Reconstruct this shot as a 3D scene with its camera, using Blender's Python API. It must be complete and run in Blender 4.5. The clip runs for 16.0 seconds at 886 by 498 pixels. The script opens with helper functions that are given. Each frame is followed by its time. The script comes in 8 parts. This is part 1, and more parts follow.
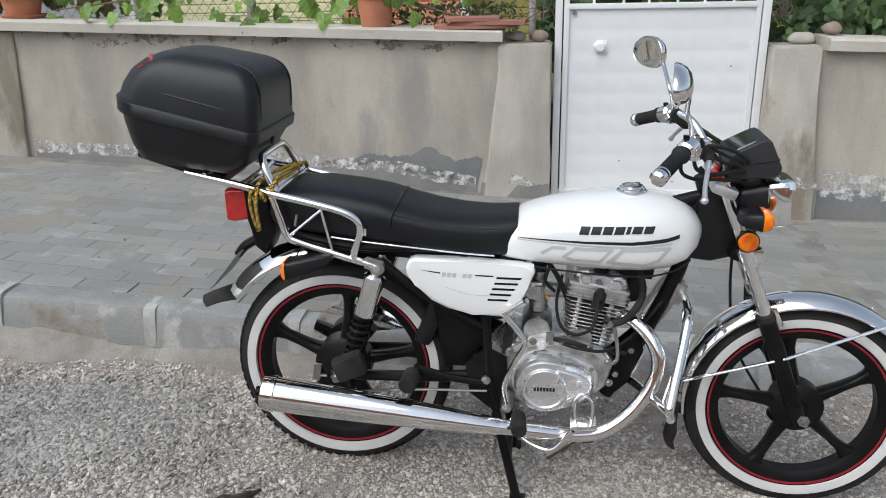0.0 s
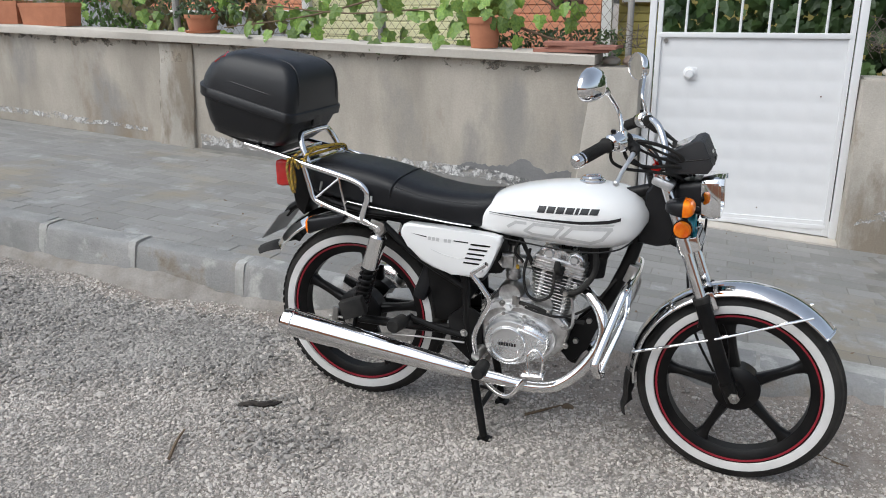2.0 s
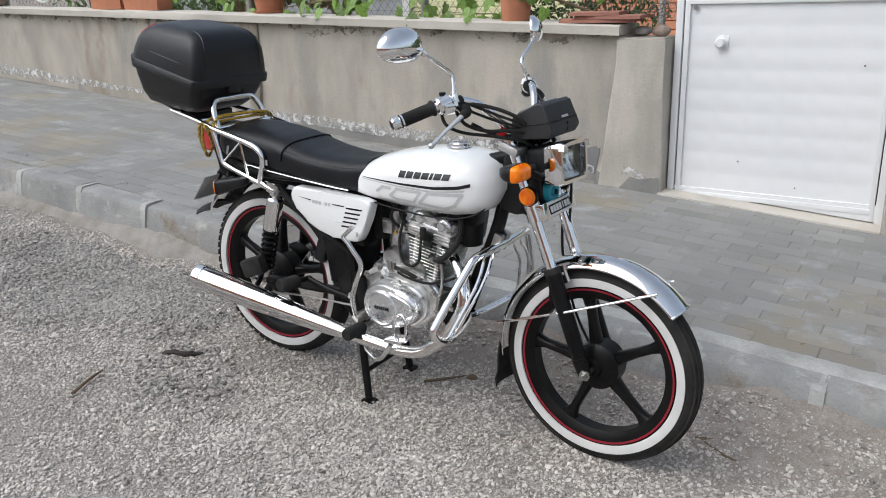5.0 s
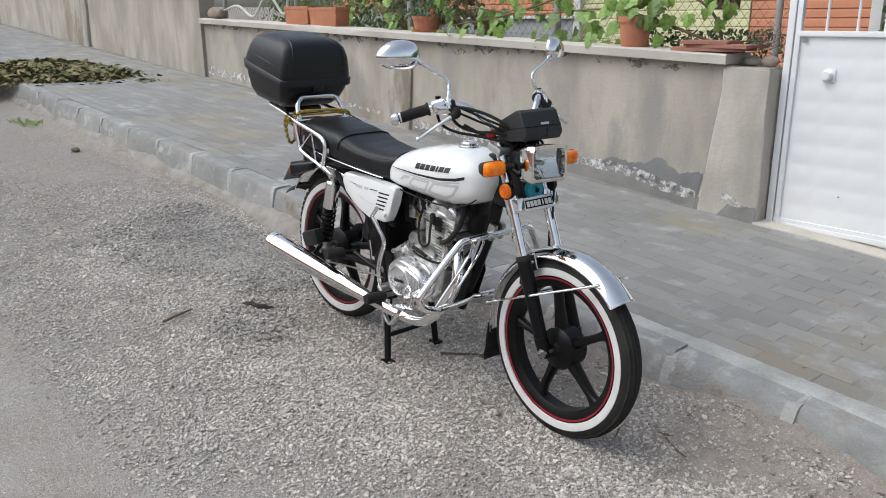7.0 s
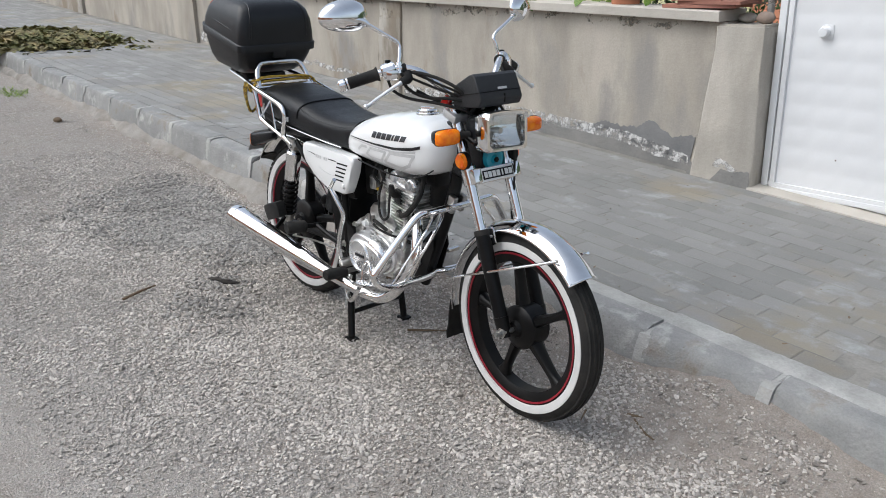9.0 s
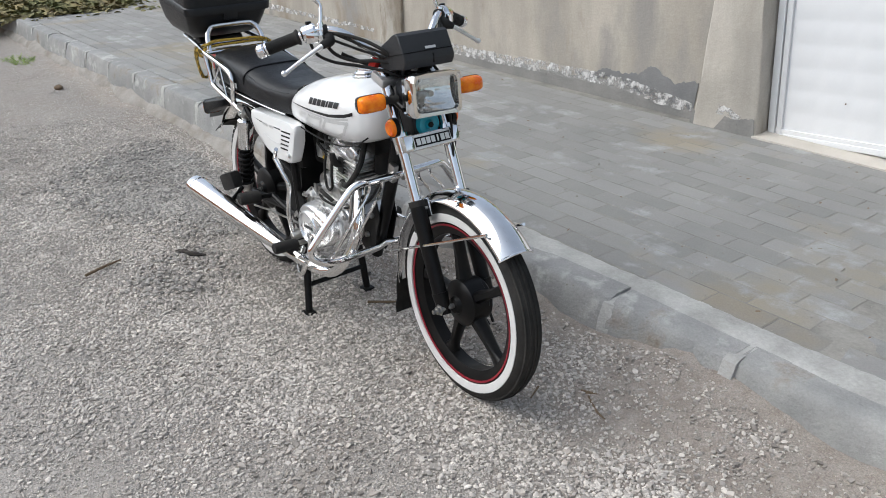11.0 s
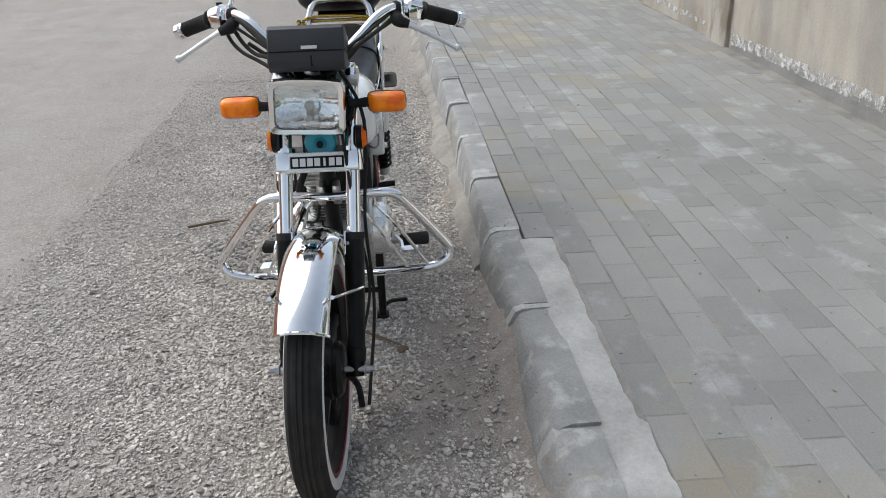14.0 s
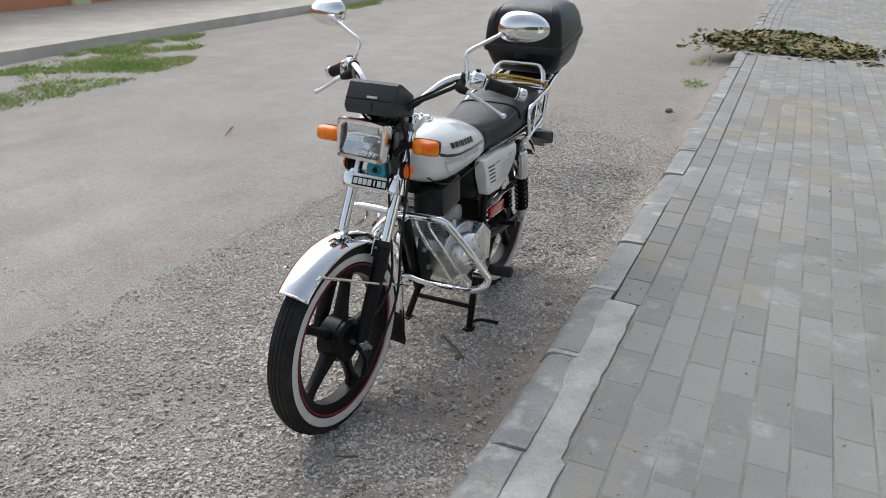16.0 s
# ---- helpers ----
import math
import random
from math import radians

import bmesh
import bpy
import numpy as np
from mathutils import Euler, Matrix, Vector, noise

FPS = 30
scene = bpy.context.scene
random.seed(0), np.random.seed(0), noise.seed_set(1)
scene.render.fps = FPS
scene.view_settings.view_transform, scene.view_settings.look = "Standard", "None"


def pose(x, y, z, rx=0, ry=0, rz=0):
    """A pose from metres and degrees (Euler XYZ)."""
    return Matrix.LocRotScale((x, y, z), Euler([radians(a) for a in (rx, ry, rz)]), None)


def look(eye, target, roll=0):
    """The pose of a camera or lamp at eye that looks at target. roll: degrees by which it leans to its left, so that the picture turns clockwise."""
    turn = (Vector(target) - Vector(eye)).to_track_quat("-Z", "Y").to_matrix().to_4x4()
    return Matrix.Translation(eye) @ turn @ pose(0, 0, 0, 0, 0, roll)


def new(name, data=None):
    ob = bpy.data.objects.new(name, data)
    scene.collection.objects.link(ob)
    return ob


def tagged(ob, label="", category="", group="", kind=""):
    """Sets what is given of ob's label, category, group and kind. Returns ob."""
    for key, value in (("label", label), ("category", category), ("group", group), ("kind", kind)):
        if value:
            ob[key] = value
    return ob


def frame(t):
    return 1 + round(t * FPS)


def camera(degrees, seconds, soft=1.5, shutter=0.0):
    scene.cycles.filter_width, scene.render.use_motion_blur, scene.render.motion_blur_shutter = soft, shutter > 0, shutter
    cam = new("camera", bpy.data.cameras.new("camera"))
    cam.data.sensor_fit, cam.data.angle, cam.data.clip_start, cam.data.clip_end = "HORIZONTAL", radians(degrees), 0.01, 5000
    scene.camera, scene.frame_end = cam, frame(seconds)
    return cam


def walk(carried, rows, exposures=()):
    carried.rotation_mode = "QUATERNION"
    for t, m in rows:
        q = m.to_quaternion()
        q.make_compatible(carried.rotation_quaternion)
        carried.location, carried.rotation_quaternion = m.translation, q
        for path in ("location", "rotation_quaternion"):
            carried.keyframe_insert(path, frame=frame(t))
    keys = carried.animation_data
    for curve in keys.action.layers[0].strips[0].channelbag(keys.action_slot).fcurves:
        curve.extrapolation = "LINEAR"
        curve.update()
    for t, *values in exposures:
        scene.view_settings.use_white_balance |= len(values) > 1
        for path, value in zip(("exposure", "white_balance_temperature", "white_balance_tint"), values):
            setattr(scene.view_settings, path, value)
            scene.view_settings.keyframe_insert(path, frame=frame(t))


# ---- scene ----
UNIT = 0.91
EXPOSURES = [(0.0, 0.24, 6000, 6), (3.5, 0.28, 6020, 7), (7.0, 0.34, 6040, 7), (9.5, 0.39, 6020, 7), (12.0, 0.48, 6080, 6), (14.5, 0.48, 6100, 6), (16.0, 0.44, 6100, 6)]
cam = camera(58.5, 16.0, 0.95)
PATH = [
    (0, (0.085, -0.065, 1.483), (-0.155, 1.804, 0.812), -1.2),
    (0.5, (0.233, -0.103, 1.473), (-0.2, 1.748, 0.851), -3.1),
    (1, (0.443, -0.154, 1.451), (-0.108, 1.661, 0.815), -2.1),
    (1.5, (0.577, -0.24, 1.437), (0.03, 1.583, 0.823), -1.3),
    (2, (0.745, -0.4, 1.44), (0.063, 1.385, 0.848), -0.2),
    (2.5, (0.892, -0.441, 1.439), (0.18, 1.344, 0.885), -1.0),
    (3, (1.134, -0.395, 1.4), (0.337, 1.351, 0.839), 1.7),
    (3.5, (1.279, -0.319, 1.401), (0.489, 1.407, 0.771), 0.5),
    (3.7, (1.298, -0.269, 1.383), (0.512, 1.458, 0.75), 0.5),
    (5.8, (1.926, 0.032, 1.366), (0.669, 1.472, 0.777), -1.3),
    (6, (2.018, -0.003, 1.361), (0.736, 1.42, 0.788), -0.5),
    (6.5, (2.152, -0.017, 1.366), (0.837, 1.377, 0.793), -1.2),
    (7, (2.337, 0.102, 1.348), (0.893, 1.368, 0.789), -0.2),
    (7.5, (2.456, 0.17, 1.349), (0.965, 1.385, 0.798), -1.2),
    (8, (2.495, 0.191, 1.347), (1.003, 1.401, 0.793), -1.8),
    (8.5, (2.463, 0.228, 1.347), (1.006, 1.469, 0.767), -1.8),
    (9, (2.348, 0.337, 1.334), (0.901, 1.558, 0.69), -1.1),
    (9.5, (2.264, 0.417, 1.328), (0.888, 1.695, 0.639), -0.5),
    (9.7, (2.258, 0.442, 1.339), (0.888, 1.706, 0.613), -2.0),
    (11.8, (2.522, 0.997, 1.336), (0.899, 1.931, 0.634), -4.0),
    (12, (2.497, 1.096, 1.303), (0.836, 1.977, 0.62), -4.2),
    (12.5, (2.449, 1.346, 1.305), (0.736, 2.088, 0.589), -4.9),
    (13, (2.544, 1.654, 1.304), (0.73, 2.127, 0.608), -4.6),
    (13.5, (2.533, 1.923, 1.268), (0.687, 2.217, 0.555), -4.3),
    (14, (2.412, 2.172, 1.259), (0.562, 2.271, 0.505), -2.3),
    (14.5, (2.374, 2.458, 1.252), (0.515, 2.199, 0.563), -1.4),
    (15, (2.444, 2.715, 1.364), (0.649, 2.18, 0.663), 0.9),
    (15.5, (2.608, 2.911, 1.387), (0.854, 2.266, 0.676), 1.6),
    (16, (2.671, 3.121, 1.385), (0.943, 2.364, 0.722), 3.0),
]
walk(cam, [(t, look(Vector(eye) * UNIT, Vector(target) * UNIT, roll)) for t, eye, target, roll in PATH], exposures=EXPOSURES)

# ---------------------------------------------------------------- light
SUN_EL, SUN_ROT = 52.0, 215.0
world = bpy.data.worlds.new("sky")
scene.world = world
world.use_nodes = True
wn = world.node_tree.nodes
wl = world.node_tree.links
sky = wn.new("ShaderNodeTexSky")
sky.sky_type = "NISHITA"
sky.sun_disc = False
sky.sun_elevation = radians(SUN_EL)
sky.sun_rotation = radians(SUN_ROT)
sky.air_density, sky.dust_density, sky.ozone_density = 1.0, 4.0, 0.45
pale = wn.new("ShaderNodeHueSaturation")
pale.inputs["Saturation"].default_value = 0.5
wl.new(sky.outputs[0], pale.inputs["Color"])
wl.new(pale.outputs[0], wn["Background"].inputs[0])
wn["Background"].inputs[1].default_value = 0.15
sun_data = bpy.data.lights.new("sun", "SUN")
sun_data.energy, sun_data.angle, sun_data.color = 0.9, radians(70), (1.0, 0.96, 0.92)
sun = new("sun", sun_data)
sun.matrix_world = pose(0, 0, 30, 90 - SUN_EL, 0, 180 - SUN_ROT)


# ---------------------------------------------------------------- materials
def mat(name, c1, rough=0.6, metal=0.0, c2=None, scale=6.0, fine=0.0, fscale=90.0, bump=0.0, bscale=80.0, rand=0.0,
        coat=0.0, spec=0.5, rvar=0.08, c3=None, s3=1.5, t3=0.55, island=0.0, stretch=(1, 1, 1), world=False, c4=None, s4=2.0, t4=0.55):
    """c1/c2 mixed by a broad noise, c3 as larger stains, fine: grain in brightness, rand: brightness step per object."""
    m = bpy.data.materials.new(name)
    m.use_nodes = True
    n, l = m.node_tree.nodes, m.node_tree.links
    b = n["Principled BSDF"]
    tc = n.new("ShaderNodeTexCoord")
    mp = n.new("ShaderNodeMapping")
    mp.inputs["Scale"].default_value = stretch
    l.new(n.new("ShaderNodeNewGeometry").outputs["Position"] if world else tc.outputs["Object"], mp.inputs["Vector"])

    def noise_tex(s, d=5, r=0.55, plain=False):
        t = n.new("ShaderNodeTexNoise")
        t.inputs["Scale"].default_value, t.inputs["Detail"].default_value, t.inputs["Roughness"].default_value = s, d, r
        l.new(mp.inputs["Vector"].links[0].from_socket if plain else mp.outputs[0], t.inputs["Vector"])
        return t.outputs["Fac"]

    def mixed(fac, a, bb, lo=0.35, hi=0.65):
        r = n.new("ShaderNodeMapRange")
        r.inputs["From Min"].default_value, r.inputs["From Max"].default_value = lo, hi
        l.new(fac, r.inputs["Value"])
        x = n.new("ShaderNodeMix")
        x.data_type = "RGBA"
        l.new(r.outputs[0], x.inputs["Factor"])
        for slot, v in ((6, a), (7, bb)):
            if isinstance(v, tuple):
                x.inputs[slot].default_value = (*v, 1)
            else:
                l.new(v, x.inputs[slot])
        return x.outputs[2]

    big = noise_tex(scale)
    col = mixed(big, c1, c2 or tuple(min(1.0, v * 0.86) for v in c1))
    if c3:
        col = mixed(noise_tex(s3, 7, 0.6), col, c3, t3, t3 + 0.12)
    if c4:
        col = mixed(noise_tex(s4, 8, 0.65), col, c4, t4, t4 + 0.10)
    if fine or rand or island:
        v = n.new("ShaderNodeValue")
        v.outputs[0].default_value = 1.0
        val = v.outputs[0]

        def vary(src, amount, val):
            r = n.new("ShaderNodeMapRange")
            r.inputs["To Min"].default_value, r.inputs["To Max"].default_value = 1 - amount, 1 + amount
            l.new(src, r.inputs["Value"])
            k = n.new("ShaderNodeMath")
            k.operation = "MULTIPLY"
            l.new(r.outputs[0], k.inputs[0])
            l.new(val, k.inputs[1])
            return k.outputs[0]

        if fine:
            val = vary(noise_tex(fscale, 3, 0.7, True), fine, val)
        if rand:
            val = vary(n.new("ShaderNodeObjectInfo").outputs["Random"], rand, val)
        if island:
            val = vary(n.new("ShaderNodeNewGeometry").outputs["Random Per Island"], island, val)
        hs = n.new("ShaderNodeHueSaturation")
        l.new(val, hs.inputs["Value"])
        l.new(col, hs.inputs["Color"])
        col = hs.outputs[0]
    l.new(col, b.inputs["Base Color"])
    rr = n.new("ShaderNodeMapRange")
    rr.inputs["To Min"].default_value, rr.inputs["To Max"].default_value = max(0.0, rough - rvar), min(1.0, rough + rvar)
    l.new(big, rr.inputs["Value"])
    l.new(rr.outputs[0], b.inputs["Roughness"])
    b.inputs["Metallic"].default_value = metal
    b.inputs["Coat Weight"].default_value = coat
    b.inputs["Specular IOR Level"].default_value = spec
    b.inputs["Coat Roughness"].default_value = 0.06
    if bump:
        bp = n.new("ShaderNodeBump")
        bp.inputs["Strength"].default_value, bp.inputs["Distance"].default_value = 1.0, bump
        l.new(noise_tex(bscale, 6, 0.65, True), bp.inputs["Height"])
        l.new(bp.outputs[0], b.inputs["Normal"])
    return m


def road_material():
    """Dust, and crushed stone lying in it: cells of two sizes, thinned out by a broad noise."""
    m = bpy.data.materials.new("dusty_gravel_road")
    m.use_nodes = True
    n, l = m.node_tree.nodes, m.node_tree.links
    b = n["Principled BSDF"]
    b.inputs["Roughness"].default_value, b.inputs["Specular IOR Level"].default_value = 0.95, 0.2
    tc = n.new("ShaderNodeTexCoord").outputs["Object"]

    def tex(kind, s, d=4):
        t = n.new("ShaderNodeTex" + kind)
        t.inputs["Scale"].default_value = s
        if kind == "Noise":
            t.inputs["Detail"].default_value, t.inputs["Roughness"].default_value = d, 0.6
        else:
            t.inputs["Randomness"].default_value = 1.0
        l.new(tc, t.inputs["Vector"])
        return t

    def ranged(src, a, b_, c=0.0, d=1.0):
        r = n.new("ShaderNodeMapRange")
        for key, v in (("From Min", a), ("From Max", b_), ("To Min", c), ("To Max", d)):
            r.inputs[key].default_value = v
        l.new(src, r.inputs["Value"])
        return r.outputs[0]

    def blend(fac, a, b_):
        x = n.new("ShaderNodeMix")
        x.data_type = "RGBA"
        if isinstance(fac, float):
            x.inputs["Factor"].default_value = fac
        else:
            l.new(fac, x.inputs["Factor"])
        for slot, v in ((6, a), (7, b_)):
            if isinstance(v, tuple):
                x.inputs[slot].default_value = (*v, 1)
            else:
                l.new(v, x.inputs[slot])
        return x.outputs[2]

    def times(a, b_):
        k = n.new("ShaderNodeMath")
        k.operation = "MULTIPLY"
        for i, v in enumerate((a, b_)):
            if isinstance(v, float):
                k.inputs[i].default_value = v
            else:
                l.new(v, k.inputs[i])
        return k.outputs[0]

    broad, mid, grain = tex("Noise", 0.9, 6).outputs["Fac"], tex("Noise", 6.0, 5).outputs["Fac"], tex("Noise", 260.0, 2).outputs["Fac"]
    v1, v2 = tex("Voronoi", 70.0), tex("Voronoi", 150.0)
    dust = blend(ranged(broad, 0.35, 0.65), (0.285, 0.257, 0.228), (0.375, 0.342, 0.308))
    dust = blend(ranged(mid, 0.52, 0.68), dust, (0.30, 0.262, 0.226))
    # the driven lane, packed hard and pale with dust
    xyz = n.new("ShaderNodeSeparateXYZ")
    l.new(tc, xyz.inputs[0])
    wob = n.new("ShaderNodeMath")
    wob.operation = "MULTIPLY_ADD"
    wob.inputs[1].default_value = 1.6
    l.new(broad, wob.inputs[0])
    l.new(xyz.outputs[1], wob.inputs[2])
    lane = times(ranged(wob.outputs[0], 2.25, 0.75), ranged(xyz.outputs[0], -1.1, 0.0, 0.7, 1.0))
    packed = blend(ranged(tex("Noise", 2.6, 8).outputs["Fac"], 0.40, 0.62), (0.475, 0.447, 0.412), (0.40, 0.365, 0.328))
    trk = n.new("ShaderNodeMapping")
    trk.inputs["Scale"].default_value = (0.22, 2.6, 1.0)
    l.new(tc, trk.inputs["Vector"])
    ruts = tex("Noise", 1.0, 6)
    l.new(trk.outputs[0], ruts.inputs["Vector"])
    packed = blend(times(ranged(ruts.outputs["Fac"], 0.48, 0.64), 0.7), packed, (0.345, 0.312, 0.278))
    packed = blend(times(ranged(tex("Noise", 38.0, 4).outputs["Fac"], 0.56, 0.66), 0.5), packed, (0.31, 0.278, 0.245))
    dust = blend(times(lane, 0.85), dust, packed)
    # brown earth, in patches and along the kerb
    soil = blend(ranged(tex("Noise", 22.0, 5).outputs["Fac"], 0.35, 0.65), (0.258, 0.217, 0.182), (0.36, 0.315, 0.274))
    patchy = ranged(tex("Noise", 2.3, 7).outputs["Fac"], 0.50, 0.66)
    dust = blend(times(times(patchy, ranged(lane, 0.0, 1.0, 1.0, 0.2)), 0.75), dust, soil)
    wob2 = n.new("ShaderNodeMath")
    wob2.operation = "MULTIPLY_ADD"
    wob2.inputs[1].default_value = 0.55
    l.new(tex("Noise", 3.1, 5).outputs["Fac"], wob2.inputs[0])
    l.new(xyz.outputs[1], wob2.inputs[2])
    wob3 = n.new("ShaderNodeMath")
    wob3.operation = "MULTIPLY_ADD"
    wob3.inputs[1].default_value = 0.40
    l.new(ranged(xyz.outputs[0], -0.5, 0.4), wob3.inputs[0])
    l.new(wob2.outputs[0], wob3.inputs[2])
    bank = ranged(wob3.outputs[0], 2.26, 2.46)
    dust = blend(times(bank, 0.75), dust, soil)
    sep = n.new("ShaderNodeSeparateColor")
    l.new(v1.outputs["Color"], sep.inputs[0])
    sep2 = n.new("ShaderNodeSeparateColor")
    l.new(v2.outputs["Color"], sep2.inputs[0])
    stone1 = blend(ranged(sep.outputs[0], 0, 1), (0.27, 0.246, 0.219), (0.55, 0.512, 0.468))
    stone2 = blend(ranged(sep2.outputs[1], 0, 1), (0.24, 0.218, 0.193), (0.51, 0.475, 0.435))
    cover = times(times(times(ranged(mid, 0.36, 0.60), ranged(tex("Noise", 1.7, 6).outputs["Fac"], 0.40, 0.56, 0.25, 1.0)), ranged(lane, 0.0, 1.0, 1.0, 0.25)), ranged(bank, 0.0, 1.0, 1.0, 0.15))
    k1 = times(times(ranged(v1.outputs["Distance"], 0.50, 0.40), ranged(sep.outputs[1], 0.55, 0.60)), times(cover, 0.6))
    k2 = times(ranged(v2.outputs["Distance"], 0.66, 0.48), ranged(lane, 0.0, 1.0, 1.0, 0.45))
    k2 = times(times(k2, ranged(sep2.outputs[2], 0.25, 0.40)), ranged(bank, 0.0, 1.0, 1.0, 0.25))
    # shade between close-lying stones, put into the colour
    gap_shade = times(times(ranged(v1.outputs["Distance"], 0.34, 0.60), cover), 0.34)
    dust = blend(gap_shade, dust, (0.17, 0.148, 0.127))
    col = blend(k2, dust, stone2)
    col = blend(k1, col, stone1)
    hs = n.new("ShaderNodeHueSaturation")
    l.new(ranged(grain, 0.25, 0.75, 0.72, 1.28), hs.inputs["Value"])
    l.new(col, hs.inputs["Color"])
    l.new(hs.outputs[0], b.inputs["Base Color"])
    h = n.new("ShaderNodeMath")
    h.operation = "ADD"
    l.new(times(ranged(grain, 0.2, 0.8), 0.9), h.inputs[0])
    l.new(times(ranged(v2.outputs["Distance"], 0.66, 0.0), k2), h.inputs[1])
    bp_ = n.new("ShaderNodeBump")
    bp_.inputs["Strength"].default_value, bp_.inputs["Distance"].default_value = 1.0, 0.0035
    l.new(h.outputs[0], bp_.inputs["Height"])
    l.new(bp_.outputs[0], b.inputs["Normal"])
    return m


M_ROAD = road_material()
M_STONE = mat("gravel_stone", (0.42, 0.385, 0.345), 0.9, c2=(0.50, 0.46, 0.415), scale=3, island=0.36, spec=0.25)
# darker copy of the gravel stone, with the shade put into its colour
M_STONE_SHADED = mat("shaded_stone", (0.255, 0.238, 0.217), 0.9, c2=(0.34, 0.319, 0.291), scale=3, island=0.40, spec=0.25)
M_STONE_BROWN = mat("earthy_stone", (0.30, 0.267, 0.233), 0.9, c2=(0.42, 0.385, 0.345), scale=3, island=0.42, spec=0.25)
M_KERB = mat("kerb_concrete", (0.25, 0.248, 0.24), 0.92, c2=(0.335, 0.33, 0.316), scale=7, fine=0.26, fscale=150, bump=0.006, bscale=70, c3=(0.44, 0.432, 0.41), s3=9.0, t3=0.57, spec=0.3, rand=0.12, world=True, c4=(0.24, 0.205, 0.165), s4=3.5, t4=0.58)
M_HAUNCH = mat("dusty_concrete", (0.245, 0.225, 0.2), 0.94, c2=(0.335, 0.312, 0.283), scale=9, fine=0.28, fscale=130, bump=0.008, bscale=55, c3=(0.22, 0.195, 0.165), s3=4.0, t3=0.55, spec=0.2)
M_PAVER = mat("grey_paver", (0.228, 0.223, 0.213), 0.92, c2=(0.268, 0.261, 0.247), scale=2.2, fine=0.20, fscale=190, bump=0.003, bscale=120, rand=0.11, island=0.11,
              c3=(0.275, 0.245, 0.195), s3=1.3, t3=0.54, world=True, c4=(0.325, 0.322, 0.315), s4=5.0, t4=0.57, spec=0.3)
M_BED = mat("paver_joint_sand", (0.15, 0.141, 0.127), 0.95, c2=(0.27, 0.255, 0.23), scale=5, fine=0.3, world=True)
M_PLASTER = mat("cement_plaster", (0.318, 0.288, 0.243), 0.93, c2=(0.455, 0.412, 0.350), scale=2.3, fine=0.17, fscale=90, bump=0.0020, bscale=45,
                c3=(0.285, 0.268, 0.242), s3=1.5, t3=0.54, stretch=(1.6, 1, 0.6), c4=(0.268, 0.22, 0.165), s4=1.1, t4=0.57)
M_PILLAR = mat("rough_concrete", (0.345, 0.317, 0.272), 0.94, c2=(0.47, 0.435, 0.38), scale=2.8, fine=0.17, fscale=120, bump=0.003, bscale=40, c3=(0.44, 0.405, 0.35), s3=2.2, stretch=(2, 2, 0.7), c4=(0.26, 0.22, 0.17), s4=1.8, t4=0.53)
M_COPING = mat("coping_concrete", (0.44, 0.405, 0.352), 0.92, c2=(0.54, 0.50, 0.44), scale=3, fine=0.09, bump=0.003, bscale=60)
M_DAMP = mat("damp_cement", (0.155, 0.155, 0.155), 0.9, c2=(0.215, 0.212, 0.207), scale=4, fine=0.14, bump=0.003, bscale=50)
M_CEMENT = mat("grey_cement", (0.195, 0.19, 0.18), 0.92, c2=(0.255, 0.246, 0.23), scale=5, fine=0.16, bump=0.004, bscale=45)
M_DRIP_SHADE = mat("drip_stain", (0.225, 0.196, 0.158), 0.93, c2=(0.30, 0.268, 0.222), scale=6, fine=0.15)
M_LIME = mat("lime_crust", (0.66, 0.65, 0.63), 0.95, c2=(0.50, 0.485, 0.46), scale=14, fine=0.2, bump=0.004, bscale=60)


def crust(m, cover, scale, soft=0.08):
    """Lets the wall below show through a stain where its crust has gone."""
    n, l = m.node_tree.nodes, m.node_tree.links
    tc = n.new("ShaderNodeTexCoord")
    t = n.new("ShaderNodeTexNoise")
    t.inputs["Scale"].default_value, t.inputs["Detail"].default_value, t.inputs["Roughness"].default_value = scale, 9, 0.72
    l.new(tc.outputs["Object"], t.inputs["Vector"])
    r = n.new("ShaderNodeMapRange")
    r.inputs["From Min"].default_value, r.inputs["From Max"].default_value = 0.72 - 0.45 * cover, 0.72 + soft - 0.45 * cover
    l.new(t.outputs["Fac"], r.inputs["Value"])
    l.new(r.outputs[0], n["Principled BSDF"].inputs["Alpha"])


crust(M_LIME, 0.60, 16.0, 0.12)
crust(M_DAMP, 1.06, 9.0, 0.16)
crust(M_CEMENT, 1.02, 9.0)
M_ERODED = mat("eroded_concrete", (0.30, 0.245, 0.17), 0.95, c2=(0.40, 0.345, 0.255), scale=13, fine=0.3, bump=0.02, bscale=24)
crust(M_ERODED, 0.62, 7.0, 0.2)
crust(M_DRIP_SHADE, 0.52, 9.0, 0.25)
M_MORTAR = mat("mortar", (0.30, 0.291, 0.272), 0.95, c2=(0.445, 0.436, 0.413), scale=7, fine=0.25, bump=0.005, bscale=70, world=True)
M_GATE = mat("white_gate_paint", (0.735, 0.735, 0.735), 0.42, c2=(0.70, 0.703, 0.706), scale=2.2, fine=0.02, bump=0.0006, bscale=12, coat=0.1)
M_CHROME = mat("chrome", (0.86, 0.86, 0.86), 0.07, 1.0, c2=(0.80, 0.79, 0.78), scale=20, rvar=0.04)
M_STEEL = mat("worn_steel", (0.50, 0.49, 0.47), 0.34, 1.0, c2=(0.38, 0.37, 0.35), scale=30, rvar=0.1)
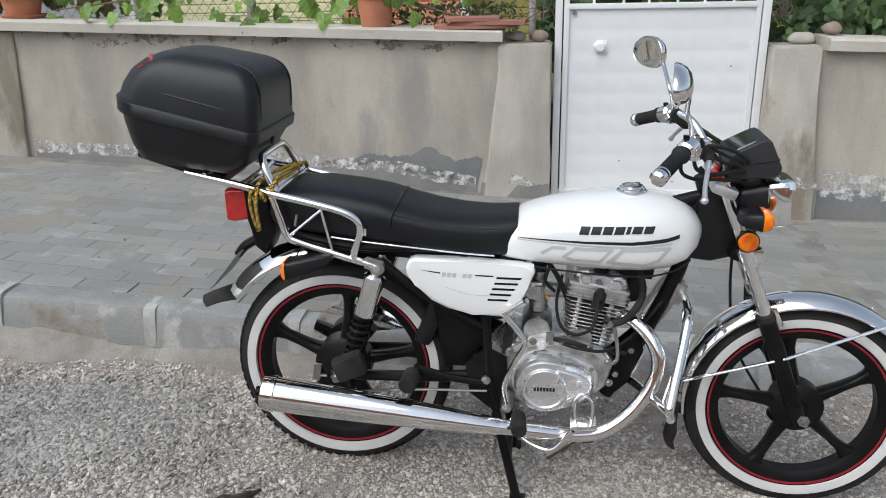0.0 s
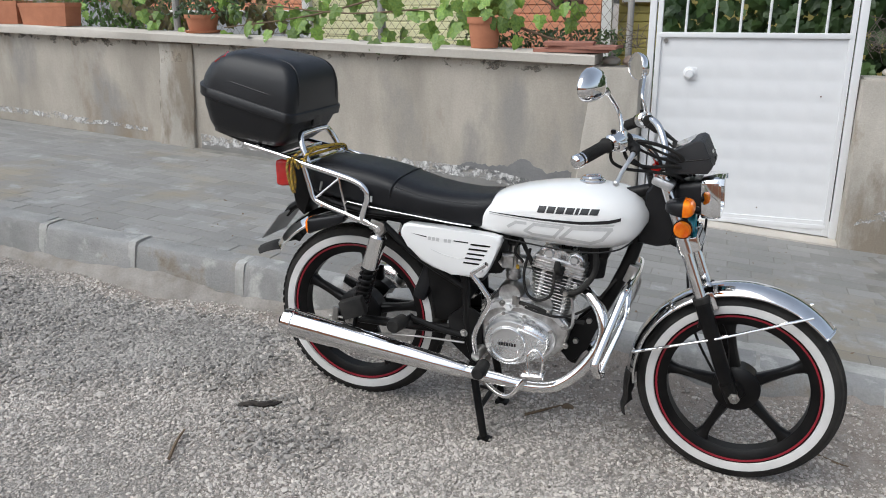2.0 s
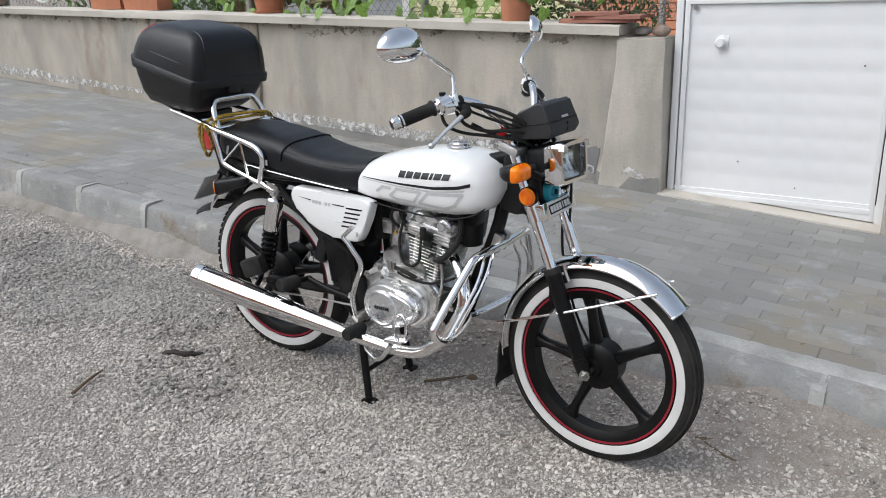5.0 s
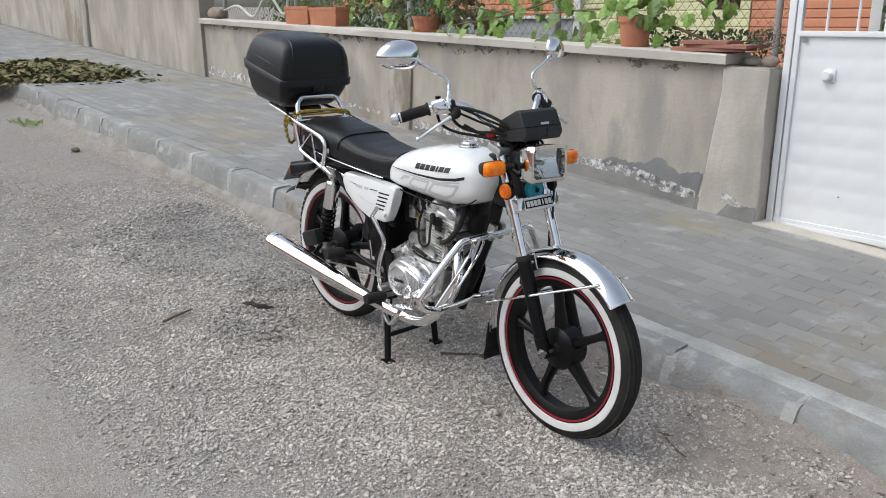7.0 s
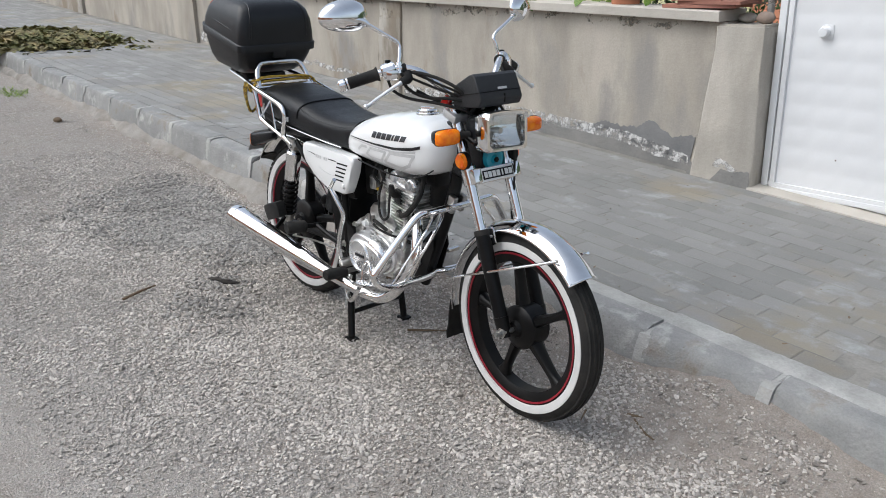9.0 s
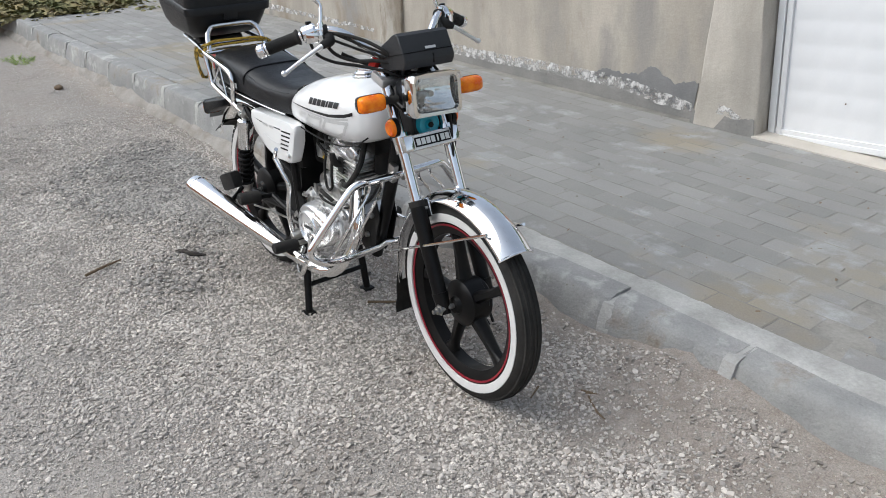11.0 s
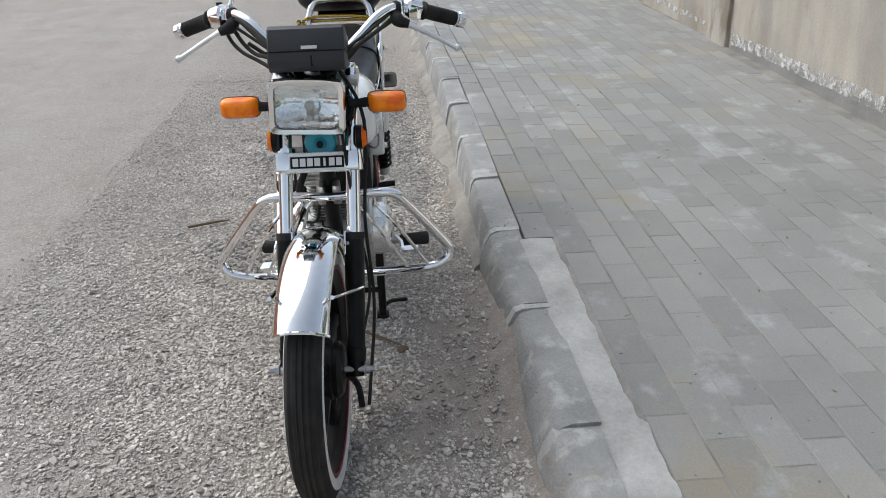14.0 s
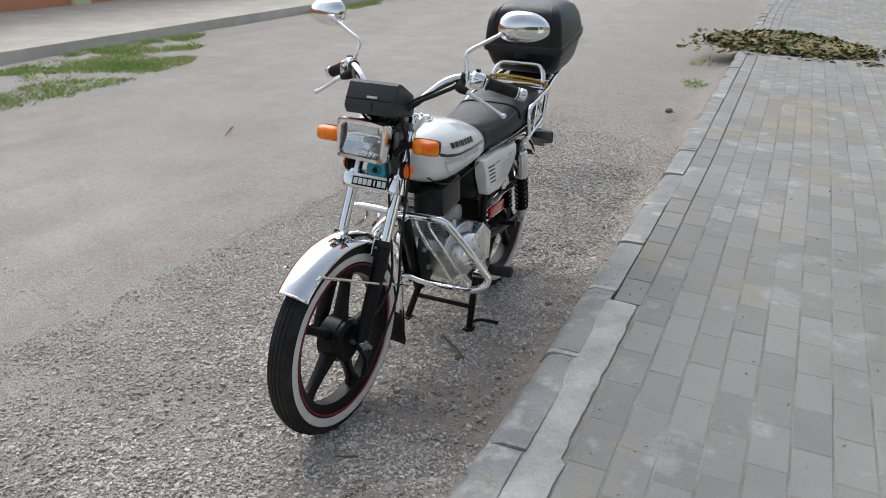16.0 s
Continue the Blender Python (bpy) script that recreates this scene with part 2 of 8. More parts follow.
M_ALLOY = mat("cast_aluminium", (0.80, 0.80, 0.80), 0.36, 0.85, c2=(0.70, 0.70, 0.70), scale=25, fine=0.08, fscale=250, bump=0.0004, bscale=400)
M_ALLOY_DIRTY = mat("dusty_aluminium", (0.72, 0.715, 0.705), 0.32, 0.92, c2=(0.36, 0.35, 0.335), scale=22, fine=0.2, bump=0.0006, bscale=300)
M_FIN_SHADE = mat("fin_gap_shade", (0.10, 0.098, 0.095), 0.5, 0.7, c2=(0.05, 0.05, 0.048), scale=20, fine=0.2)
M_SILVER = mat("silver_paint", (0.84, 0.84, 0.835), 0.27, 0.85, c2=(0.76, 0.76, 0.755), scale=12, fine=0.05, fscale=500, coat=0.3)
M_REFLECTOR = mat("lamp_reflector", (0.96, 0.96, 0.95), 0.13, 1.0, c2=(0.94, 0.94, 0.91), scale=30, rvar=0.03)
M_DASH = mat("grained_grey_plastic", (0.016, 0.0162, 0.0175), 0.52, c2=(0.022, 0.0222, 0.0235), scale=9, bump=0.0006, bscale=800, spec=0.5)
M_WHITE = mat("white_enamel", (0.80, 0.80, 0.785), 0.2, c2=(0.77, 0.77, 0.755), scale=2, coat=0.6, rvar=0.05)
M_SEAT = mat("black_vinyl", (0.008, 0.0085, 0.010), 0.37, c2=(0.012, 0.0125, 0.014), scale=9, bump=0.0005, bscale=700, spec=0.26)
M_BLACK = mat("black_paint", (0.004, 0.004, 0.0043), 0.36, c2=(0.009, 0.0085, 0.008), scale=14, fine=0.2, spec=0.18)
M_PLASTIC = mat("black_plastic", (0.006, 0.0062, 0.0072), 0.36, c2=(0.009, 0.0095, 0.011), scale=7, bump=0.0005, bscale=900, spec=0.38)
M_RUBBER = mat("tyre_rubber", (0.012, 0.0117, 0.0112), 0.75, c2=(0.032, 0.030, 0.027), scale=14, fine=0.2, bump=0.0006, bscale=300, spec=0.25)
M_WHITEWALL = mat("white_rubber", (0.66, 0.65, 0.63), 0.7, c2=(0.58, 0.57, 0.55), scale=10, fine=0.04)
M_RED = mat("red_stripe", (0.28, 0.012, 0.025), 0.4, c2=(0.21, 0.01, 0.02), scale=10)
M_BLACKDECAL = mat("black_vinyl_decal", (0.012, 0.012, 0.013), 0.3, scale=4)
M_GREYDECAL = mat("grey_vinyl_decal", (0.52, 0.52, 0.51), 0.3, c2=(0.48, 0.48, 0.47), scale=60, coat=0.3)
M_WHITEDECAL = mat("white_decal", (0.82, 0.82, 0.80), 0.4, scale=4)
M_ROPE = mat("yellow_rope", (0.62, 0.40, 0.05), 0.85, c2=(0.50, 0.30, 0.03), scale=60, bump=0.001, bscale=500)
M_ROPEB = mat("black_rope", (0.03, 0.03, 0.025), 0.85, scale=60)
M_TEAL = mat("blue_horn_paint", (0.02, 0.30, 0.40), 0.3, coat=0.3)
M_REDLENS = mat("red_lens", (0.55, 0.02, 0.015), 0.16, c2=(0.45, 0.015, 0.012), scale=40, coat=0.6)
M_ORANGE = mat("amber_lens", (1.0, 0.30, 0.004), 0.25, c2=(0.84, 0.13, 0.002), scale=38, coat=0.25, spec=0.3, bump=0.0012, bscale=130)
M_MIRROR = mat("mirror_glass", (0.88, 0.89, 0.88), 0.015, 1.0, rvar=0.0)
M_DIALGLASS = mat("dial_glass", (0.02, 0.02, 0.022), 0.05, spec=0.9, coat=1.0, rvar=0.0)
M_POT = mat("terracotta", (0.46, 0.19, 0.10), 0.85, c2=(0.38, 0.15, 0.08), scale=8, fine=0.1)
M_SOIL = mat("dry_soil", (0.16, 0.12, 0.08), 0.95, scale=20, fine=0.3)
M_LEAF = mat("vine_leaf", (0.085, 0.17, 0.027), 0.5, c2=(0.19, 0.28, 0.046), scale=7, rand=0.42, island=0.35)
M_LEAFDARK = mat("ivy_leaf", (0.025, 0.055, 0.014), 0.55, c2=(0.05, 0.09, 0.02), scale=3, island=0.4)
M_DRYLEAF = mat("withered_leaf", (0.21, 0.165, 0.075), 0.8, c2=(0.13, 0.14, 0.05), scale=5, island=0.45)
M_GRASS = mat("short_grass", (0.26, 0.38, 0.09), 0.7, c2=(0.42, 0.45, 0.18), scale=2.5, island=0.4)
M_SALMON = mat("salmon_siding", (0.60, 0.26, 0.145), 0.7, c2=(0.55, 0.235, 0.13), scale=2, rand=0.04)
M_CREAM = mat("pale_yellow_siding", (0.68, 0.66, 0.40), 0.7, c2=(0.63, 0.61, 0.37), scale=2, rand=0.04)
M_OLIVE = mat("olive_siding", (0.34, 0.29, 0.085), 0.7, c2=(0.29, 0.25, 0.07), scale=2, rand=0.04)
M_TRIM = mat("white_trim", (0.72, 0.72, 0.69), 0.6, scale=3)
M_FOUND = mat("grey_render", (0.30, 0.31, 0.32), 0.9, c2=(0.36, 0.37, 0.375), scale=4, fine=0.1, bump=0.002)
M_WIRE = mat("rusted_wire", (0.16, 0.13, 0.11), 0.6, 0.4, scale=30)
M_POST = mat("weathered_post", (0.36, 0.35, 0.33), 0.85, c2=(0.26, 0.25, 0.235), scale=8, fine=0.1)
# near-black colour stands for the shade inside recess, holes and doorway
M_DARK = mat("dark_opening", (0.02, 0.019, 0.018), 0.8)
M_WOODY = mat("dry_stem", (0.12, 0.085, 0.05), 0.9, c2=(0.17, 0.12, 0.075), scale=20)
M_BROWNSTONE = mat("brown_stone", (0.24, 0.18, 0.145), 0.9, c2=(0.32, 0.255, 0.21), scale=12, fine=0.2, bump=0.002)
M_CHAR = mat("charred_wood", (0.025, 0.022, 0.02), 0.9, c2=(0.05, 0.042, 0.035), scale=40, fine=0.2)
M_TILE = mat("clay_tile", (0.36, 0.16, 0.11), 0.85, c2=(0.28, 0.13, 0.095), scale=7, fine=0.12)
M_PLATE = mat("plate_back", (0.30, 0.305, 0.30), 0.45, 0.4, scale=10)
M_COPPER = mat("rusty_basket", (0.17, 0.085, 0.06), 0.7, c2=(0.11, 0.06, 0.045), scale=10)

M_GLASS = bpy.data.materials.new("lens_glass")
M_GLASS.use_nodes = True
_n, _l = M_GLASS.node_tree.nodes, M_GLASS.node_tree.links
_t, _g, _x, _f = (_n.new("ShaderNode" + k) for k in ("BsdfTransparent", "BsdfGlossy", "MixShader", "Fresnel"))
_t.inputs["Color"].default_value = (0.95, 0.96, 0.96, 1)
_g.inputs["Roughness"].default_value = 0.03
_l.new(_f.outputs[0], _x.inputs[0])
_l.new(_t.outputs[0], _x.inputs[1])
_l.new(_g.outputs[0], _x.inputs[2])
_l.new(_x.outputs[0], _n["Material Output"].inputs["Surface"])

# prismatic lamp glass: part clear, part milky from its flutes
M_FLUTED = M_GLASS.copy()
M_FLUTED.name = "fluted_lens_glass"
_n, _l = M_FLUTED.node_tree.nodes, M_FLUTED.node_tree.links
for _k in list(_l):
    if _k.to_node.type == "MIX_SHADER" and _k.from_node.type == "FRESNEL":
        _k.to_socket.default_value = 0.06
        _l.remove(_k)
_d, _y = _n.new("ShaderNodeBsdfDiffuse"), _n.new("ShaderNodeMixShader")
_d.inputs["Color"].default_value = (0.86, 0.87, 0.84, 1)
_old = _n["Material Output"].inputs["Surface"].links[0].from_socket
_y.inputs[0].default_value = 0.02
_l.new(_old, _y.inputs[1])
_l.new(_d.outputs[0], _y.inputs[2])
_l.new(_y.outputs[0], _n["Material Output"].inputs["Surface"])


# ---------------------------------------------------------------- mesh helpers
def finish(bm, name, material, smooth=35.0):
    bmesh.ops.recalc_face_normals(bm, faces=bm.faces)
    me = bpy.data.meshes.new(name)
    bm.to_mesh(me)
    bm.free()
    me.materials.append(material)
    if smooth:
        me.polygons.foreach_set("use_smooth", [True] * len(me.polygons))
        me.set_sharp_from_angle(angle=radians(smooth))
    return me


def part(name, bm, material, parent=None, label="", smooth=35.0, kind=""):
    ob = new(name, finish(bm, name, material, smooth))
    if parent is not None:
        ob.parent = parent
    return tagged(ob, label, kind=kind)


def thing(name, x, y, z, label, category, group="", kind=""):
    ob = new(name)
    ob.location = (x, y, z)
    ob.empty_display_size = 0.1
    return tagged(ob, label, category, group, kind)


def curve_pts(pts, per=6):
    """Catmull-Rom through pts."""
    p = [Vector(q) for q in pts]
    if len(p) < 3:
        return p
    p = [p[0] * 2 - p[1], *p, p[-1] * 2 - p[-2]]
    out = []
    for i in range(1, len(p) - 2):
        a, b, c, d = p[i - 1:i + 3]
        for k in range(per):
            t = k / per
            out.append(0.5 * (2 * b + (c - a) * t + (2 * a - 5 * b + 4 * c - d) * t * t + (3 * b - a - 3 * c + d) * t ** 3))
    return out + [p[-2]]


def tube(bm, pts, r, seg=10, per=6, cap=True, smooth=True):
    """A round bar along pts; r: a radius or one per point."""
    src = [Vector(q) for q in pts]
    path = curve_pts(src, per) if smooth else src
    rad = [r] * len(path) if not isinstance(r, (list, tuple)) else [float(q) for q in np.interp(np.linspace(0, 1, len(path)), np.linspace(0, 1, len(r)), r)]
    tang = [(path[min(i + 1, len(path) - 1)] - path[max(i - 1, 0)]).normalized() for i in range(len(path))]
    up = Vector((0, 0, 1)) if abs(tang[0].z) < 0.9 else Vector((1, 0, 0))
    side = tang[0].cross(up).normalized()
    rings = []
    for c, t, q in zip(path, tang, rad):
        side = (side - t * side.dot(t)).normalized()
        top = side.cross(t)
        rings.append([bm.verts.new(c + q * (math.cos(a) * side + math.sin(a) * top)) for a in (2 * math.pi * k / seg for k in range(seg))])
    for a, b in zip(rings, rings[1:]):
        for k in range(seg):
            bm.faces.new((a[k], a[(k + 1) % seg], b[(k + 1) % seg], b[k]))
    if cap:
        bm.faces.new(rings[0][::-1])
        bm.faces.new(rings[-1])
    return bm


def lathe(bm, profile, centre, axis="y", seg=48, closed=False):
    """profile: (radius, along) pairs, turned round the axis through centre."""
    c = Vector(centre)
    rings = []
    for k in range(seg):
        a = 2 * math.pi * k / seg
        ca, sa = math.cos(a), math.sin(a)
        ring = []
        for r, h in profile:
            v = {"y": (r * ca, h, r * sa), "x": (h, r * ca, r * sa), "z": (r * ca, r * sa, h)}[axis]
            ring.append(bm.verts.new(c + Vector(v)))
        rings.append(ring)
    n = len(profile)
    for k in range(seg):
        a, b = rings[k], rings[(k + 1) % seg]
        for i in range(n if closed else n - 1):
            j = (i + 1) % n
            bm.faces.new((a[i], a[j], b[j], b[i]))
    if not closed:
        for i in (0, n - 1):
            if profile[i][0] > 1e-5:
                bm.faces.new([ring[i] for ring in rings])
    bmesh.ops.remove_doubles(bm, verts=bm.verts, dist=1e-6)
    return bm


def box(bm, centre, size, bevel=0.0, rot=(0, 0, 0), seg=2):
    made = bmesh.ops.create_cube(bm, size=1.0, matrix=pose(*centre, *rot) @ Matrix.Diagonal((*size, 1)))
    if bevel:
        edges = list({e for v in made["verts"] for e in v.link_edges})
        bmesh.ops.bevel(bm, geom=edges, offset=bevel, segments=seg, affect="EDGES", profile=0.6)
    return bm


def slab(bm, outline, y0, y1, bevel=0.0, seg=2):
    """An outline in (x, z), with thickness from y0 to y1."""
    front = [bm.verts.new((x, y0, z)) for x, z in outline]
    back = [bm.verts.new((x, y1, z)) for x, z in outline]
    faces = [bm.faces.new(front), bm.faces.new(back[::-1])]
    k = len(outline)
    for i in range(k):
        faces.append(bm.faces.new((front[i], back[i], back[(i + 1) % k], front[(i + 1) % k])))
    if bevel:
        bmesh.ops.bevel(bm, geom=list(faces[0].edges) + list(faces[1].edges), offset=bevel, segments=seg, affect="EDGES", profile=0.6)
    return bm


def loft(bm, rings, cap=True):
    made = [[bm.verts.new(p) for p in ring] for ring in rings]
    k = len(made[0])
    for a, b in zip(made, made[1:]):
        for i in range(k):
            bm.faces.new((a[i], a[(i + 1) % k], b[(i + 1) % k], b[i]))
    if cap:
        bm.faces.new(made[0][::-1])
        bm.faces.new(made[-1])
    return bm


def B():
    return bmesh.new()


# ---------------------------------------------------------------- levels of the ground
def line(x, knots):
    return float(np.interp(x, [k[0] for k in knots], [k[1] for k in knots]))


ROAD_LINE = [(-160, 2.6), (-30, 2.06), (-1.5, 0.1225), (1.5, -0.0125), (30, -0.9), (160, -1.6)]
SIDE_LINE = [(-160, 2.85), (-30, 2.22), (-3, 0.43), (1.5, 0.115), (30, -0.74), (160, -1.4)]


def road_z(x, y):
    return line(x, ROAD_LINE) - 0.03 * (max(min(y, 3.0), -1.0) - 1.95)


def side_z(x, y):
    return line(x, SIDE_LINE) - 0.02 * (y - 2.5)


def kerb_y(x):
    return 2.487 + 0.010 * max(min(x, 3.0), -2.5) + 0.022 * min(max(x, -12.0) + 2.5, 0.0)


def bank(x, y):
    """Earth washed up against the kerb, deeper beside the worn stones."""
    edge = kerb_y(x) - y
    k = min(1.0, max(0.0, (x + 0.6) / 0.7))
    wide = 0.19 + 0.25 * k
    if not (-0.12 < edge < wide and -16 < x < 4):
        return 0.0
    return (0.045 + 0.060 * k) * (1 - max(edge, 0) / wide) ** (1.1 + 0.6 * k) * (0.85 + 0.7 * noise.noise((x * 2.1, y, 5)) + 0.25 * noise.noise((x * 9, y * 9, 5)))


# ---------------------------------------------------------------- road
def build_road():
    xs = np.unique(np.r_[np.linspace(-160, -14, 20), np.linspace(-14, -4, 40), np.linspace(-4, 4, 150), np.linspace(4, 14, 24), np.linspace(14, 160, 16)])
    ys = np.unique(np.r_[np.linspace(-160, -8, 12), np.linspace(-8, -1, 24), np.linspace(-1, 2.0, 50), np.linspace(2.0, 2.6, 34), np.linspace(2.9, 8, 8), np.linspace(8, 160, 12)])
    verts, faces = [], []
    for x in xs:
        for y in ys:
            z = road_z(x, y)
            near = max(0.0, 1 - max(abs(x) - 3, 0) / 4)
            z += near * (0.010 * noise.noise((x * 1.3, y * 1.3, 0)) + 0.006 * noise.noise((x * 5, y * 5, 3)) + 0.003 * noise.noise((x * 14, y * 14, 7)))
            # loose dirt banked against the kerb
            z += bank(x, y)
            if y > 2.7 and abs(x) < 40:
                z -= 0.25
            verts.append((x, y, z))
    k = len(ys)
    for i in range(len(xs) - 1):
        for j in range(k - 1):
            a = i * k + j
            faces.append((a, a + k, a + k + 1, a + 1))
    me = bpy.data.meshes.new("road")
    me.from_pydata(verts, [], faces)
    me.polygons.foreach_set("use_smooth", [True] * len(faces))
    me.materials.append(M_ROAD)
    return tagged(new("road", me), "unpaved dusty grey road strewn with loose gravel", "road", kind="structure")


road = build_road()

# a chip of crushed stone: eight corners, twelve triangles; a rounder one for the coarse gravel
CHIP_V = np.array([(x, y, z) for z in (-1, 1) for y in (-1, 1) for x in (-1, 1)]) * 0.68
CHIP_F = np.array([(0, 2, 3), (0, 3, 1), (4, 5, 7), (4, 7, 6), (0, 1, 5), (0, 5, 4), (2, 6, 7), (2, 7, 3), (0, 4, 6), (0, 6, 2), (1, 3, 7), (1, 7, 5)])
ROUND = bmesh.new()
bmesh.ops.create_icosphere(ROUND, subdivisions=1, radius=1.0)
ROUND_V = np.array([v.co[:] for v in ROUND.verts])
ROUND_F = np.array([[v.index for v in f.verts] for f in ROUND.faces])
ROUND.free()


def scatter(name, spots, material, label, category, flat=0.62, rough=0.36, seed=3, shape=(CHIP_V, CHIP_F)):
    """Small stones in one mesh; spots: x, y, z, size."""
    rng = np.random.default_rng(seed)
    n = len(spots)
    sp = np.array(spots)
    sv, sf = shape
    v = sv[None] + rough * rng.uniform(-1, 1, (n, len(sv), 3))
    v = v * rng.uniform(0.65, 1.3, (n, 1, 3)) * np.array([1, 1, flat])
    tilt = rng.uniform(-0.35, 0.35, (n, 2, 1))
    v[..., 2] += tilt[:, 0] * v[..., 0] + tilt[:, 1] * v[..., 1]
    a = rng.uniform(0, 6.28, n)
    c, s = np.cos(a)[:, None], np.sin(a)[:, None]
    v = np.stack([v[..., 0] * c - v[..., 1] * s, v[..., 0] * s + v[..., 1] * c, v[..., 2]], -1)
    v = v * sp[:, 3][:, None, None] + sp[:, None, :3]
    f = sf[None] + (np.arange(n) * len(sv))[:, None, None]
    me = bpy.data.meshes.new(name)
    me.from_pydata(v.reshape(-1, 3).tolist(), [], f.reshape(-1, 3).tolist())
    me.materials.append(material)
    return tagged(new(name, me), label, category, kind="stuff")


def gravel_spots(count, small, big, coarse, seed):
    rng = random.Random(seed)
    out = []
    while len(out) < count:
        if coarse:
            x, y = rng.uniform(-3.6, 1.6), rng.uniform(0.75, 2.46)
        else:
            x = rng.uniform(-6.0, 3.0) if rng.random() < 0.50 else rng.uniform(-2.7, 1.9)
            y = rng.uniform(-1.4, 2.5) if rng.random() < 0.45 else rng.uniform(0.7, 2.42)
        edge = kerb_y(x) - y
        if edge < 0.05:
            continue
        k = min(1.0, max(0.0, (x + 0.35) / 0.8))      # bare trodden earth beside and ahead of the motorcycle
        lane = min(1.0, max(0.0, (1.55 - y - 0.6 * noise.noise((x * 0.7, y * 0.7, 13))) / 1.8))
        dense = 0.62 + 0.5 * noise.noise((x * 0.9, y * 1.2, 2)) + 0.45 * noise.noise((x * 3, y * 3, 9)) + 0.35 * noise.noise((x * 9, y * 9, 4))
        dense -= (0.5 - 0.1 * k) * math.exp(-(edge / (0.11 + 0.20 * k)) ** 2) + (0.36 if coarse else 0.15) * k * (0.6 + noise.noise((x * 2.2, y * 2.2, 31)))
        dense = max(0.04, dense) * (1 - 0.95 * lane ** 0.75) * min(1.0, max(0.02, (x + (3.6 if coarse else 6.0)) / (1.8 if coarse else 3.6)))
        if rng.random() > dense:
            continue
        size = (small + (big - small) * rng.random() ** 2.0) * (1 - 0.3 * lane)
        if rng.random() < 0.006:
            size *= 1.6
        out.append((x, y, road_z(x, y) + bank(x, y) + size * 0.08 + 0.0015 + 0.010 * noise.noise((x * 1.3, y * 1.3, 0)) + 0.006 * noise.noise((x * 5, y * 5, 3)), size))
    return out


scatter("gravel", gravel_spots(62000, 0.0032, 0.0085, True, 5), M_STONE, "loose pale grey gravel lying on the road", "gravel", 0.66, 0.24, 3, (ROUND_V, ROUND_F))


def bed_spots(count, seed):
    """The thick bed of larger stones behind and beside the rear wheel."""
    rng = random.Random(seed)
    out = []
    while len(out) < count:
        x, y = rng.uniform(-2.6, 0.1), rng.uniform(1.30, 2.40)
        edge = kerb_y(x) - y
        wob = noise.noise((x * 1.7, y * 1.7, 21)) + 0.5 * noise.noise((x * 6, y * 6, 23))
        dense = min(1.0, max(0.0, (-0.50 - x + 0.5 * wob) / 0.9)) * min(1.0, max(0.0, (edge - 0.16 + 0.10 * wob) / 0.12)) * min(1.0, max(0.0, (x + 2.6) / 0.6)) * min(1.0, max(0.0, (y - 1.50 + 0.3 * wob) / 0.5))
        if rng.random() > dense * (0.85 + 0.5 * wob):
            continue
        size = 0.0048 + 0.0062 * rng.random() ** 1.6
        out.append((x, y, road_z(x, y) + bank(x, y) + size * 0.22 + 0.003 + 0.010 * noise.noise((x * 1.3, y * 1.3, 0)) + 0.006 * noise.noise((x * 5, y * 5, 3)), size))
    return out


scatter("coarse_gravel", bed_spots(13500, 6), M_STONE_SHADED, "thick bed of loose gravel in a shaded tone behind the rear wheel", "gravel", 0.62, 0.26, 8, (ROUND_V, ROUND_F))


def rubble_spots(count, seed):
    """Broken stone in the trodden earth beside the front kerb stones."""
    rng = random.Random(seed)
    out = []
    while len(out) < count:
        x, y = rng.uniform(-0.1, 2.3), rng.uniform(1.25, 2.42)
        edge = kerb_y(x) - y
        if edge < 0.03 or rng.random() > 0.35 + 0.9 * noise.noise((x * 2.6, y * 2.6, 41)) + 0.5 * noise.noise((x * 8, y * 8, 43)):
            continue
        size = 0.0024 + 0.0085 * rng.random() ** 3.2
        out.append((x, y, road_z(x, y) + bank(x, y) + size * 0.15 + 0.010 * noise.noise((x * 1.3, y * 1.3, 0)) + 0.006 * noise.noise((x * 5, y * 5, 3)), size))
    return out


scatter("rubble", rubble_spots(5500, 14), M_STONE_BROWN, "broken stones lying in the trodden earth", "gravel", seed=15)
scatter("fine_gravel", gravel_spots(75000, 0.0016, 0.0050, False, 11), M_STONE, "fine crushed stone trodden into the road", "gravel", seed=4)


# ---------------------------------------------------------------- pavement and kerb
def sheet(name, x0, x1, nx, y0, y1, ny, zf, drop, material, label, category):
    """A slab with top zf(x, y) and skirts."""
    bm = B()
    xs, ys = np.linspace(x0, x1, nx), np.linspace(y0, y1, ny)
    g = [[bm.verts.new((x, y, zf(x, y))) for y in ys] for x in xs]
    for i in range(nx - 1):
        for j in range(ny - 1):
            bm.faces.new((g[i][j], g[i + 1][j], g[i + 1][j + 1], g[i][j + 1]))
    low = [[bm.verts.new((x, y, zf(x, y) - drop)) for y in (y0, y1)] for x in xs]
    for i in range(nx - 1):
        bm.faces.new((g[i][0], low[i][0], low[i + 1][0], g[i + 1][0]))
        bm.faces.new((g[i][-1], g[i + 1][-1], low[i + 1][1], low[i][1]))
    return tagged(part(name, bm, material), label, category, kind="structure")


pavement = sheet("pavement", -40, 14, 271, 2.52, 4.60, 12, lambda x, y: side_z(x, y) - 0.0014 + 0.006 * noise.noise((x * 0.9, y * 0.9, 4)) if y > 2.53 else side_z(x, y) - 0.10, 0.5, M_BED,
                 "raised pavement of grey interlocking concrete pavers", "pavement")


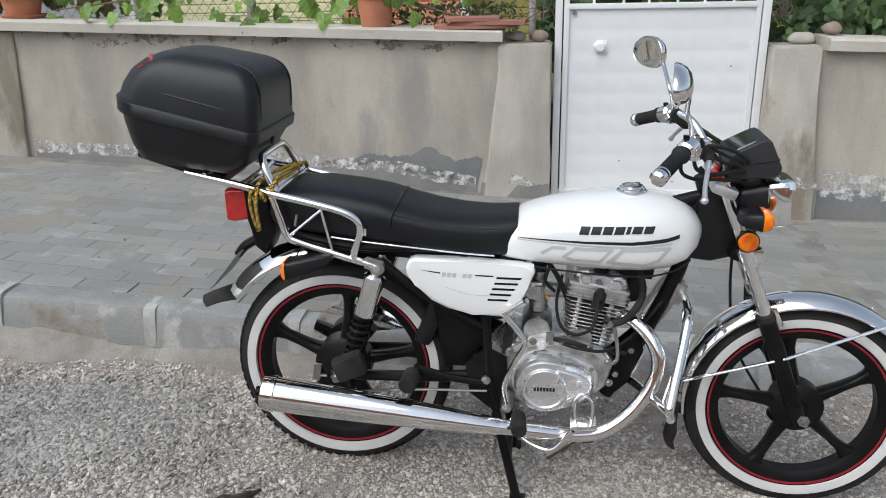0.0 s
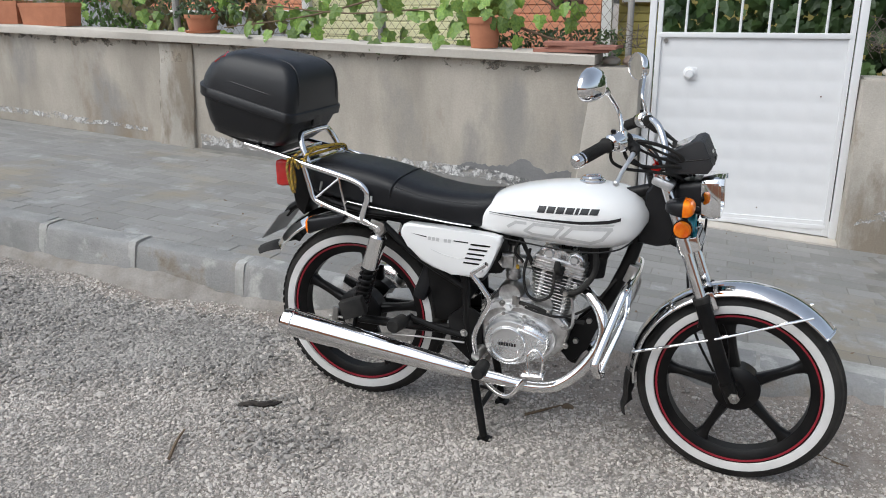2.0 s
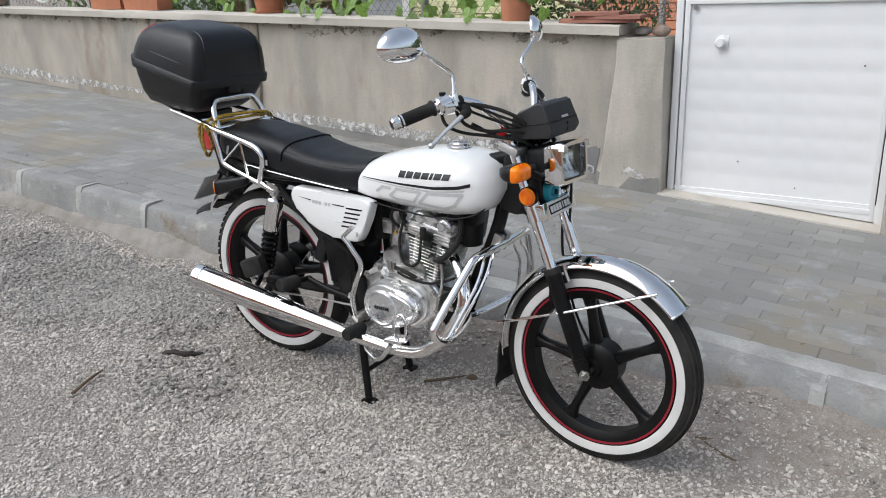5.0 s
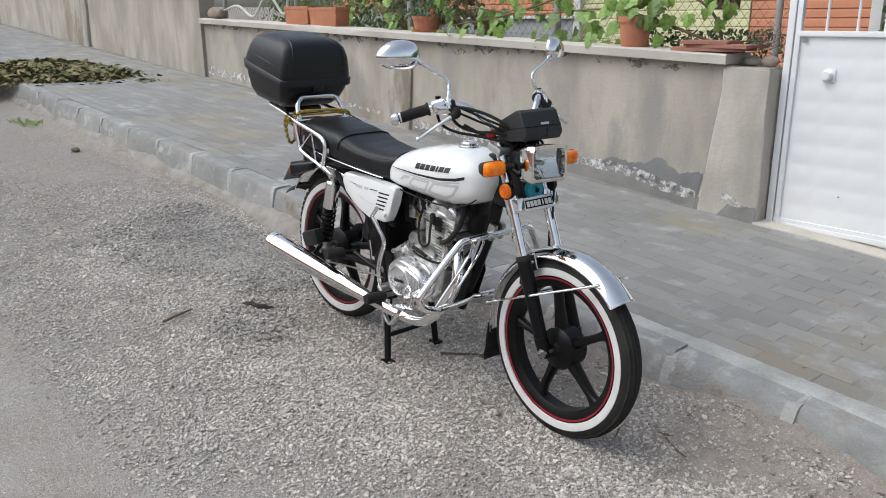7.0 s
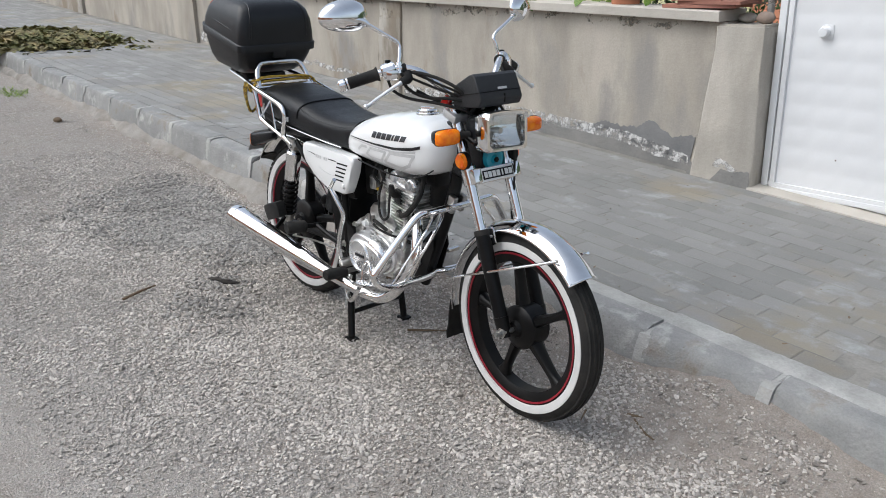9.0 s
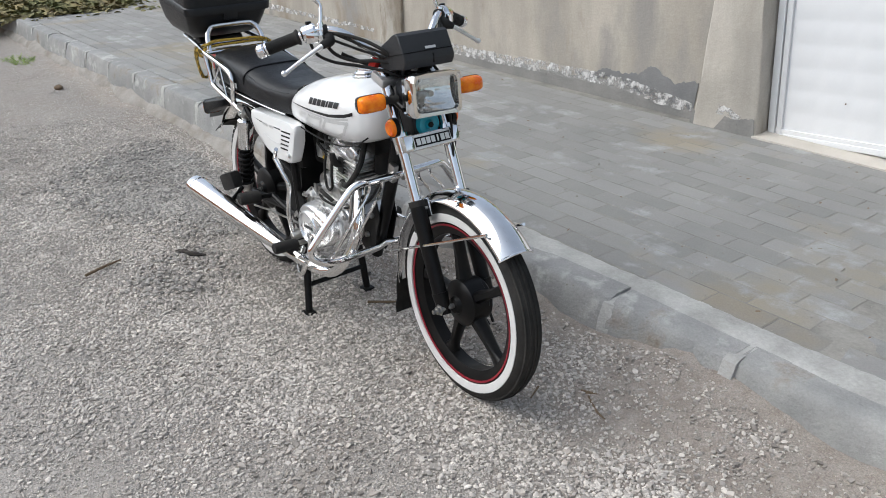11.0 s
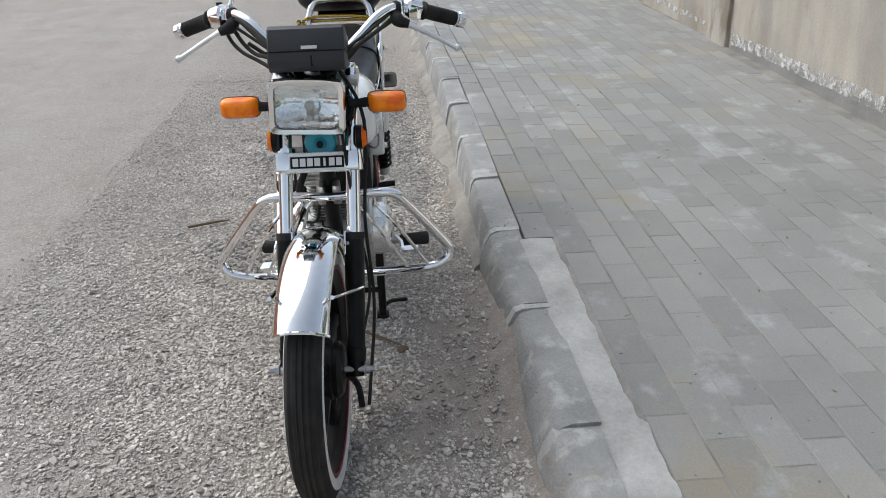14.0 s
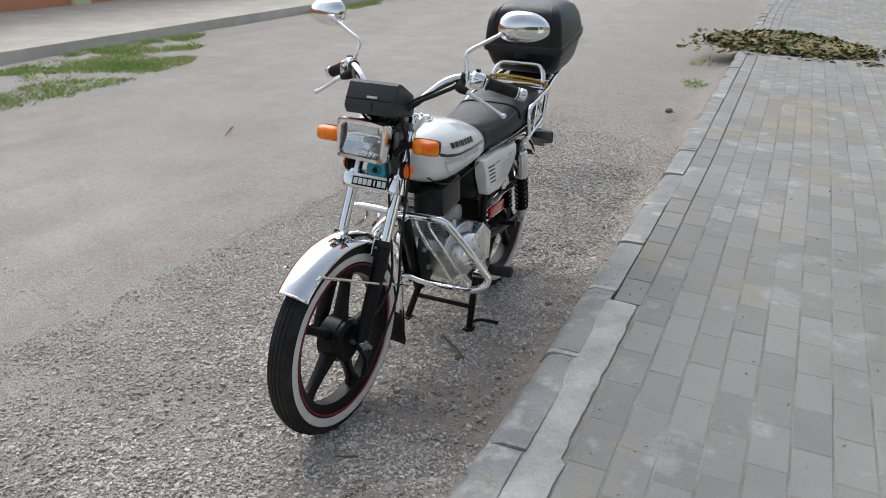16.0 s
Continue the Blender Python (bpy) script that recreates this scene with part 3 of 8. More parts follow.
def grit_spots():
    rng = np.random.default_rng(19)
    out = []
    while len(out) < 1300:
        x, y = rng.uniform(-3.6, 2.2), rng.uniform(2.47, 4.5)
        k = math.exp(-((y - kerb_y(x) - 0.22) / 0.16) ** 2) + 0.6 * math.exp(-((y - 4.45) / 0.10) ** 2)
        if rng.uniform() > 0.10 + 0.25 * max(0.0, noise.noise((x * 1.6, y * 1.6, 6))) + 0.7 * k * max(0.15, 0.4 + noise.noise((x * 2.2, y, 8))):
            continue
        size = 0.0010 + 0.0034 * rng.uniform() ** 3
        out.append((x, y, side_z(x, y) + 0.003 + 0.006 * noise.noise((x * 0.9, y * 0.9, 4)), size))
    return out


scatter("grit", grit_spots(), M_HAUNCH, "fine grit scattered over the pavement", "grit", seed=9)


# ---------------------------------------------------------------- garden walls
def wall_top(x):
    return 1.142 - 0.0315 * x if x > -7.2 else 1.72 - 0.042 * (x + 7.2)


def wall_run(name, x0, x1, y0, y1, top, label, n=12):
    bm = B()
    rings = []
    for x in np.linspace(x0, x1, n):
        zb = side_z(x, 4.5) - 0.3
        rings.append([(x, y0, zb), (x, y0, top(x)), (x, y1, top(x)), (x, y1, zb)])
    loft(bm, rings)
    return tagged(part(name, bm, M_PLASTER, smooth=0), label, "wall", kind="structure")


wall_run("wall_1", -7.15, -0.12, 4.54, 4.72, lambda x: wall_top(x) - 0.065, "low garden wall in stained beige cement plaster")
wall_run("wall_2", -30.0, -7.152, 4.50, 4.70, lambda x: wall_top(min(x, -7.21)) - 0.07, "higher beige plastered garden wall further up the street", 10)
wall_run("wall_3", 1.58, 9.0, 4.54, 4.72, lambda x: 1.022 - 0.03 * (x - 1.6), "low beige plastered garden wall beyond the gate", 6)


def coping(x0, x1, top, y0, y1, th, label, joint):
    bm = B()
    n = max(2, int(abs(x1 - x0) * 3))
    rng = random.Random(5)
    rings = []
    for x in np.linspace(x0, x1, n):
        j = [rng.uniform(-0.004, 0.004) for _ in range(4)]
        t = top(x)
        rings.append([(x, y0 + j[0], t - th), (x, y0 - 0.004 + j[1], t - 0.012), (x, y0 + 0.012, t + j[2]), (x, y1, t + j[3]), (x, y1, t - th)])
    loft(bm, rings)
    ob = tagged(part("wall_coping", bm, M_COPING, smooth=50), label, "coping", kind="structure")
    return ob


coping(-7.14, -0.14, wall_top, 4.475, 4.76, 0.062, "pale concrete coping along the garden wall", 0)
coping(-30, -7.16, lambda x: wall_top(min(x, -7.21)), 4.44, 4.74, 0.07, "pale concrete coping on the higher wall", 0)
coping(1.60, 9.0, lambda x: 1.087 - 0.03 * (x - 1.6), 4.475, 4.76, 0.065, "pale concrete coping beyond the gate", 0)


def pillar(xt0, xt1, xb0, xb1, zt, y0, y1, label, seed=1):
    bm = B()
    zb = side_z((xb0 + xb1) / 2, 4.5) - 0.2
    rings = []
    rng = random.Random(seed)
    for k in range(9):
        t = k / 8
        f = min(1, 1.2 * t) ** 0.9
        a, b = xb0 + (xt0 - xb0) * f, xb1 + (xt1 - xb1) * f
        z = zb + (zt - zb) * t
        w = [rng.uniform(-0.006, 0.006) for _ in range(4)]
        fy = y0 - 0.02 * (1 - t)
        rings.append([(a + w[0], fy + 0.012, z), (a + 0.012, fy + w[1], z), (b - 0.012, fy + w[2], z), (b + w[3], fy + 0.012, z), (b, y1, z), (a, y1, z)])
    loft(bm, rings)
    bmesh.ops.bevel(bm, geom=[e for e in bm.edges if all(v.co.z > zt - 0.001 for v in e.verts)], offset=0.012, segments=2, affect="EDGES")
    return tagged(part("gate_pillar", bm, M_PILLAR, smooth=40), label, "pillar", kind="structure")


pillar(-0.165, 0.138, -0.285, 0.142, 1.072, 4.50, 4.75, "rough cast concrete gate pillar with a sloping edge", 1)
pillar(1.318, 1.585, 1.305, 1.66, 1.045, 4.50, 4.75, "rough cast concrete gate pillar stained near its foot", 2)
pillar(-3.40, -3.11, -3.49, -3.16, wall_top(-3.25) - 0.066, 4.515, 4.60, "concrete buttress against the garden wall", 3)
pillar(-11.6, -11.15, -11.7, -11.2, wall_top(-11.3) - 0.072, 4.46, 4.60, "concrete buttress on the higher wall", 4)
pillar(-17.0, -16.6, -17.1, -16.65, wall_top(-16.8) - 0.072, 4.46, 4.60, "concrete buttress on the higher wall", 5)


def patch(name, pts, y, material, label, category, th=0.004, seed=0, fray=0.02):
    """A thin skin of crust or render on the wall, with a frayed outline in (x, z)."""
    rng = random.Random(seed)
    ring = []
    for (xa, za), (xb, zb) in zip(pts, pts[1:] + pts[:1]):
        n = max(2, int(math.hypot(xb - xa, zb - za) / 0.012))
        for k in range(n):
            t = k / n
            x, z = xa + (xb - xa) * t, za + (zb - za) * t
            d = sum(noise.noise((x * f, z * f, seed + f)) / f for f in (5.0, 12.0, 30.0, 70.0)) * 5 * fray
            ring.append((x + 0.3 * d, z + d + rng.uniform(-0.2, 0.2) * fray))
    bm = B()
    f = bm.faces.new([bm.verts.new((x, y, z)) for x, z in ring])
    bmesh.ops.triangulate(bm, faces=[f])
    ext = bmesh.ops.extrude_face_region(bm, geom=bm.faces[:])
    bmesh.ops.translate(bm, verts=[v for v in ext["geom"] if isinstance(v, bmesh.types.BMVert)], vec=(0, th, 0))
    return tagged(part(name, bm, material, smooth=0), label, category, kind="structure")


def foot(x):
    return side_z(x, 4.5)


# drip stains, and the coping's shadow line painted in with them
for x0, x1, seed in ((-7.0, -5.1, 21), (-5.0, -3.5, 22), (-3.05, -1.7, 23), (-1.6, -0.2, 24)):
    patch("drip_stain", [(x0, wall_top(x0) - 0.066), (x1, wall_top(x1) - 0.066), (x1, wall_top(x1) - 0.085), (0.5 * (x0 + x1), wall_top(0.5 * (x0 + x1)) - 0.12), (x0, wall_top(x0) - 0.09)], 4.5374, M_DRIP_SHADE,
          "brown drip stains and painted shadow line under the wall coping", "stain", 0.002, seed, 0.05)
patch("cement_band", [(-3.1, foot(-3.1) - 0.05), (-0.29, foot(-0.29) - 0.05), (-0.285, 0.27), (-0.8, 0.345), (-1.5, 0.385), (-2.2, 0.415), (-3.1, 0.46)], 4.5372, M_CEMENT,
      "grey cement skirting at the foot of the garden wall", "stain", 0.003, 1)
patch("damp_band", [(-0.29, 0.24), (-0.26, 0.41), (-0.36, 0.415), (-0.43, 0.40), (-0.52, 0.44), (-0.60, 0.475), (-0.66, 0.43), (-0.80, 0.425), (-1.05, 0.415), (-1.22, 0.385), (-0.8, 0.34)], 4.5358, M_DAMP,
      "dark damp stain on the garden wall", "stain", 0.003, 11, 0.035)
patch("lime_band", [(-3.1, 0.430), (-2.6, 0.405), (-2.0, 0.375), (-1.5, 0.350), (-1.1, 0.335), (-0.78, 0.315), (-0.55, 0.265), (-0.30, 0.235), (-0.30, 0.285), (-0.55, 0.345), (-0.78, 0.388), (-1.1, 0.410), (-1.5, 0.430), (-2.0, 0.450), (-2.6, 0.480), (-3.1, 0.505)], 4.5338, M_LIME,
      "white lime crust along the foot of the garden wall", "stain", 0.002, 2, 0.012)
patch("lime_band", [(-7.1, 0.70), (-6.2, 0.64), (-5.2, 0.60), (-3.6, 0.50), (-3.6, 0.53), (-5.1, 0.645), (-6.0, 0.71), (-7.1, 0.80)], 4.5362, M_LIME,
      "white lime crust along the foot of the garden wall", "stain", 0.002, 3)
patch("cement_band", [(-0.30, 0.02), (0.14, 0.0), (0.13, 0.26), (-0.26, 0.27)], 4.4842, M_CEMENT, "grey cement at the foot of the gate pillar", "stain", 0.002, 12)
patch("lime_band", [(-0.24, 0.262), (-0.1, 0.268), (0.06, 0.248), (0.06, 0.27), (-0.08, 0.318), (-0.22, 0.31)], 4.4825, M_LIME, "white lime bloom on the gate pillar", "stain", 0.002, 4)
patch("lime_band", [(1.38, 0.225), (1.50, 0.27), (1.64, 0.265), (1.64, 0.295), (1.52, 0.325), (1.40, 0.27)], 4.4835, M_LIME, "white lime bloom on the gate pillar", "stain", 0.002, 5)
patch("damp_band", [(1.66, 0.03), (4.5, -0.05), (4.5, 0.17), (1.66, 0.24)], 4.5365, M_DAMP, "dark damp cement at the foot of the wall", "stain", 0.003, 6)
patch("lime_band", [(1.67, 0.19), (2.4, 0.16), (4.4, 0.11), (4.4, 0.22), (2.4, 0.31), (1.67, 0.34)], 4.5345, M_LIME, "white lime crust on the wall", "stain", 0.002, 7)


patch("eroded_face", [(-3.44, 0.62), (-3.18, 0.60), (-3.15, 0.86), (-3.20, 1.10), (-3.36, 1.12), (-3.42, 0.88)], 4.5135, M_ERODED, "yellowish eroded concrete on the buttress", "stain", 0.003, 31)

# ---------------------------------------------------------------- gate
def build_gate():
    g = thing("metal_gate", 0.73, 4.60, 0.14, "white painted sheet-metal gate with open bars above", "gate")
    g.location = (0, 0, 0)

    def p(name, bm, m=M_GATE, label="", parent=None, smooth=35.0):
        return part(name, bm, m, parent or g, label, smooth)

    frame_ = [("left_stile", 0.150, 0.190), ("right_stile", 1.268, 1.312)]
    for name, a, b in frame_:
        p(name, box(B(), ((a + b) / 2, 4.615, 1.05), (b - a, 0.045, 1.90), 0.004))
    p("inner_stile", box(B(), (0.213, 4.612, 1.05), (0.03, 0.035, 1.86), 0.004))
    p("inner_stile", box(B(), (1.248, 4.612, 1.05), (0.028, 0.035, 1.86), 0.004))
    p("middle_rail", box(B(), (0.73, 4.612, 1.262), (1.03, 0.04, 0.03), 0.004))
    p("bottom_rail", box(B(), (0.73, 4.612, 0.172), (1.03, 0.04, 0.03), 0.004))
    p("top_rail", box(B(), (0.73, 4.612, 1.985), (1.13, 0.04, 0.03), 0.004))
    p("kick_plate", slab(B(), [(0.19, 0.21), (1.27, 0.21), (1.27, side_z(1.27, 4.5) + 0.026), (0.73, side_z(0.73, 4.5) + 0.026), (0.19, side_z(0.19, 4.5) + 0.026)], 4.597, 4.622, 0.002))
    pad = B()
    nx, nz, cols, rows = 60, 90, 6, 9
    grid = []
    for i in range(nx + 1):
        col = []
        for j in range(nz + 1):
            u, v = i / nx * cols % 1, j / nz * rows % 1
            lift = min(1.0, 3.2 * min(u, 1 - u)) * min(1.0, 2.6 * min(v, 1 - v))
            col.append(pad.verts.new((0.225 + 1.012 * i / nx, 4.6115 - 0.0032 * lift, 0.185 + 1.065 * j / nz)))
        grid.append(col)
    for i in range(nx):
        for j in range(nz):
            pad.faces.new((grid[i][j], grid[i + 1][j], grid[i + 1][j + 1], grid[i][j + 1]))
    p("sheet_panel", pad, smooth=60)
    p("back_sheet", box(B(), (0.73, 4.618, 0.717), (1.02, 0.004, 1.08)))
    for x in (0.362, 0.524, 0.662, 0.816, 0.961, 1.114):
        p("bar", tube(B(), [(x, 4.612, 1.27), (x, 4.612, 1.975)], 0.0075, 8, smooth=False))
    k = p("knob", lathe(B(), [(0.0, -0.045), (0.022, -0.043), (0.028, -0.03), (0.024, -0.012), (0.036, -0.006), (0.038, 0.0)], (0.405, 4.61, 1.041), "y", 24))
    # added plate in gate paint, standing for the knob's shadow
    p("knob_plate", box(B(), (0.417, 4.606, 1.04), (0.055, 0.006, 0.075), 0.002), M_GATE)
    p("lock_cylinder", lathe(B(), [(0.0, -0.006), (0.012, -0.006), (0.014, 0.0)], (0.256, 4.597, 1.228), "y", 16), M_STEEL, "steel lock cylinder")
    rng = random.Random(4)
    for x, z in ((0.545, 0.384), (0.86, 0.26), (1.13, 0.93)):
        p("rust_spot", lathe(B(), [(0.0, -0.0035), (rng.uniform(0.002, 0.004), -0.003), (0.0045, 0.0)], (x, 4.6072, z), "y", 10), M_COPPER)
    return g


build_gate()
bm = B()
loft(bm, [[(x, 4.47, side_z(x, 4.5) - 0.1), (x, 4.475, side_z(x, 4.5) + 0.012), (x, 4.66, side_z(x, 4.5) + 0.022), (x, 4.66, side_z(x, 4.5) - 0.1)] for x in np.linspace(0.13, 1.31, 6)])
tagged(part("door_sill", bm, M_COPING), "white painted threshold under the gate", "threshold", kind="structure")


# ---------------------------------------------------------------- motorcycle
BY = 1.99
bike = thing("motorcycle", 0, BY, 0, "white and black motorcycle with whitewall tyres parked on its centre stand", "motorcycle")


def bp(name, bm, m, label="", parent=None, smooth=35.0):
    return part(name, bm, m, parent or bike, label, smooth)


STEER = Matrix.Translation((0.60, 0, 0)) @ Matrix.Rotation(radians(-2.2), 4, "Z") @ Matrix.Translation((-0.60, 0, 0))


def sp(name, bm, m, label="", parent=None, smooth=35.0):
    """A part that turns with the handlebar."""
    bmesh.ops.transform(bm, matrix=STEER, verts=bm.verts)
    return part(name, bm, m, parent or bike, label, smooth)


FRONT = Matrix.Translation((0.60, 0, 0.80)) @ Matrix.Rotation(radians(-3.2), 4, "Z") @ Matrix.Rotation(radians(-1.3), 4, "X") @ Matrix.Translation((-0.60, 0, -0.80))


def wp(name, bm, m, label="", parent=None, smooth=35.0):
    """A part that goes with the front wheel."""
    bmesh.ops.transform(bm, matrix=FRONT, verts=bm.verts)
    return part(name, bm, m, parent or bike, label, smooth)


def wheel(make, cx, cz, R, hw, first, front):
    c = (cx, 0, cz)
    w = make("front_wheel" if front else "rear_wheel",
             lathe(B(), [(0.206, -0.020), (0.224, -0.030), (0.246, -0.034), (0.246, 0.034), (0.224, 0.030), (0.206, 0.020)], c, "y", 72, True), M_BLACK, "black cast five-spoke alloy wheel")
    # tyre
    rm = (0.238 + R) / 2
    prof = [(0.236, -0.026), (0.243, -0.033), (0.252, -hw * 0.96), (rm, -hw), (R - 0.022, -hw * 0.93), (R - 0.010, -hw * 0.72), (R - 0.003, -hw * 0.42), (R, 0),
            (R - 0.003, hw * 0.42), (R - 0.010, hw * 0.72), (R - 0.022, hw * 0.93), (rm, hw), (0.252, hw * 0.96), (0.243, 0.033), (0.236, 0.026)]
    tyre = B()
    lathe(tyre, prof, c, "y", 96, True)
    t = make("tyre", tyre, M_RUBBER, "dusty black rubber tyre", w, 50)
    # tread: ribs round the front tyre, blocks on the rear one
    tr = B()
    if front:
        for y in (-0.62, -0.31, 0.0, 0.31, 0.62):
            rr = float(np.interp(abs(y), [0, 0.42, 0.72], [R, R - 0.003, R - 0.010]))
            lathe(tr, [(rr - 0.003, (y - 0.115) * hw), (rr + 0.0025, (y - 0.09) * hw), (rr + 0.0025, (y + 0.09) * hw), (rr - 0.003, (y + 0.115) * hw)], c, "y", 96, True)
    else:
        for k in range(64):
            a = 2 * math.pi * k / 64
            for y in (-0.62, -0.2, 0.2, 0.62):
                rr = float(np.interp(abs(y), [0, 0.42, 0.72], [R, R - 0.003, R - 0.010]))
                aa = a + (0.02 if y > 0 else -0.01)
                m = Matrix.Translation((cx + rr * math.cos(aa), y * hw, cz + rr * math.sin(aa))) @ Matrix.Rotation(-aa, 4, "Y") @ Matrix.Diagonal((0.0022, 0.36 * hw, 0.020, 1))
                bmesh.ops.create_cube(tr, size=1.0, matrix=m)
    make("tread", tr, M_RUBBER, "", t)
    for s in (-1, 1):
        wb = B()
        lathe(wb, [(0.243, s * 0.0345), (0.2445, s * (hw * 0.985 + 0.0006)), (0.256, s * (hw + 0.0022)), (0.268, s * (hw + 0.0016)), (0.2700, s * hw * 0.9), (0.2445, s * 0.030)], c, "y", 96, True)
        make("whitewall", wb, M_WHITEWALL, "white sidewall band", t, 50)
        st = B()
        lathe(st, [(0.2325, s * 0.0334), (0.2325, s * 0.0352), (0.2380, s * 0.0362), (0.2380, s * 0.0344)], c, "y", 96, True)
        make("rim_stripe", st, M_RED, "dark red rim stripe", w)
    # spokes
    for k in range(5):
        a = radians(first + 72 * k)
        d, n = Vector((math.cos(a), 0, math.sin(a))), Vector((-math.sin(a), 0, math.cos(a)))
        rings = []
        for r, wd, th in ((0.05, 0.040, 0.024), (0.085, 0.032, 0.021), (0.13, 0.025, 0.018), (0.175, 0.026, 0.016), (0.196, 0.036, 0.017), (0.212, 0.060, 0.018)):
            ctr = Vector(c) + d * r
            rings.append([ctr + n * u * wd / 1.0 + Vector((0, v * th, 0)) for u, v in ((-0.5, -0.55), (-0.28, -1), (0.28, -1), (0.5, -0.55), (0.5, 0.55), (0.28, 1), (-0.28, 1), (-0.5, 0.55))])
        make("spoke", loft(B(), rings), M_BLACK, "", w, 50)
    hub = [(0.0, -0.052), (0.022, -0.052), (0.028, -0.040), (0.060, -0.034), (0.070, -0.026), (0.070, 0.026), (0.060, 0.034), (0.028, 0.040), (0.022, 0.052), (0, 0.052)]
    if not front:
        hub = [(r * 1.12, y * 1.05) for r, y in hub]
    make("hub", lathe(B(), hub, c, "y", 36), M_BLACK, "", w)
    return w


FX, FZ, FR = 0.803, 0.320, 0.300
RX, RZ, RR = -0.478, 0.388, 0.300
wheel(wp, FX, FZ, FR, 0.038, 29, True)


def rw(name, bm, m, label="", parent=None, smooth=35.0):
    """A part of the rear wheel, which is the larger one."""
    k = 1.067
    bmesh.ops.transform(bm, matrix=Matrix.Translation((RX, 0, RZ)) @ Matrix.Diagonal((k, 1, k, 1)) @ Matrix.Translation((-RX, 0, -RZ)), verts=bm.verts)
    return bp(name, bm, m, label, parent, smooth)


wheel(rw, RX, RZ, RR, 0.042, 11, False)


# ---- fork
def fork_x(z):
    return FX - 0.012 + (FZ - z) * 0.385


def fork(z, y):
    return (fork_x(z), y, z)


for s in (-1, 1):
    y = 0.078 * s
    wp("fork_tube", tube(B(), [fork(0.965, y), fork(0.54, y)], 0.0165, 18, smooth=False), M_CHROME, "chromed fork tube")
    low = B()
    tube(low, [fork(0.605, y), fork(0.56, y), fork(0.33, y)], [0.0225, 0.0235, 0.021], 18, smooth=False)
    tube(low, [fork(0.36, y), fork(0.30, y)], [0.024, 0.018], 14, smooth=False)
    box(low, (fork_x(0.60) + 0.012, y * 1.12, 0.545), (0.03, 0.012, 0.05), 0.004)
    wp("fork_slider", low, M_BLACK, "black fork slider")
    wp("fork_seal", tube(B(), [fork(0.612, y), fork(0.596, y)], 0.0245, 18, smooth=False), M_RUBBER)
    wp("axle_nut", lathe(B(), [(0, s * 0.024), (0.007, s * 0.024), (0.007, s * 0.012), (0.012, s * 0.012), (0.012, s * 0.003), (0.017, s * 0.002), (0.017, 0)], (FX, s * 0.098, FZ), "y", 6), M_STEEL)
    sp("clamp", tube(B(), [fork(0.795, y), fork(0.745, y)], 0.024, 18, smooth=False), M_CHROME)
    sp("fork_cap", lathe(B(), [(0, 0.014), (0.014, 0.013), (0.017, 0.006), (0.017, 0)], (fork_x(0.965), y, 0.965), "z", 16), M_CHROME)
    # side reflector on the fork
    r = sp("side_reflector", lathe(B(), [(0, s * 0.013), (0.020, s * 0.011), (0.0245, s * 0.006), (0.0255, 0), (0.0255, -s * 0.010)], (fork_x(0.818) + 0.012, s * 0.102, 0.818), "y", 28), M_ORANGE, "round amber side reflector")
    sp("reflector_cup", lathe(B(), [(0.020, -s * 0.014), (0.028, -s * 0.012), (0.028, s * 0.001), (0.0255, s * 0.001)], (fork_x(0.818) + 0.012, s * 0.102, 0.818), "y", 28), M_BLACK)
wp("axle", tube(B(), [(FX, -0.10, FZ), (FX, 0.10, FZ)], 0.008, 10, smooth=False), M_STEEL)
yoke = B()

box(yoke, (0.545, 0, 0.945), (0.065, 0.20, 0.028), 0.010, (0, 21, 0))
sp("upper_yoke", yoke, M_ALLOY, "silver upper fork yoke")
sp("lower_yoke", box(B(), (fork_x(0.77) - 0.012, 0, 0.77), (0.06, 0.17, 0.032), 0.008, (0, 21, 0)), M_BLACK)
sp("steering_stem", tube(B(), [(0.505, 0, 0.965), (0.565, 0, 0.78)], 0.026, 16, smooth=False), M_BLACK)
sp("speedo_cable", tube(B(), [(0.60, 0.03, 0.98), (0.66, 0.06, 0.86), (0.655, 0.075, 0.65), (0.69, 0.10, 0.48), (0.79, 0.075, 0.36)], 0.0038, 8), M_RUBBER)
drum = B()
lathe(drum, [(0.0, 0.052), (0.055, 0.050), (0.066, 0.040), (0.066, 0.028)], (FX, 0, FZ), "y", 32)
tube(drum, [(FX - 0.03, 0.055, FZ - 0.03), (FX - 0.045, 0.075, FZ - 0.075), (FX - 0.015, 0.085, FZ - 0.115)], 0.008, 8)
wp("front_brake", drum, M_BLACK, "black front drum brake plate with its lever")
sp("brake_cable", tube(B(), [(0.59, 0.05, 0.99), (0.62, 0.11, 0.86), (0.62, 0.095, 0.62), (0.66, 0.105, 0.42), (0.76, 0.09, 0.255), (0.79, 0.085, 0.21)], 0.0042, 8), M_RUBBER)

# name badge between the fork legs, chrome frame round a black field
bx, bz = fork_x(0.772) + 0.032, 0.772
badge = sp("fork_badge", box(B(), (bx, 0, bz), (0.016, 0.146, 0.046), 0.003, (0, -20, 0)), M_CHROME, "chrome framed badge plate across the fork")
sp("badge_field", box(B(), (bx + 0.0088, 0, bz + 0.0032), (0.003, 0.122, 0.027), 0.001, (0, -20, 0)), M_BLACK, parent=badge)
sp("badge_frame", box(B(), (bx + 0.0078, 0, bz + 0.0028), (0.003, 0.138, 0.040), 0.001, (0, -20, 0)), M_WHITEDECAL, parent=badge)
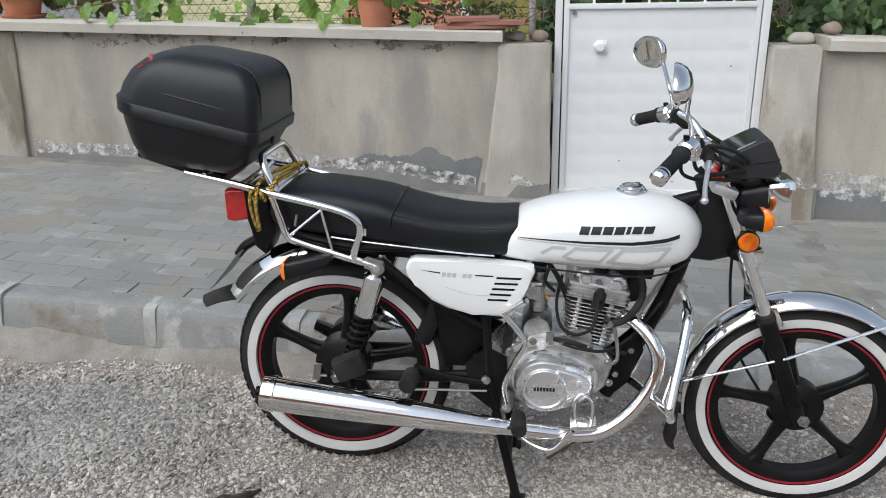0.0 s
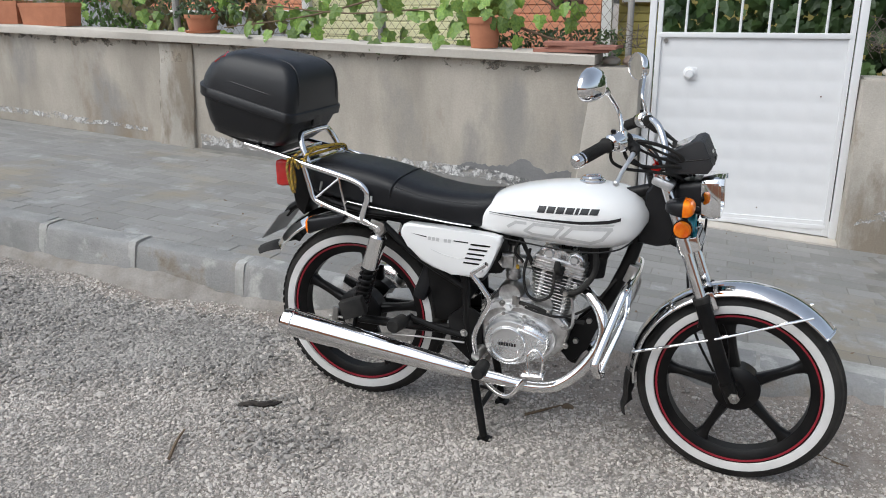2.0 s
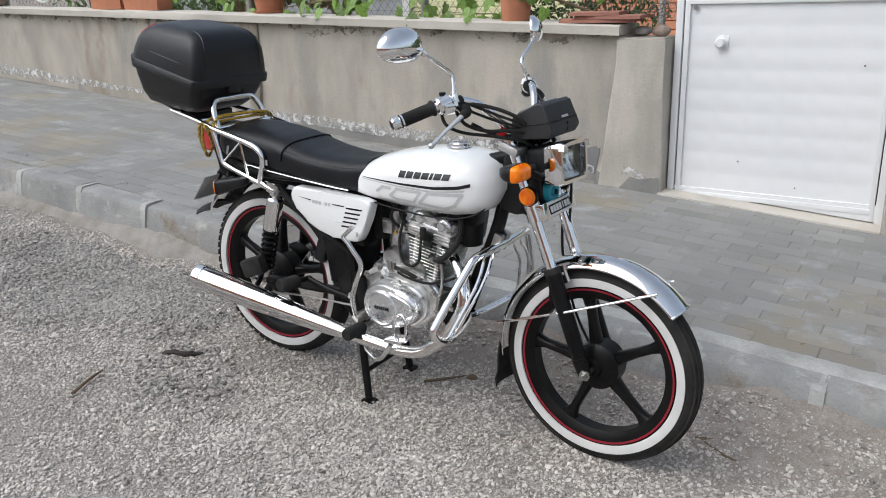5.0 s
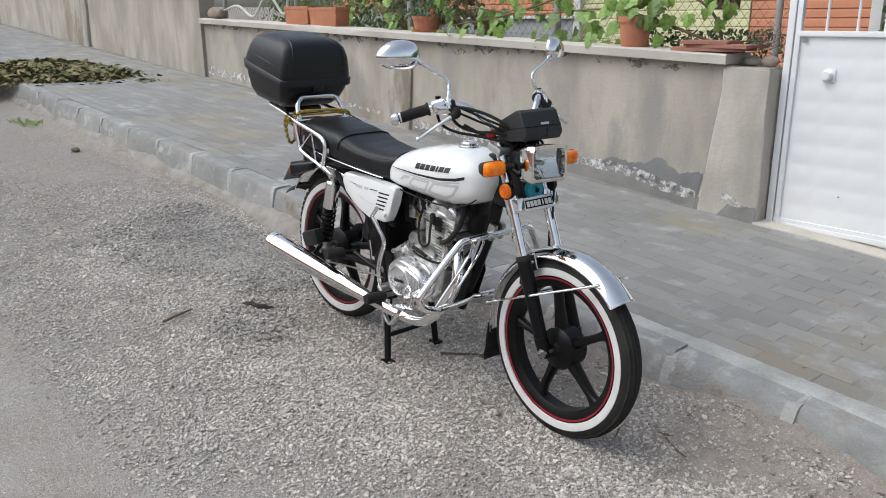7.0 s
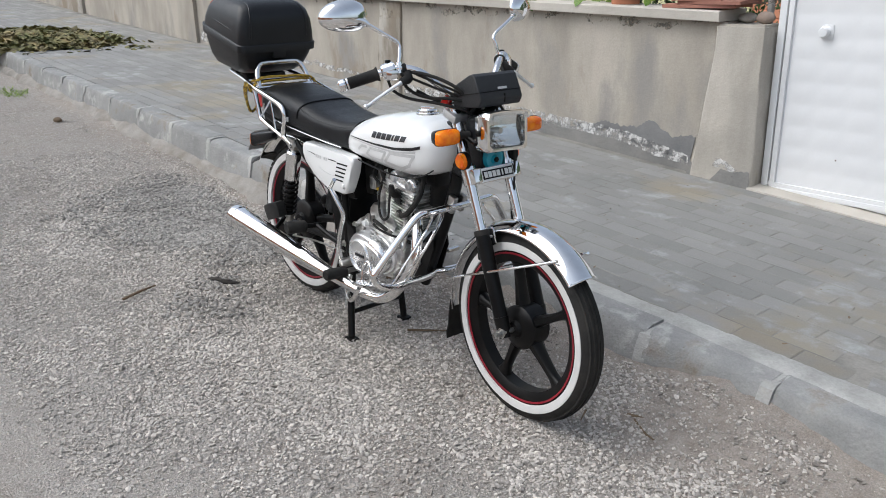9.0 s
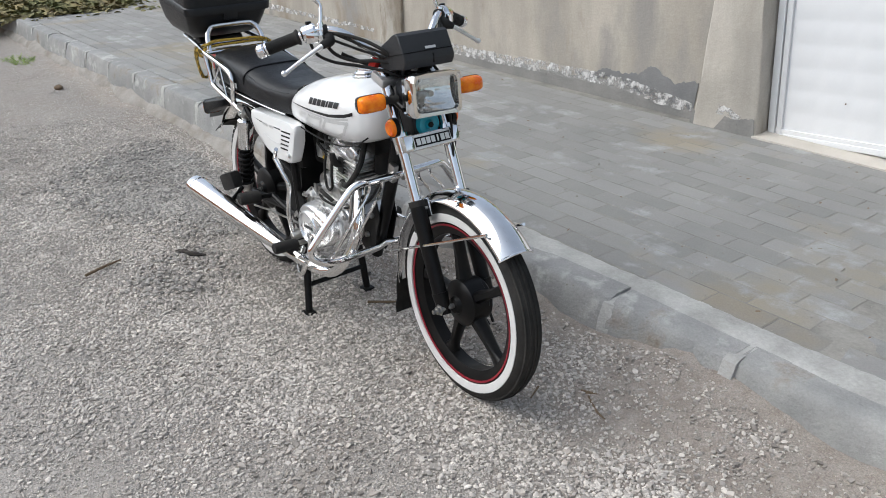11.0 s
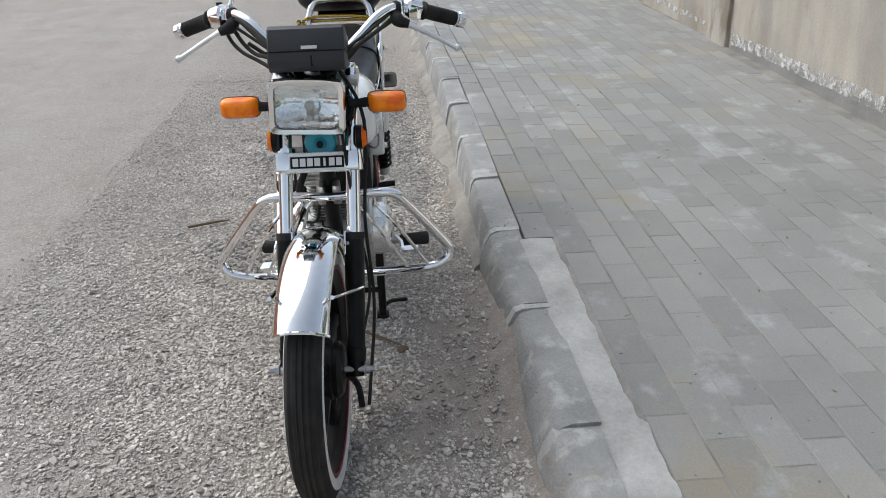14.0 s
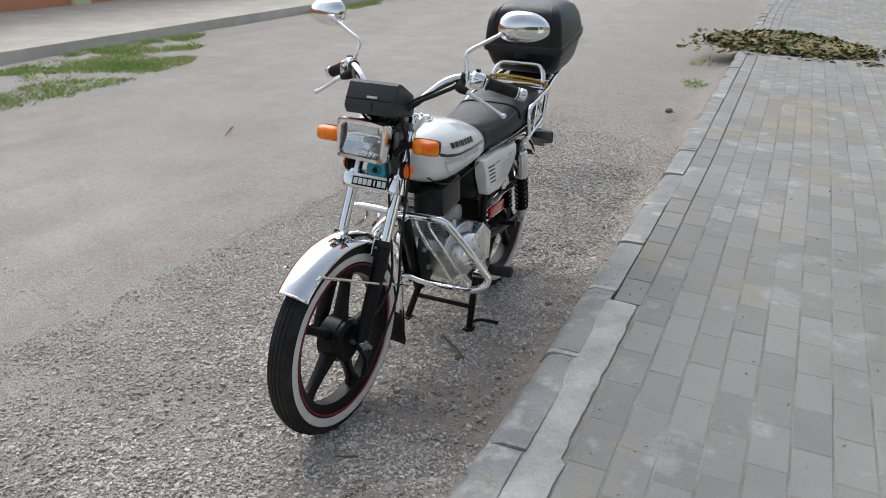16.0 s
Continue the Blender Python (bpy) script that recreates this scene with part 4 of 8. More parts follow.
for k in range(7):
    sp("badge_letter_block", box(B(), (bx + 0.0105, -0.049 + k * 0.0165, bz + 0.0038), (0.0015, 0.0128 if k != 4 else 0.005, 0.0180), 0.0, (0, -20, 0)), M_WHITEDECAL, parent=badge, smooth=0)
for s in (-1, 1):
    sp("badge_bracket", box(B(), (bx - 0.012, s * 0.078, bz - 0.002), (0.046, 0.032, 0.046), 0.006, (0, -20, 0)), M_CHROME, parent=badge)
# horn
horn = sp("horn", lathe(B(), [(0.0, 0.016), (0.010, 0.017), (0.014, 0.010), (0.026, 0.014), (0.033, 0.012), (0.037, 0.004), (0.036, -0.018), (0.02, -0.024), (0, -0.024)], (bx - 0.025, 0.008, 0.812), "x", 32), M_TEAL, "blue horn behind the fork badge")
sp("horn_boss", lathe(B(), [(0, 0.022), (0.008, 0.021), (0.009, 0.012)], (bx - 0.025, 0.008, 0.812), "x", 16), M_BLACK, parent=horn)

# ---- front mudguard
def guard_shell(cx, cz, r, a0, a1, hw, n=40, flare=0.0, th=0.0025, drop=0.028):
    bm = B()
    rings = []
    for k in range(n + 1):
        a = radians(a0 + (a1 - a0) * k / n)
        w = hw * (1 - 0.10 * max(0.0, (k - n * 0.75) / (n * 0.25)))
        prof = []
        for u in (-1, -0.93, -0.75, -0.5, -0.25, 0, 0.25, 0.5, 0.75, 0.93, 1):
            prof.append((u * w, -drop * abs(u) ** 2.6))
        ring = [Vector((cx + (r + dz) * math.cos(a), y, cz + (r + dz) * math.sin(a))) for y, dz in prof]
        ring += [Vector((cx + (r + dz - th) * math.cos(a), y * 0.985, cz + (r + dz - th) * math.sin(a))) for y, dz in reversed(prof)]
        rings.append(ring)
    return loft(bm, rings)


fm = wp("front_mudguard", guard_shell(FX, FZ, 0.333, 43, 186, 0.056, 44), M_CHROME, "chromed front mudguard", smooth=60)
lip = B()
tube(lip, [(FX + (0.333 - 0.028 * abs(y / 0.056) ** 2.6) * math.cos(radians(43)) + 0.001, y, FZ + (0.333 - 0.028 * abs(y / 0.056) ** 2.6) * math.sin(radians(43)) - 0.001) for y in (-0.056, -0.048, -0.025, 0, 0.025, 0.048, 0.056)], 0.0035, 8)
wp("mudguard_lip", lip, M_CHROME, parent=fm)
fl = B()
rings = []
for k in range(7):
    a = radians(180 + k * 4.0)
    r = 0.338 + 0.004 * k + (0.012 if k > 4 else 0)
    w = 0.047 + 0.002 * k
    rings.append([(FX + (r - 0.022 * abs(u) ** 2) * math.cos(a), u * w, FZ + (r - 0.022 * abs(u) ** 2) * math.sin(a)) for u in (-1, -0.6, 0, 0.6, 1)]
                 + [(FX + (r - 0.022 * abs(u) ** 2 - 0.004) * math.cos(a), u * w, FZ + (r - 0.022 * abs(u) ** 2 - 0.004) * math.sin(a)) for u in (1, 0.6, 0, -0.6, -1)])
wp("mud_flap", loft(fl, rings), M_RUBBER, "black rubber mud flap", fm)
for s in (-1, 1):
    y = s * 0.062
    mid = (0.738, s * 0.096, 0.498)
    a1, a2 = radians(56), radians(166)
    wp("mudguard_stay", tube(B(), [mid, (FX + 0.327 * math.cos(a1), y, FZ + 0.327 * math.sin(a1))], 0.0045, 8, smooth=False), M_CHROME, parent=fm)
    wp("mudguard_stay", tube(B(), [mid, (FX + 0.322 * math.cos(a2), y, FZ + 0.322 * math.sin(a2))], 0.0045, 8, smooth=False), M_CHROME, parent=fm)
    wp("mudguard_bracket", box(B(), (fork_x(0.585) + 0.005, s * 0.060, 0.590), (0.06, 0.006, 0.055), 0.004, (0, -25, 0)), M_CHROME, parent=fm)
    for dx, dz in ((-0.016, 0.012), (0.018, 0.004)):
        wp("bolt", lathe(B(), [(0, s * 0.005), (0.004, s * 0.005), (0.005, 0)], (fork_x(0.585) + dx, s * 0.0635, 0.592 + dz), "y", 8), M_STEEL, parent=fm)

# ---- headlamp
HL = Matrix.Translation((0.692, -0.005, 0.908)) @ Matrix.Rotation(radians(-2.5), 4, "X") @ Matrix.Rotation(radians(-4), 4, "Y") @ Matrix.Diagonal((1.0, 0.95, 0.93, 1))


def rrect(hy, hz, r, n=5, x=0.0):
    """Rounded rectangle in the y-z plane at x."""
    out = []
    for cy, cz, a0 in ((hy - r, hz - r, 0), (-hy + r, hz - r, 90), (-hy + r, -hz + r, 180), (hy - r, -hz + r, 270)):
        for k in range(n + 1):
            a = radians(a0 + 90 * k / n)
            out.append(Vector((x, cy + r * math.cos(a), cz + r * math.sin(a))))
    return out


def hp(name, bm, m, label="", parent=None, smooth=35.0):
    bmesh.ops.transform(bm, matrix=HL, verts=bm.verts)
    return sp(name, bm, m, label, parent, smooth)


hp("shell_back", loft(B(), [rrect(0.048, 0.032, 0.02, x=-0.116), rrect(0.050, 0.034, 0.02, x=-0.114)]), M_PLASTIC)
head = hp("headlamp", loft(B(), [rrect(0.050, 0.034, 0.02, x=-0.115), rrect(0.066, 0.046, 0.022, x=-0.10), rrect(0.076, 0.054, 0.022, x=-0.05), rrect(0.080, 0.058, 0.018, x=-0.012)], False), M_PLASTIC,
          "black headlamp shell with chromed rectangular rim")
hp("rim", loft(B(), [rrect(0.082, 0.060, 0.018, x=-0.040), rrect(0.0855, 0.063, 0.019, x=-0.037), rrect(0.087, 0.0645, 0.019, x=-0.010), rrect(0.088, 0.065, 0.019, x=0.004), rrect(0.084, 0.061, 0.018, x=0.014), rrect(0.0735, 0.0505, 0.016, x=0.013), rrect(0.072, 0.049, 0.016, x=0.0)], False), M_CHROME, "chrome headlamp rim", head, 50)
visor = B()
loft(visor, [[Vector((x, y * w, 0.062 + 0.004 * (1 - y * y) + dz - (0.020 if abs(y) > 0.97 else 0.002 if abs(y) > 0.88 else 0))) for y in (-1, -0.98, -0.93, -0.5, 0, 0.5, 0.93, 0.98, 1)]
             + [Vector((x, y * (w - 0.003), 0.0585 + 0.004 * (1 - y * y) + dz - (0.020 if abs(y) > 0.97 else 0.002 if abs(y) > 0.88 else 0))) for y in (1, 0.98, 0.93, 0.5, 0, -0.5, -0.93, -0.98, -1)] for x, w, dz in ((-0.004, 0.0885, 0.0), (0.012, 0.0885, 0.0005), (0.022, 0.086, -0.001))])
hp("visor", visor, M_CHROME, "chrome lip over the headlamp", head, 50)
refl = B()
cell_n, nu, nv = 6, 9, 7
rng = random.Random(12)
tilts = [[(rng.uniform(-1, 1), rng.uniform(-1, 1)) for _ in range(nv)] for _ in range(nu)]
grid = []
for i in range(nu * cell_n + 1):
    col = []
    for j in range(nv * cell_n + 1):
        u, v = i / (nu * cell_n), j / (nv * cell_n)
        y_, z_ = 0.0765 * (2 * u - 1), 0.0535 * (2 * v - 1)
        cu, cv_ = min(nu - 1, i // cell_n), min(nv - 1, j // cell_n)
        pu, pv = u * nu - cu - 0.5, v * nv - cv_ - 0.5
        ta, tb = tilts[cu][cv_]
        # a shallow bowl, each facet of it a small bowl of its own
        bowl = -0.050 + 0.022 * (2 * u - 1) ** 2 + 0.018 * (2 * v - 1.3) ** 2
        col.append(refl.verts.new((bowl + 0.0016 * (pu * pu + pv * pv) + 0.0013 * (ta * pu + tb * pv), y_, z_)))
    grid.append(col)
for i in range(nu * cell_n):
    for j in range(nv * cell_n):
        refl.faces.new((grid[i][j], grid[i + 1][j], grid[i + 1][j + 1], grid[i][j + 1]))
hp("reflector", refl, M_REFLECTOR, "silvered faceted reflector bowl", head, 30)
hp("bulb_shield", lathe(B(), [(0, -0.016), (0.009, -0.017), (0.011, -0.026), (0.009, -0.052)], (0, 0, 0), "x", 20), M_STEEL, "", head)
lens = hp("lens", loft(B(), [rrect(0.0770, 0.0540, 0.0145, x=0.004), rrect(0.0770, 0.0540, 0.0145, x=0.008), rrect(0.070, 0.047, 0.013, x=0.0105), rrect(0.03, 0.02, 0.008, x=0.0125)]), M_FLUTED, "fluted headlamp glass", head)
lens.visible_shadow = False
for s in (-1, 1):
    hp("headlamp_bolt", lathe(B(), [(0, s * 0.005), (0.006, s * 0.004), (0.007, 0)], (-0.05, s * 0.076, -0.03), "y", 12), M_STEEL, "", head)
    sp("headlamp_bracket", tube(B(), [(0.585, s * 0.078, 0.90), (0.62, s * 0.082, 0.885), (0.65, s * 0.080, 0.872)], 0.010, 10), M_BLACK)

# ---- turn signals
def pill(hy, hz, n=20):
    """Rounded outline in the y-z plane, fuller than an ellipse."""
    out = []
    for k in range(n):
        u, v = math.cos(2 * math.pi * k / n), math.sin(2 * math.pi * k / n)
        out.append((hy * abs(u) ** 0.42 * (1 if u > 0 else -1), hz * abs(v) ** 0.42 * (1 if v > 0 else -1)))
    return out


def signal(make, x, y, z, s, back=False):
    st = make("turn_signal", tube(B(), [(x, s * 0.078, z - 0.004), (x - 0.004, s * 0.100, z - 0.003), (x, y - s * 0.040, z)], [0.013, 0.010, 0.012], 12), M_RUBBER, "amber turn signal on a black stalk")
    d = -1 if not back else 1
    shell = ((0.048, 0.012, 0.008), (0.042, 0.026, 0.014), (0.024, 0.038, 0.0200), (0.006, 0.0420, 0.0228), (0.0, 0.0425, 0.023)) if not back else ((0.115, 0.012, 0.010), (0.100, 0.022, 0.016), (0.05, 0.030, 0.022), (0.006, 0.034, 0.0255), (0.0, 0.0345, 0.026))
    glass = ((0.0005, 0.0430, 0.0235), (0.014, 0.0415, 0.0225), (0.024, 0.036, 0.0185), (0.030, 0.026, 0.012), (0.032, 0.010, 0.005)) if not back else ((0.0005, 0.035, 0.0265), (0.008, 0.034, 0.0255), (0.014, 0.027, 0.020), (0.017, 0.012, 0.009))
    make("lamp_shell", loft(B(), [[Vector((x + d * u, y - s * 0.004 * u / 0.05 + p, z + q + (0.25 * u if back else 0))) for p, q in pill(hy, hz)] for u, hy, hz in shell]), M_PLASTIC, "", st, 60)
    make("lamp_lens", loft(B(), [[Vector((x - d * u, y + s * 0.1 * u + p, z + q)) for p, q in pill(hy, hz)] for u, hy, hz in glass]), M_ORANGE, "amber lens", st, 60)
    make("lens_seam", loft(B(), [[Vector((x - d * u, y + p, z + q)) for p, q in pill(hy, hz)] for u, hy, hz in ((-0.002, glass[0][1], glass[0][2]), (-0.002, glass[0][1] + 0.0012, glass[0][2] + 0.0012), (0.002, glass[0][1] + 0.0012, glass[0][2] + 0.0012), (0.002, glass[0][1], glass[0][2]))], False), M_PLASTIC, "", st)
    return st


for s in (-1, 1):
    signal(sp, 0.615, s * 0.165, 0.899, s)

# ---- instrument box
GA = [(0.548, 0.975), (0.545, 1.000), (0.552, 1.034), (0.620, 1.070), (0.634, 1.074), (0.646, 1.068), (0.675, 1.006), (0.674, 0.996), (0.664, 0.980), (0.560, 0.970)]
dash = sp("instrument_box", slab(B(), GA, -0.083, 0.083, 0.006, 3), M_DASH, "matt black rectangular instrument box")
nrm = Vector((-0.036, 0, 0.068)).normalized()
mid = Vector((0.586, 0, 1.0530))
ax = Vector((0.068, 0, 0.036)).normalized()
sp("dial_glass", loft(B(), [[mid + nrm * h + ax * (p.z * k) + Vector((0, p.y * k, 0)) for p in rrect(0.068, 0.032, 0.008)] for h, k in ((0.0, 1), (0.0030, 0.98))]), M_DIALGLASS, "glossy dial cover", dash)
for s in (-1, 1):
    sp("box_seam", tube(B(), [(0.548, s * 0.0836, 1.000), (0.60, s * 0.0836, 1.012), (0.664, s * 0.0836, 1.024)], 0.0016, 6), M_BLACK, "", dash)
sp("box_seam", tube(B(), [(0.6672, -0.080, 1.024), (0.6672, 0.080, 1.024)], 0.0016, 6), M_BLACK, "", dash)
sp("front_mark", box(B(), (0.6665, 0.008, 1.0315), (0.002, 0.034, 0.007), 0, (0, -25, 0)), M_GREYDECAL, "small light mark on the instrument box", dash)
sp("front_latch", box(B(), (0.673, 0.012, 1.003), (0.004, 0.004, 0.026), 0.001), M_BLACK, "", dash)
sp("dash_bracket", tube(B(), [(0.57, -0.03, 0.945), (0.60, -0.03, 0.972)], 0.012, 10, smooth=False), M_BLACK)
sp("dash_bracket", tube(B(), [(0.57, 0.03, 0.945), (0.60, 0.03, 0.972)], 0.012, 10, smooth=False), M_BLACK)
key = B()
tube(key, [(0.535, 0.0, 0.955), (0.530, 0, 1.005)], 0.013, 12, smooth=False)
sp("ignition_lock", key, M_BLACK)

# ---- handlebar and controls
bar = B()
half = [(0.530, 0.025, 0.990), (0.528, 0.060, 0.992), (0.515, 0.105, 1.030), (0.485, 0.155, 1.075), (0.445, 0.205, 1.088), (0.400, 0.270, 1.068), (0.362, 0.335, 1.045)]
tube(bar, [(x, -y, z) for x, y, z in reversed(half)] + half, 0.0112, 14, 6)
hb = sp("handlebar", bar, M_CHROME, "swept chrome handlebar", smooth=60)
for s in (-1, 1):
    def S(x, y, z, s=s):
        return (x, s * y, z)
    sp("bar_clamp", box(B(), S(0.530, 0.04, 0.975), (0.04, 0.028, 0.05), 0.008), M_ALLOY, parent=hb)
    d = Vector((0.362 - 0.400, s * 0.065, -0.023)).normalized()
    g0, g1 = Vector(S(0.408, 0.258, 1.072)), Vector(S(0.353, 0.350, 1.041))
    gd = (g1 - g0).normalized()
    gl = (g1 - g0).length
    gr = sp("grip", tube(B(), [g0 - gd * 0.004, g0, g0 + gd * 0.006, g0 + gd * 0.03, g1 - gd * 0.02, g1 - gd * 0.012], [0.022, 0.022, 0.0175, 0.0168, 0.0168, 0.0165], 20, smooth=False), M_RUBBER, "black ribbed rubber grip", hb)
    ribs = B()
    for k in range(14):
        c0 = g0 + gd * (0.012 + k * 0.0055)
        tube(ribs, [c0, c0 + gd * 0.003], 0.0178, 18, smooth=False)
    sp("grip_ribs", ribs, M_RUBBER, "", gr)
    sp("bar_end", tube(B(), [g1 - gd * 0.014, g1 - gd * 0.010, g1 + gd * 0.004, g1 + gd * 0.010], [0.0165, 0.0195, 0.0195, 0.013], 18, smooth=False), M_CHROME, "chrome bar-end cap", gr)
    sp("bar_end_ring", tube(B(), [g1 - gd * 0.022, g1 - gd * 0.017], 0.0188, 18, smooth=False), M_CHROME, "", gr)
    w0 = Vector(S(0.428, 0.228, 1.082))
    sw = B()
    tube(sw, [w0 + gd * 0.024, w0 + gd * 0.018, w0 - gd * 0.014, w0 - gd * 0.020], [0.018, 0.024, 0.024, 0.018], 18, smooth=False)
    box(sw, w0 + Vector((0.012, 0, -0.012)), (0.035, 0.034, 0.030), 0.006, (0, 0, s * 32))
    sp("switch_housing", sw, M_CHROME, "chrome switch housing", hb)
    sp("switch_button", box(B(), w0 + Vector((-0.006, 0, 0.026)), (0.014, 0.014, 0.010), 0.003), M_BLACK, "", hb)
    perch = B()
    tube(perch, [S(0.448, 0.200, 1.083), S(0.452, 0.188, 1.083)], 0.019, 14, smooth=False)
    tube(perch, [S(0.452, 0.190, 1.076), S(0.476, 0.196, 1.060), S(0.478, 0.222, 1.050)], [0.014, 0.016, 0.010], 12)
    sp("lever_boot", perch, M_RUBBER, "black rubber lever boot", hb)
    sp("lever", tube(B(), [S(0.478, 0.215, 1.052), S(0.472, 0.25, 1.035), S(0.462, 0.295, 1.010), S(0.458, 0.330, 0.990)], [0.0075, 0.006, 0.0052, 0.0058], 10), M_ALLOY, "polished hand lever", hb)
    ball = B()
    bmesh.ops.create_uvsphere(ball, u_segments=12, v_segments=8, radius=0.0085, matrix=Matrix.Translation(S(0.457, 0.334, 0.989)))
    sp("lever_ball", ball, M_ALLOY, "", hb)
    # mirror
    st = sp("mirror", tube(B(), [S(0.440, 0.203, 1.09), S(0.434, 0.192, 1.13), S(0.424, 0.192, 1.160), S(0.418, 0.245, 1.192), S(0.412, 0.290, 1.218)], 0.0058, 10, 5), M_CHROME, "chrome handlebar mirror on a bent stem", hb, 60)
    sp("mirror_foot", tube(B(), [S(0.446, 0.203, 1.075), S(0.446, 0.203, 1.108)], [0.014, 0.009], 12, smooth=False), M_CHROME, "", hb)
    mc = Vector(S(0.378, 0.340, 1.236))
    mn = Vector((-0.88, -0.47, -0.05) if s > 0 else (-0.985, 0.14, -0.06)).normalized()
    mu = (Vector((0, 0, 1)) - mn * mn.z).normalized()
    ms = mn.cross(mu).normalized()
    if ms.y * s < 0:
        ms = -ms

    def oval(k, depth):
        out = []
        for q in range(32):
            a = 2 * math.pi * q / 32
            u, v = math.cos(a), math.sin(a)
            w = 0.076 * (1 + 0.08 * u) * (abs(u) ** 0.85 * (1 if u > 0 else -1))
            hgt = 0.045 * (1 + 0.12 * v - 0.10 * u) * (abs(v) ** 0.9 * (1 if v > 0 else -1))
            out.append(mc + ms * w * k + mu * hgt * k + mn * depth)
        return out

    sp("mirror_shell", loft(B(), [oval(0.25, -0.034), oval(0.55, -0.030), oval(0.80, -0.021), oval(0.95, -0.008), oval(1.0, 0.002), oval(0.97, 0.005), oval(0.955, 0.003)]), M_CHROME, "chrome mirror shell", st, 60)
    sp("mirror_glass", loft(B(), [oval(0.955, 0.0025), oval(0.5, 0.0035), oval(0.1, 0.0038)]), M_MIRROR, "mirror glass", st, 60)
    sp("mirror_joint", tube(B(), [S(0.412, 0.286, 1.216), S(0.408, 0.300, 1.226), mc + Vector((0.028, -s * 0.012, -0.004))], [0.008, 0.009, 0.008], 10), M_CHROME, "", st)
    # cables from the levers
    for k, (dx, dz) in enumerate(((0.0, 0.0), (0.012, 0.014))):
        sp("control_cable", tube(B(), [S(0.478, 0.185 - 0.01 * k, 1.060 + dz), S(0.520 + dx, 0.130, 1.030 + dz), S(0.575 + dx, 0.075, 1.000 + dz * 0.5), S(0.575, 0.045, 0.95), S(0.53, 0.03, 0.90)], 0.0038, 8), M_RUBBER, "black control cable", hb)
sp("red_switch", box(B(), (0.520, -0.085, 0.985), (0.024, 0.03, 0.026), 0.006, (0, 30, 20)), M_REDLENS, "red plastic switch")
for pts, r in (([(0.455, -0.190, 1.078), (0.500, -0.165, 1.074), (0.550, -0.125, 1.055), (0.590, -0.090, 1.025), (0.600, -0.060, 0.985)], 0.0052),
               ([(0.445, -0.200, 1.058), (0.460, -0.175, 1.020), (0.505, -0.140, 1.000), (0.560, -0.105, 1.000), (0.600, -0.070, 0.990)], 0.0050),
               ([(0.415, -0.228, 1.062), (0.420, -0.212, 1.022), (0.455, -0.180, 0.998), (0.520, -0.130, 0.985), (0.580, -0.080, 0.968), (0.600, -0.040, 0.945)], 0.0046),
               ([(0.455, 0.190, 1.070), (0.500, 0.165, 1.052), (0.550, 0.125, 1.030), (0.590, 0.085, 1.005), (0.600, 0.055, 0.975)], 0.0050)):
    sp("control_cable", tube(B(), pts, r, 8), M_RUBBER, "black control cable", hb)
sp("cable_bunch", tube(B(), [(0.47, -0.16, 1.02), (0.50, -0.10, 0.985), (0.545, -0.06, 0.975), (0.60, 0.0, 0.955), (0.60, 0.06, 0.975), (0.54, 0.12, 1.03)], 0.005, 8), M_RUBBER)

# ---- frame
fr = B()
tube(fr, [(0.500, 0, 0.90), (0.46, 0, 0.70), (0.375, 0, 0.50), (0.285, 0, 0.315)], 0.021, 14, 4)
tube(fr, [(0.50, 0, 0.905), (0.30, 0, 0.855), (0.0, 0, 0.80), (-0.20, 0, 0.79)], 0.020, 12, 4)
tube(fr, [(0.515, 0, 0.955), (0.545, 0, 0.835)], 0.030, 16, smooth=False)
tube(fr, [(0.47, 0, 0.78), (0.34, 0, 0.845)], 0.014, 10, smooth=False)
frame_part = bp("frame", fr, M_BLACK, "black tubular steel frame")
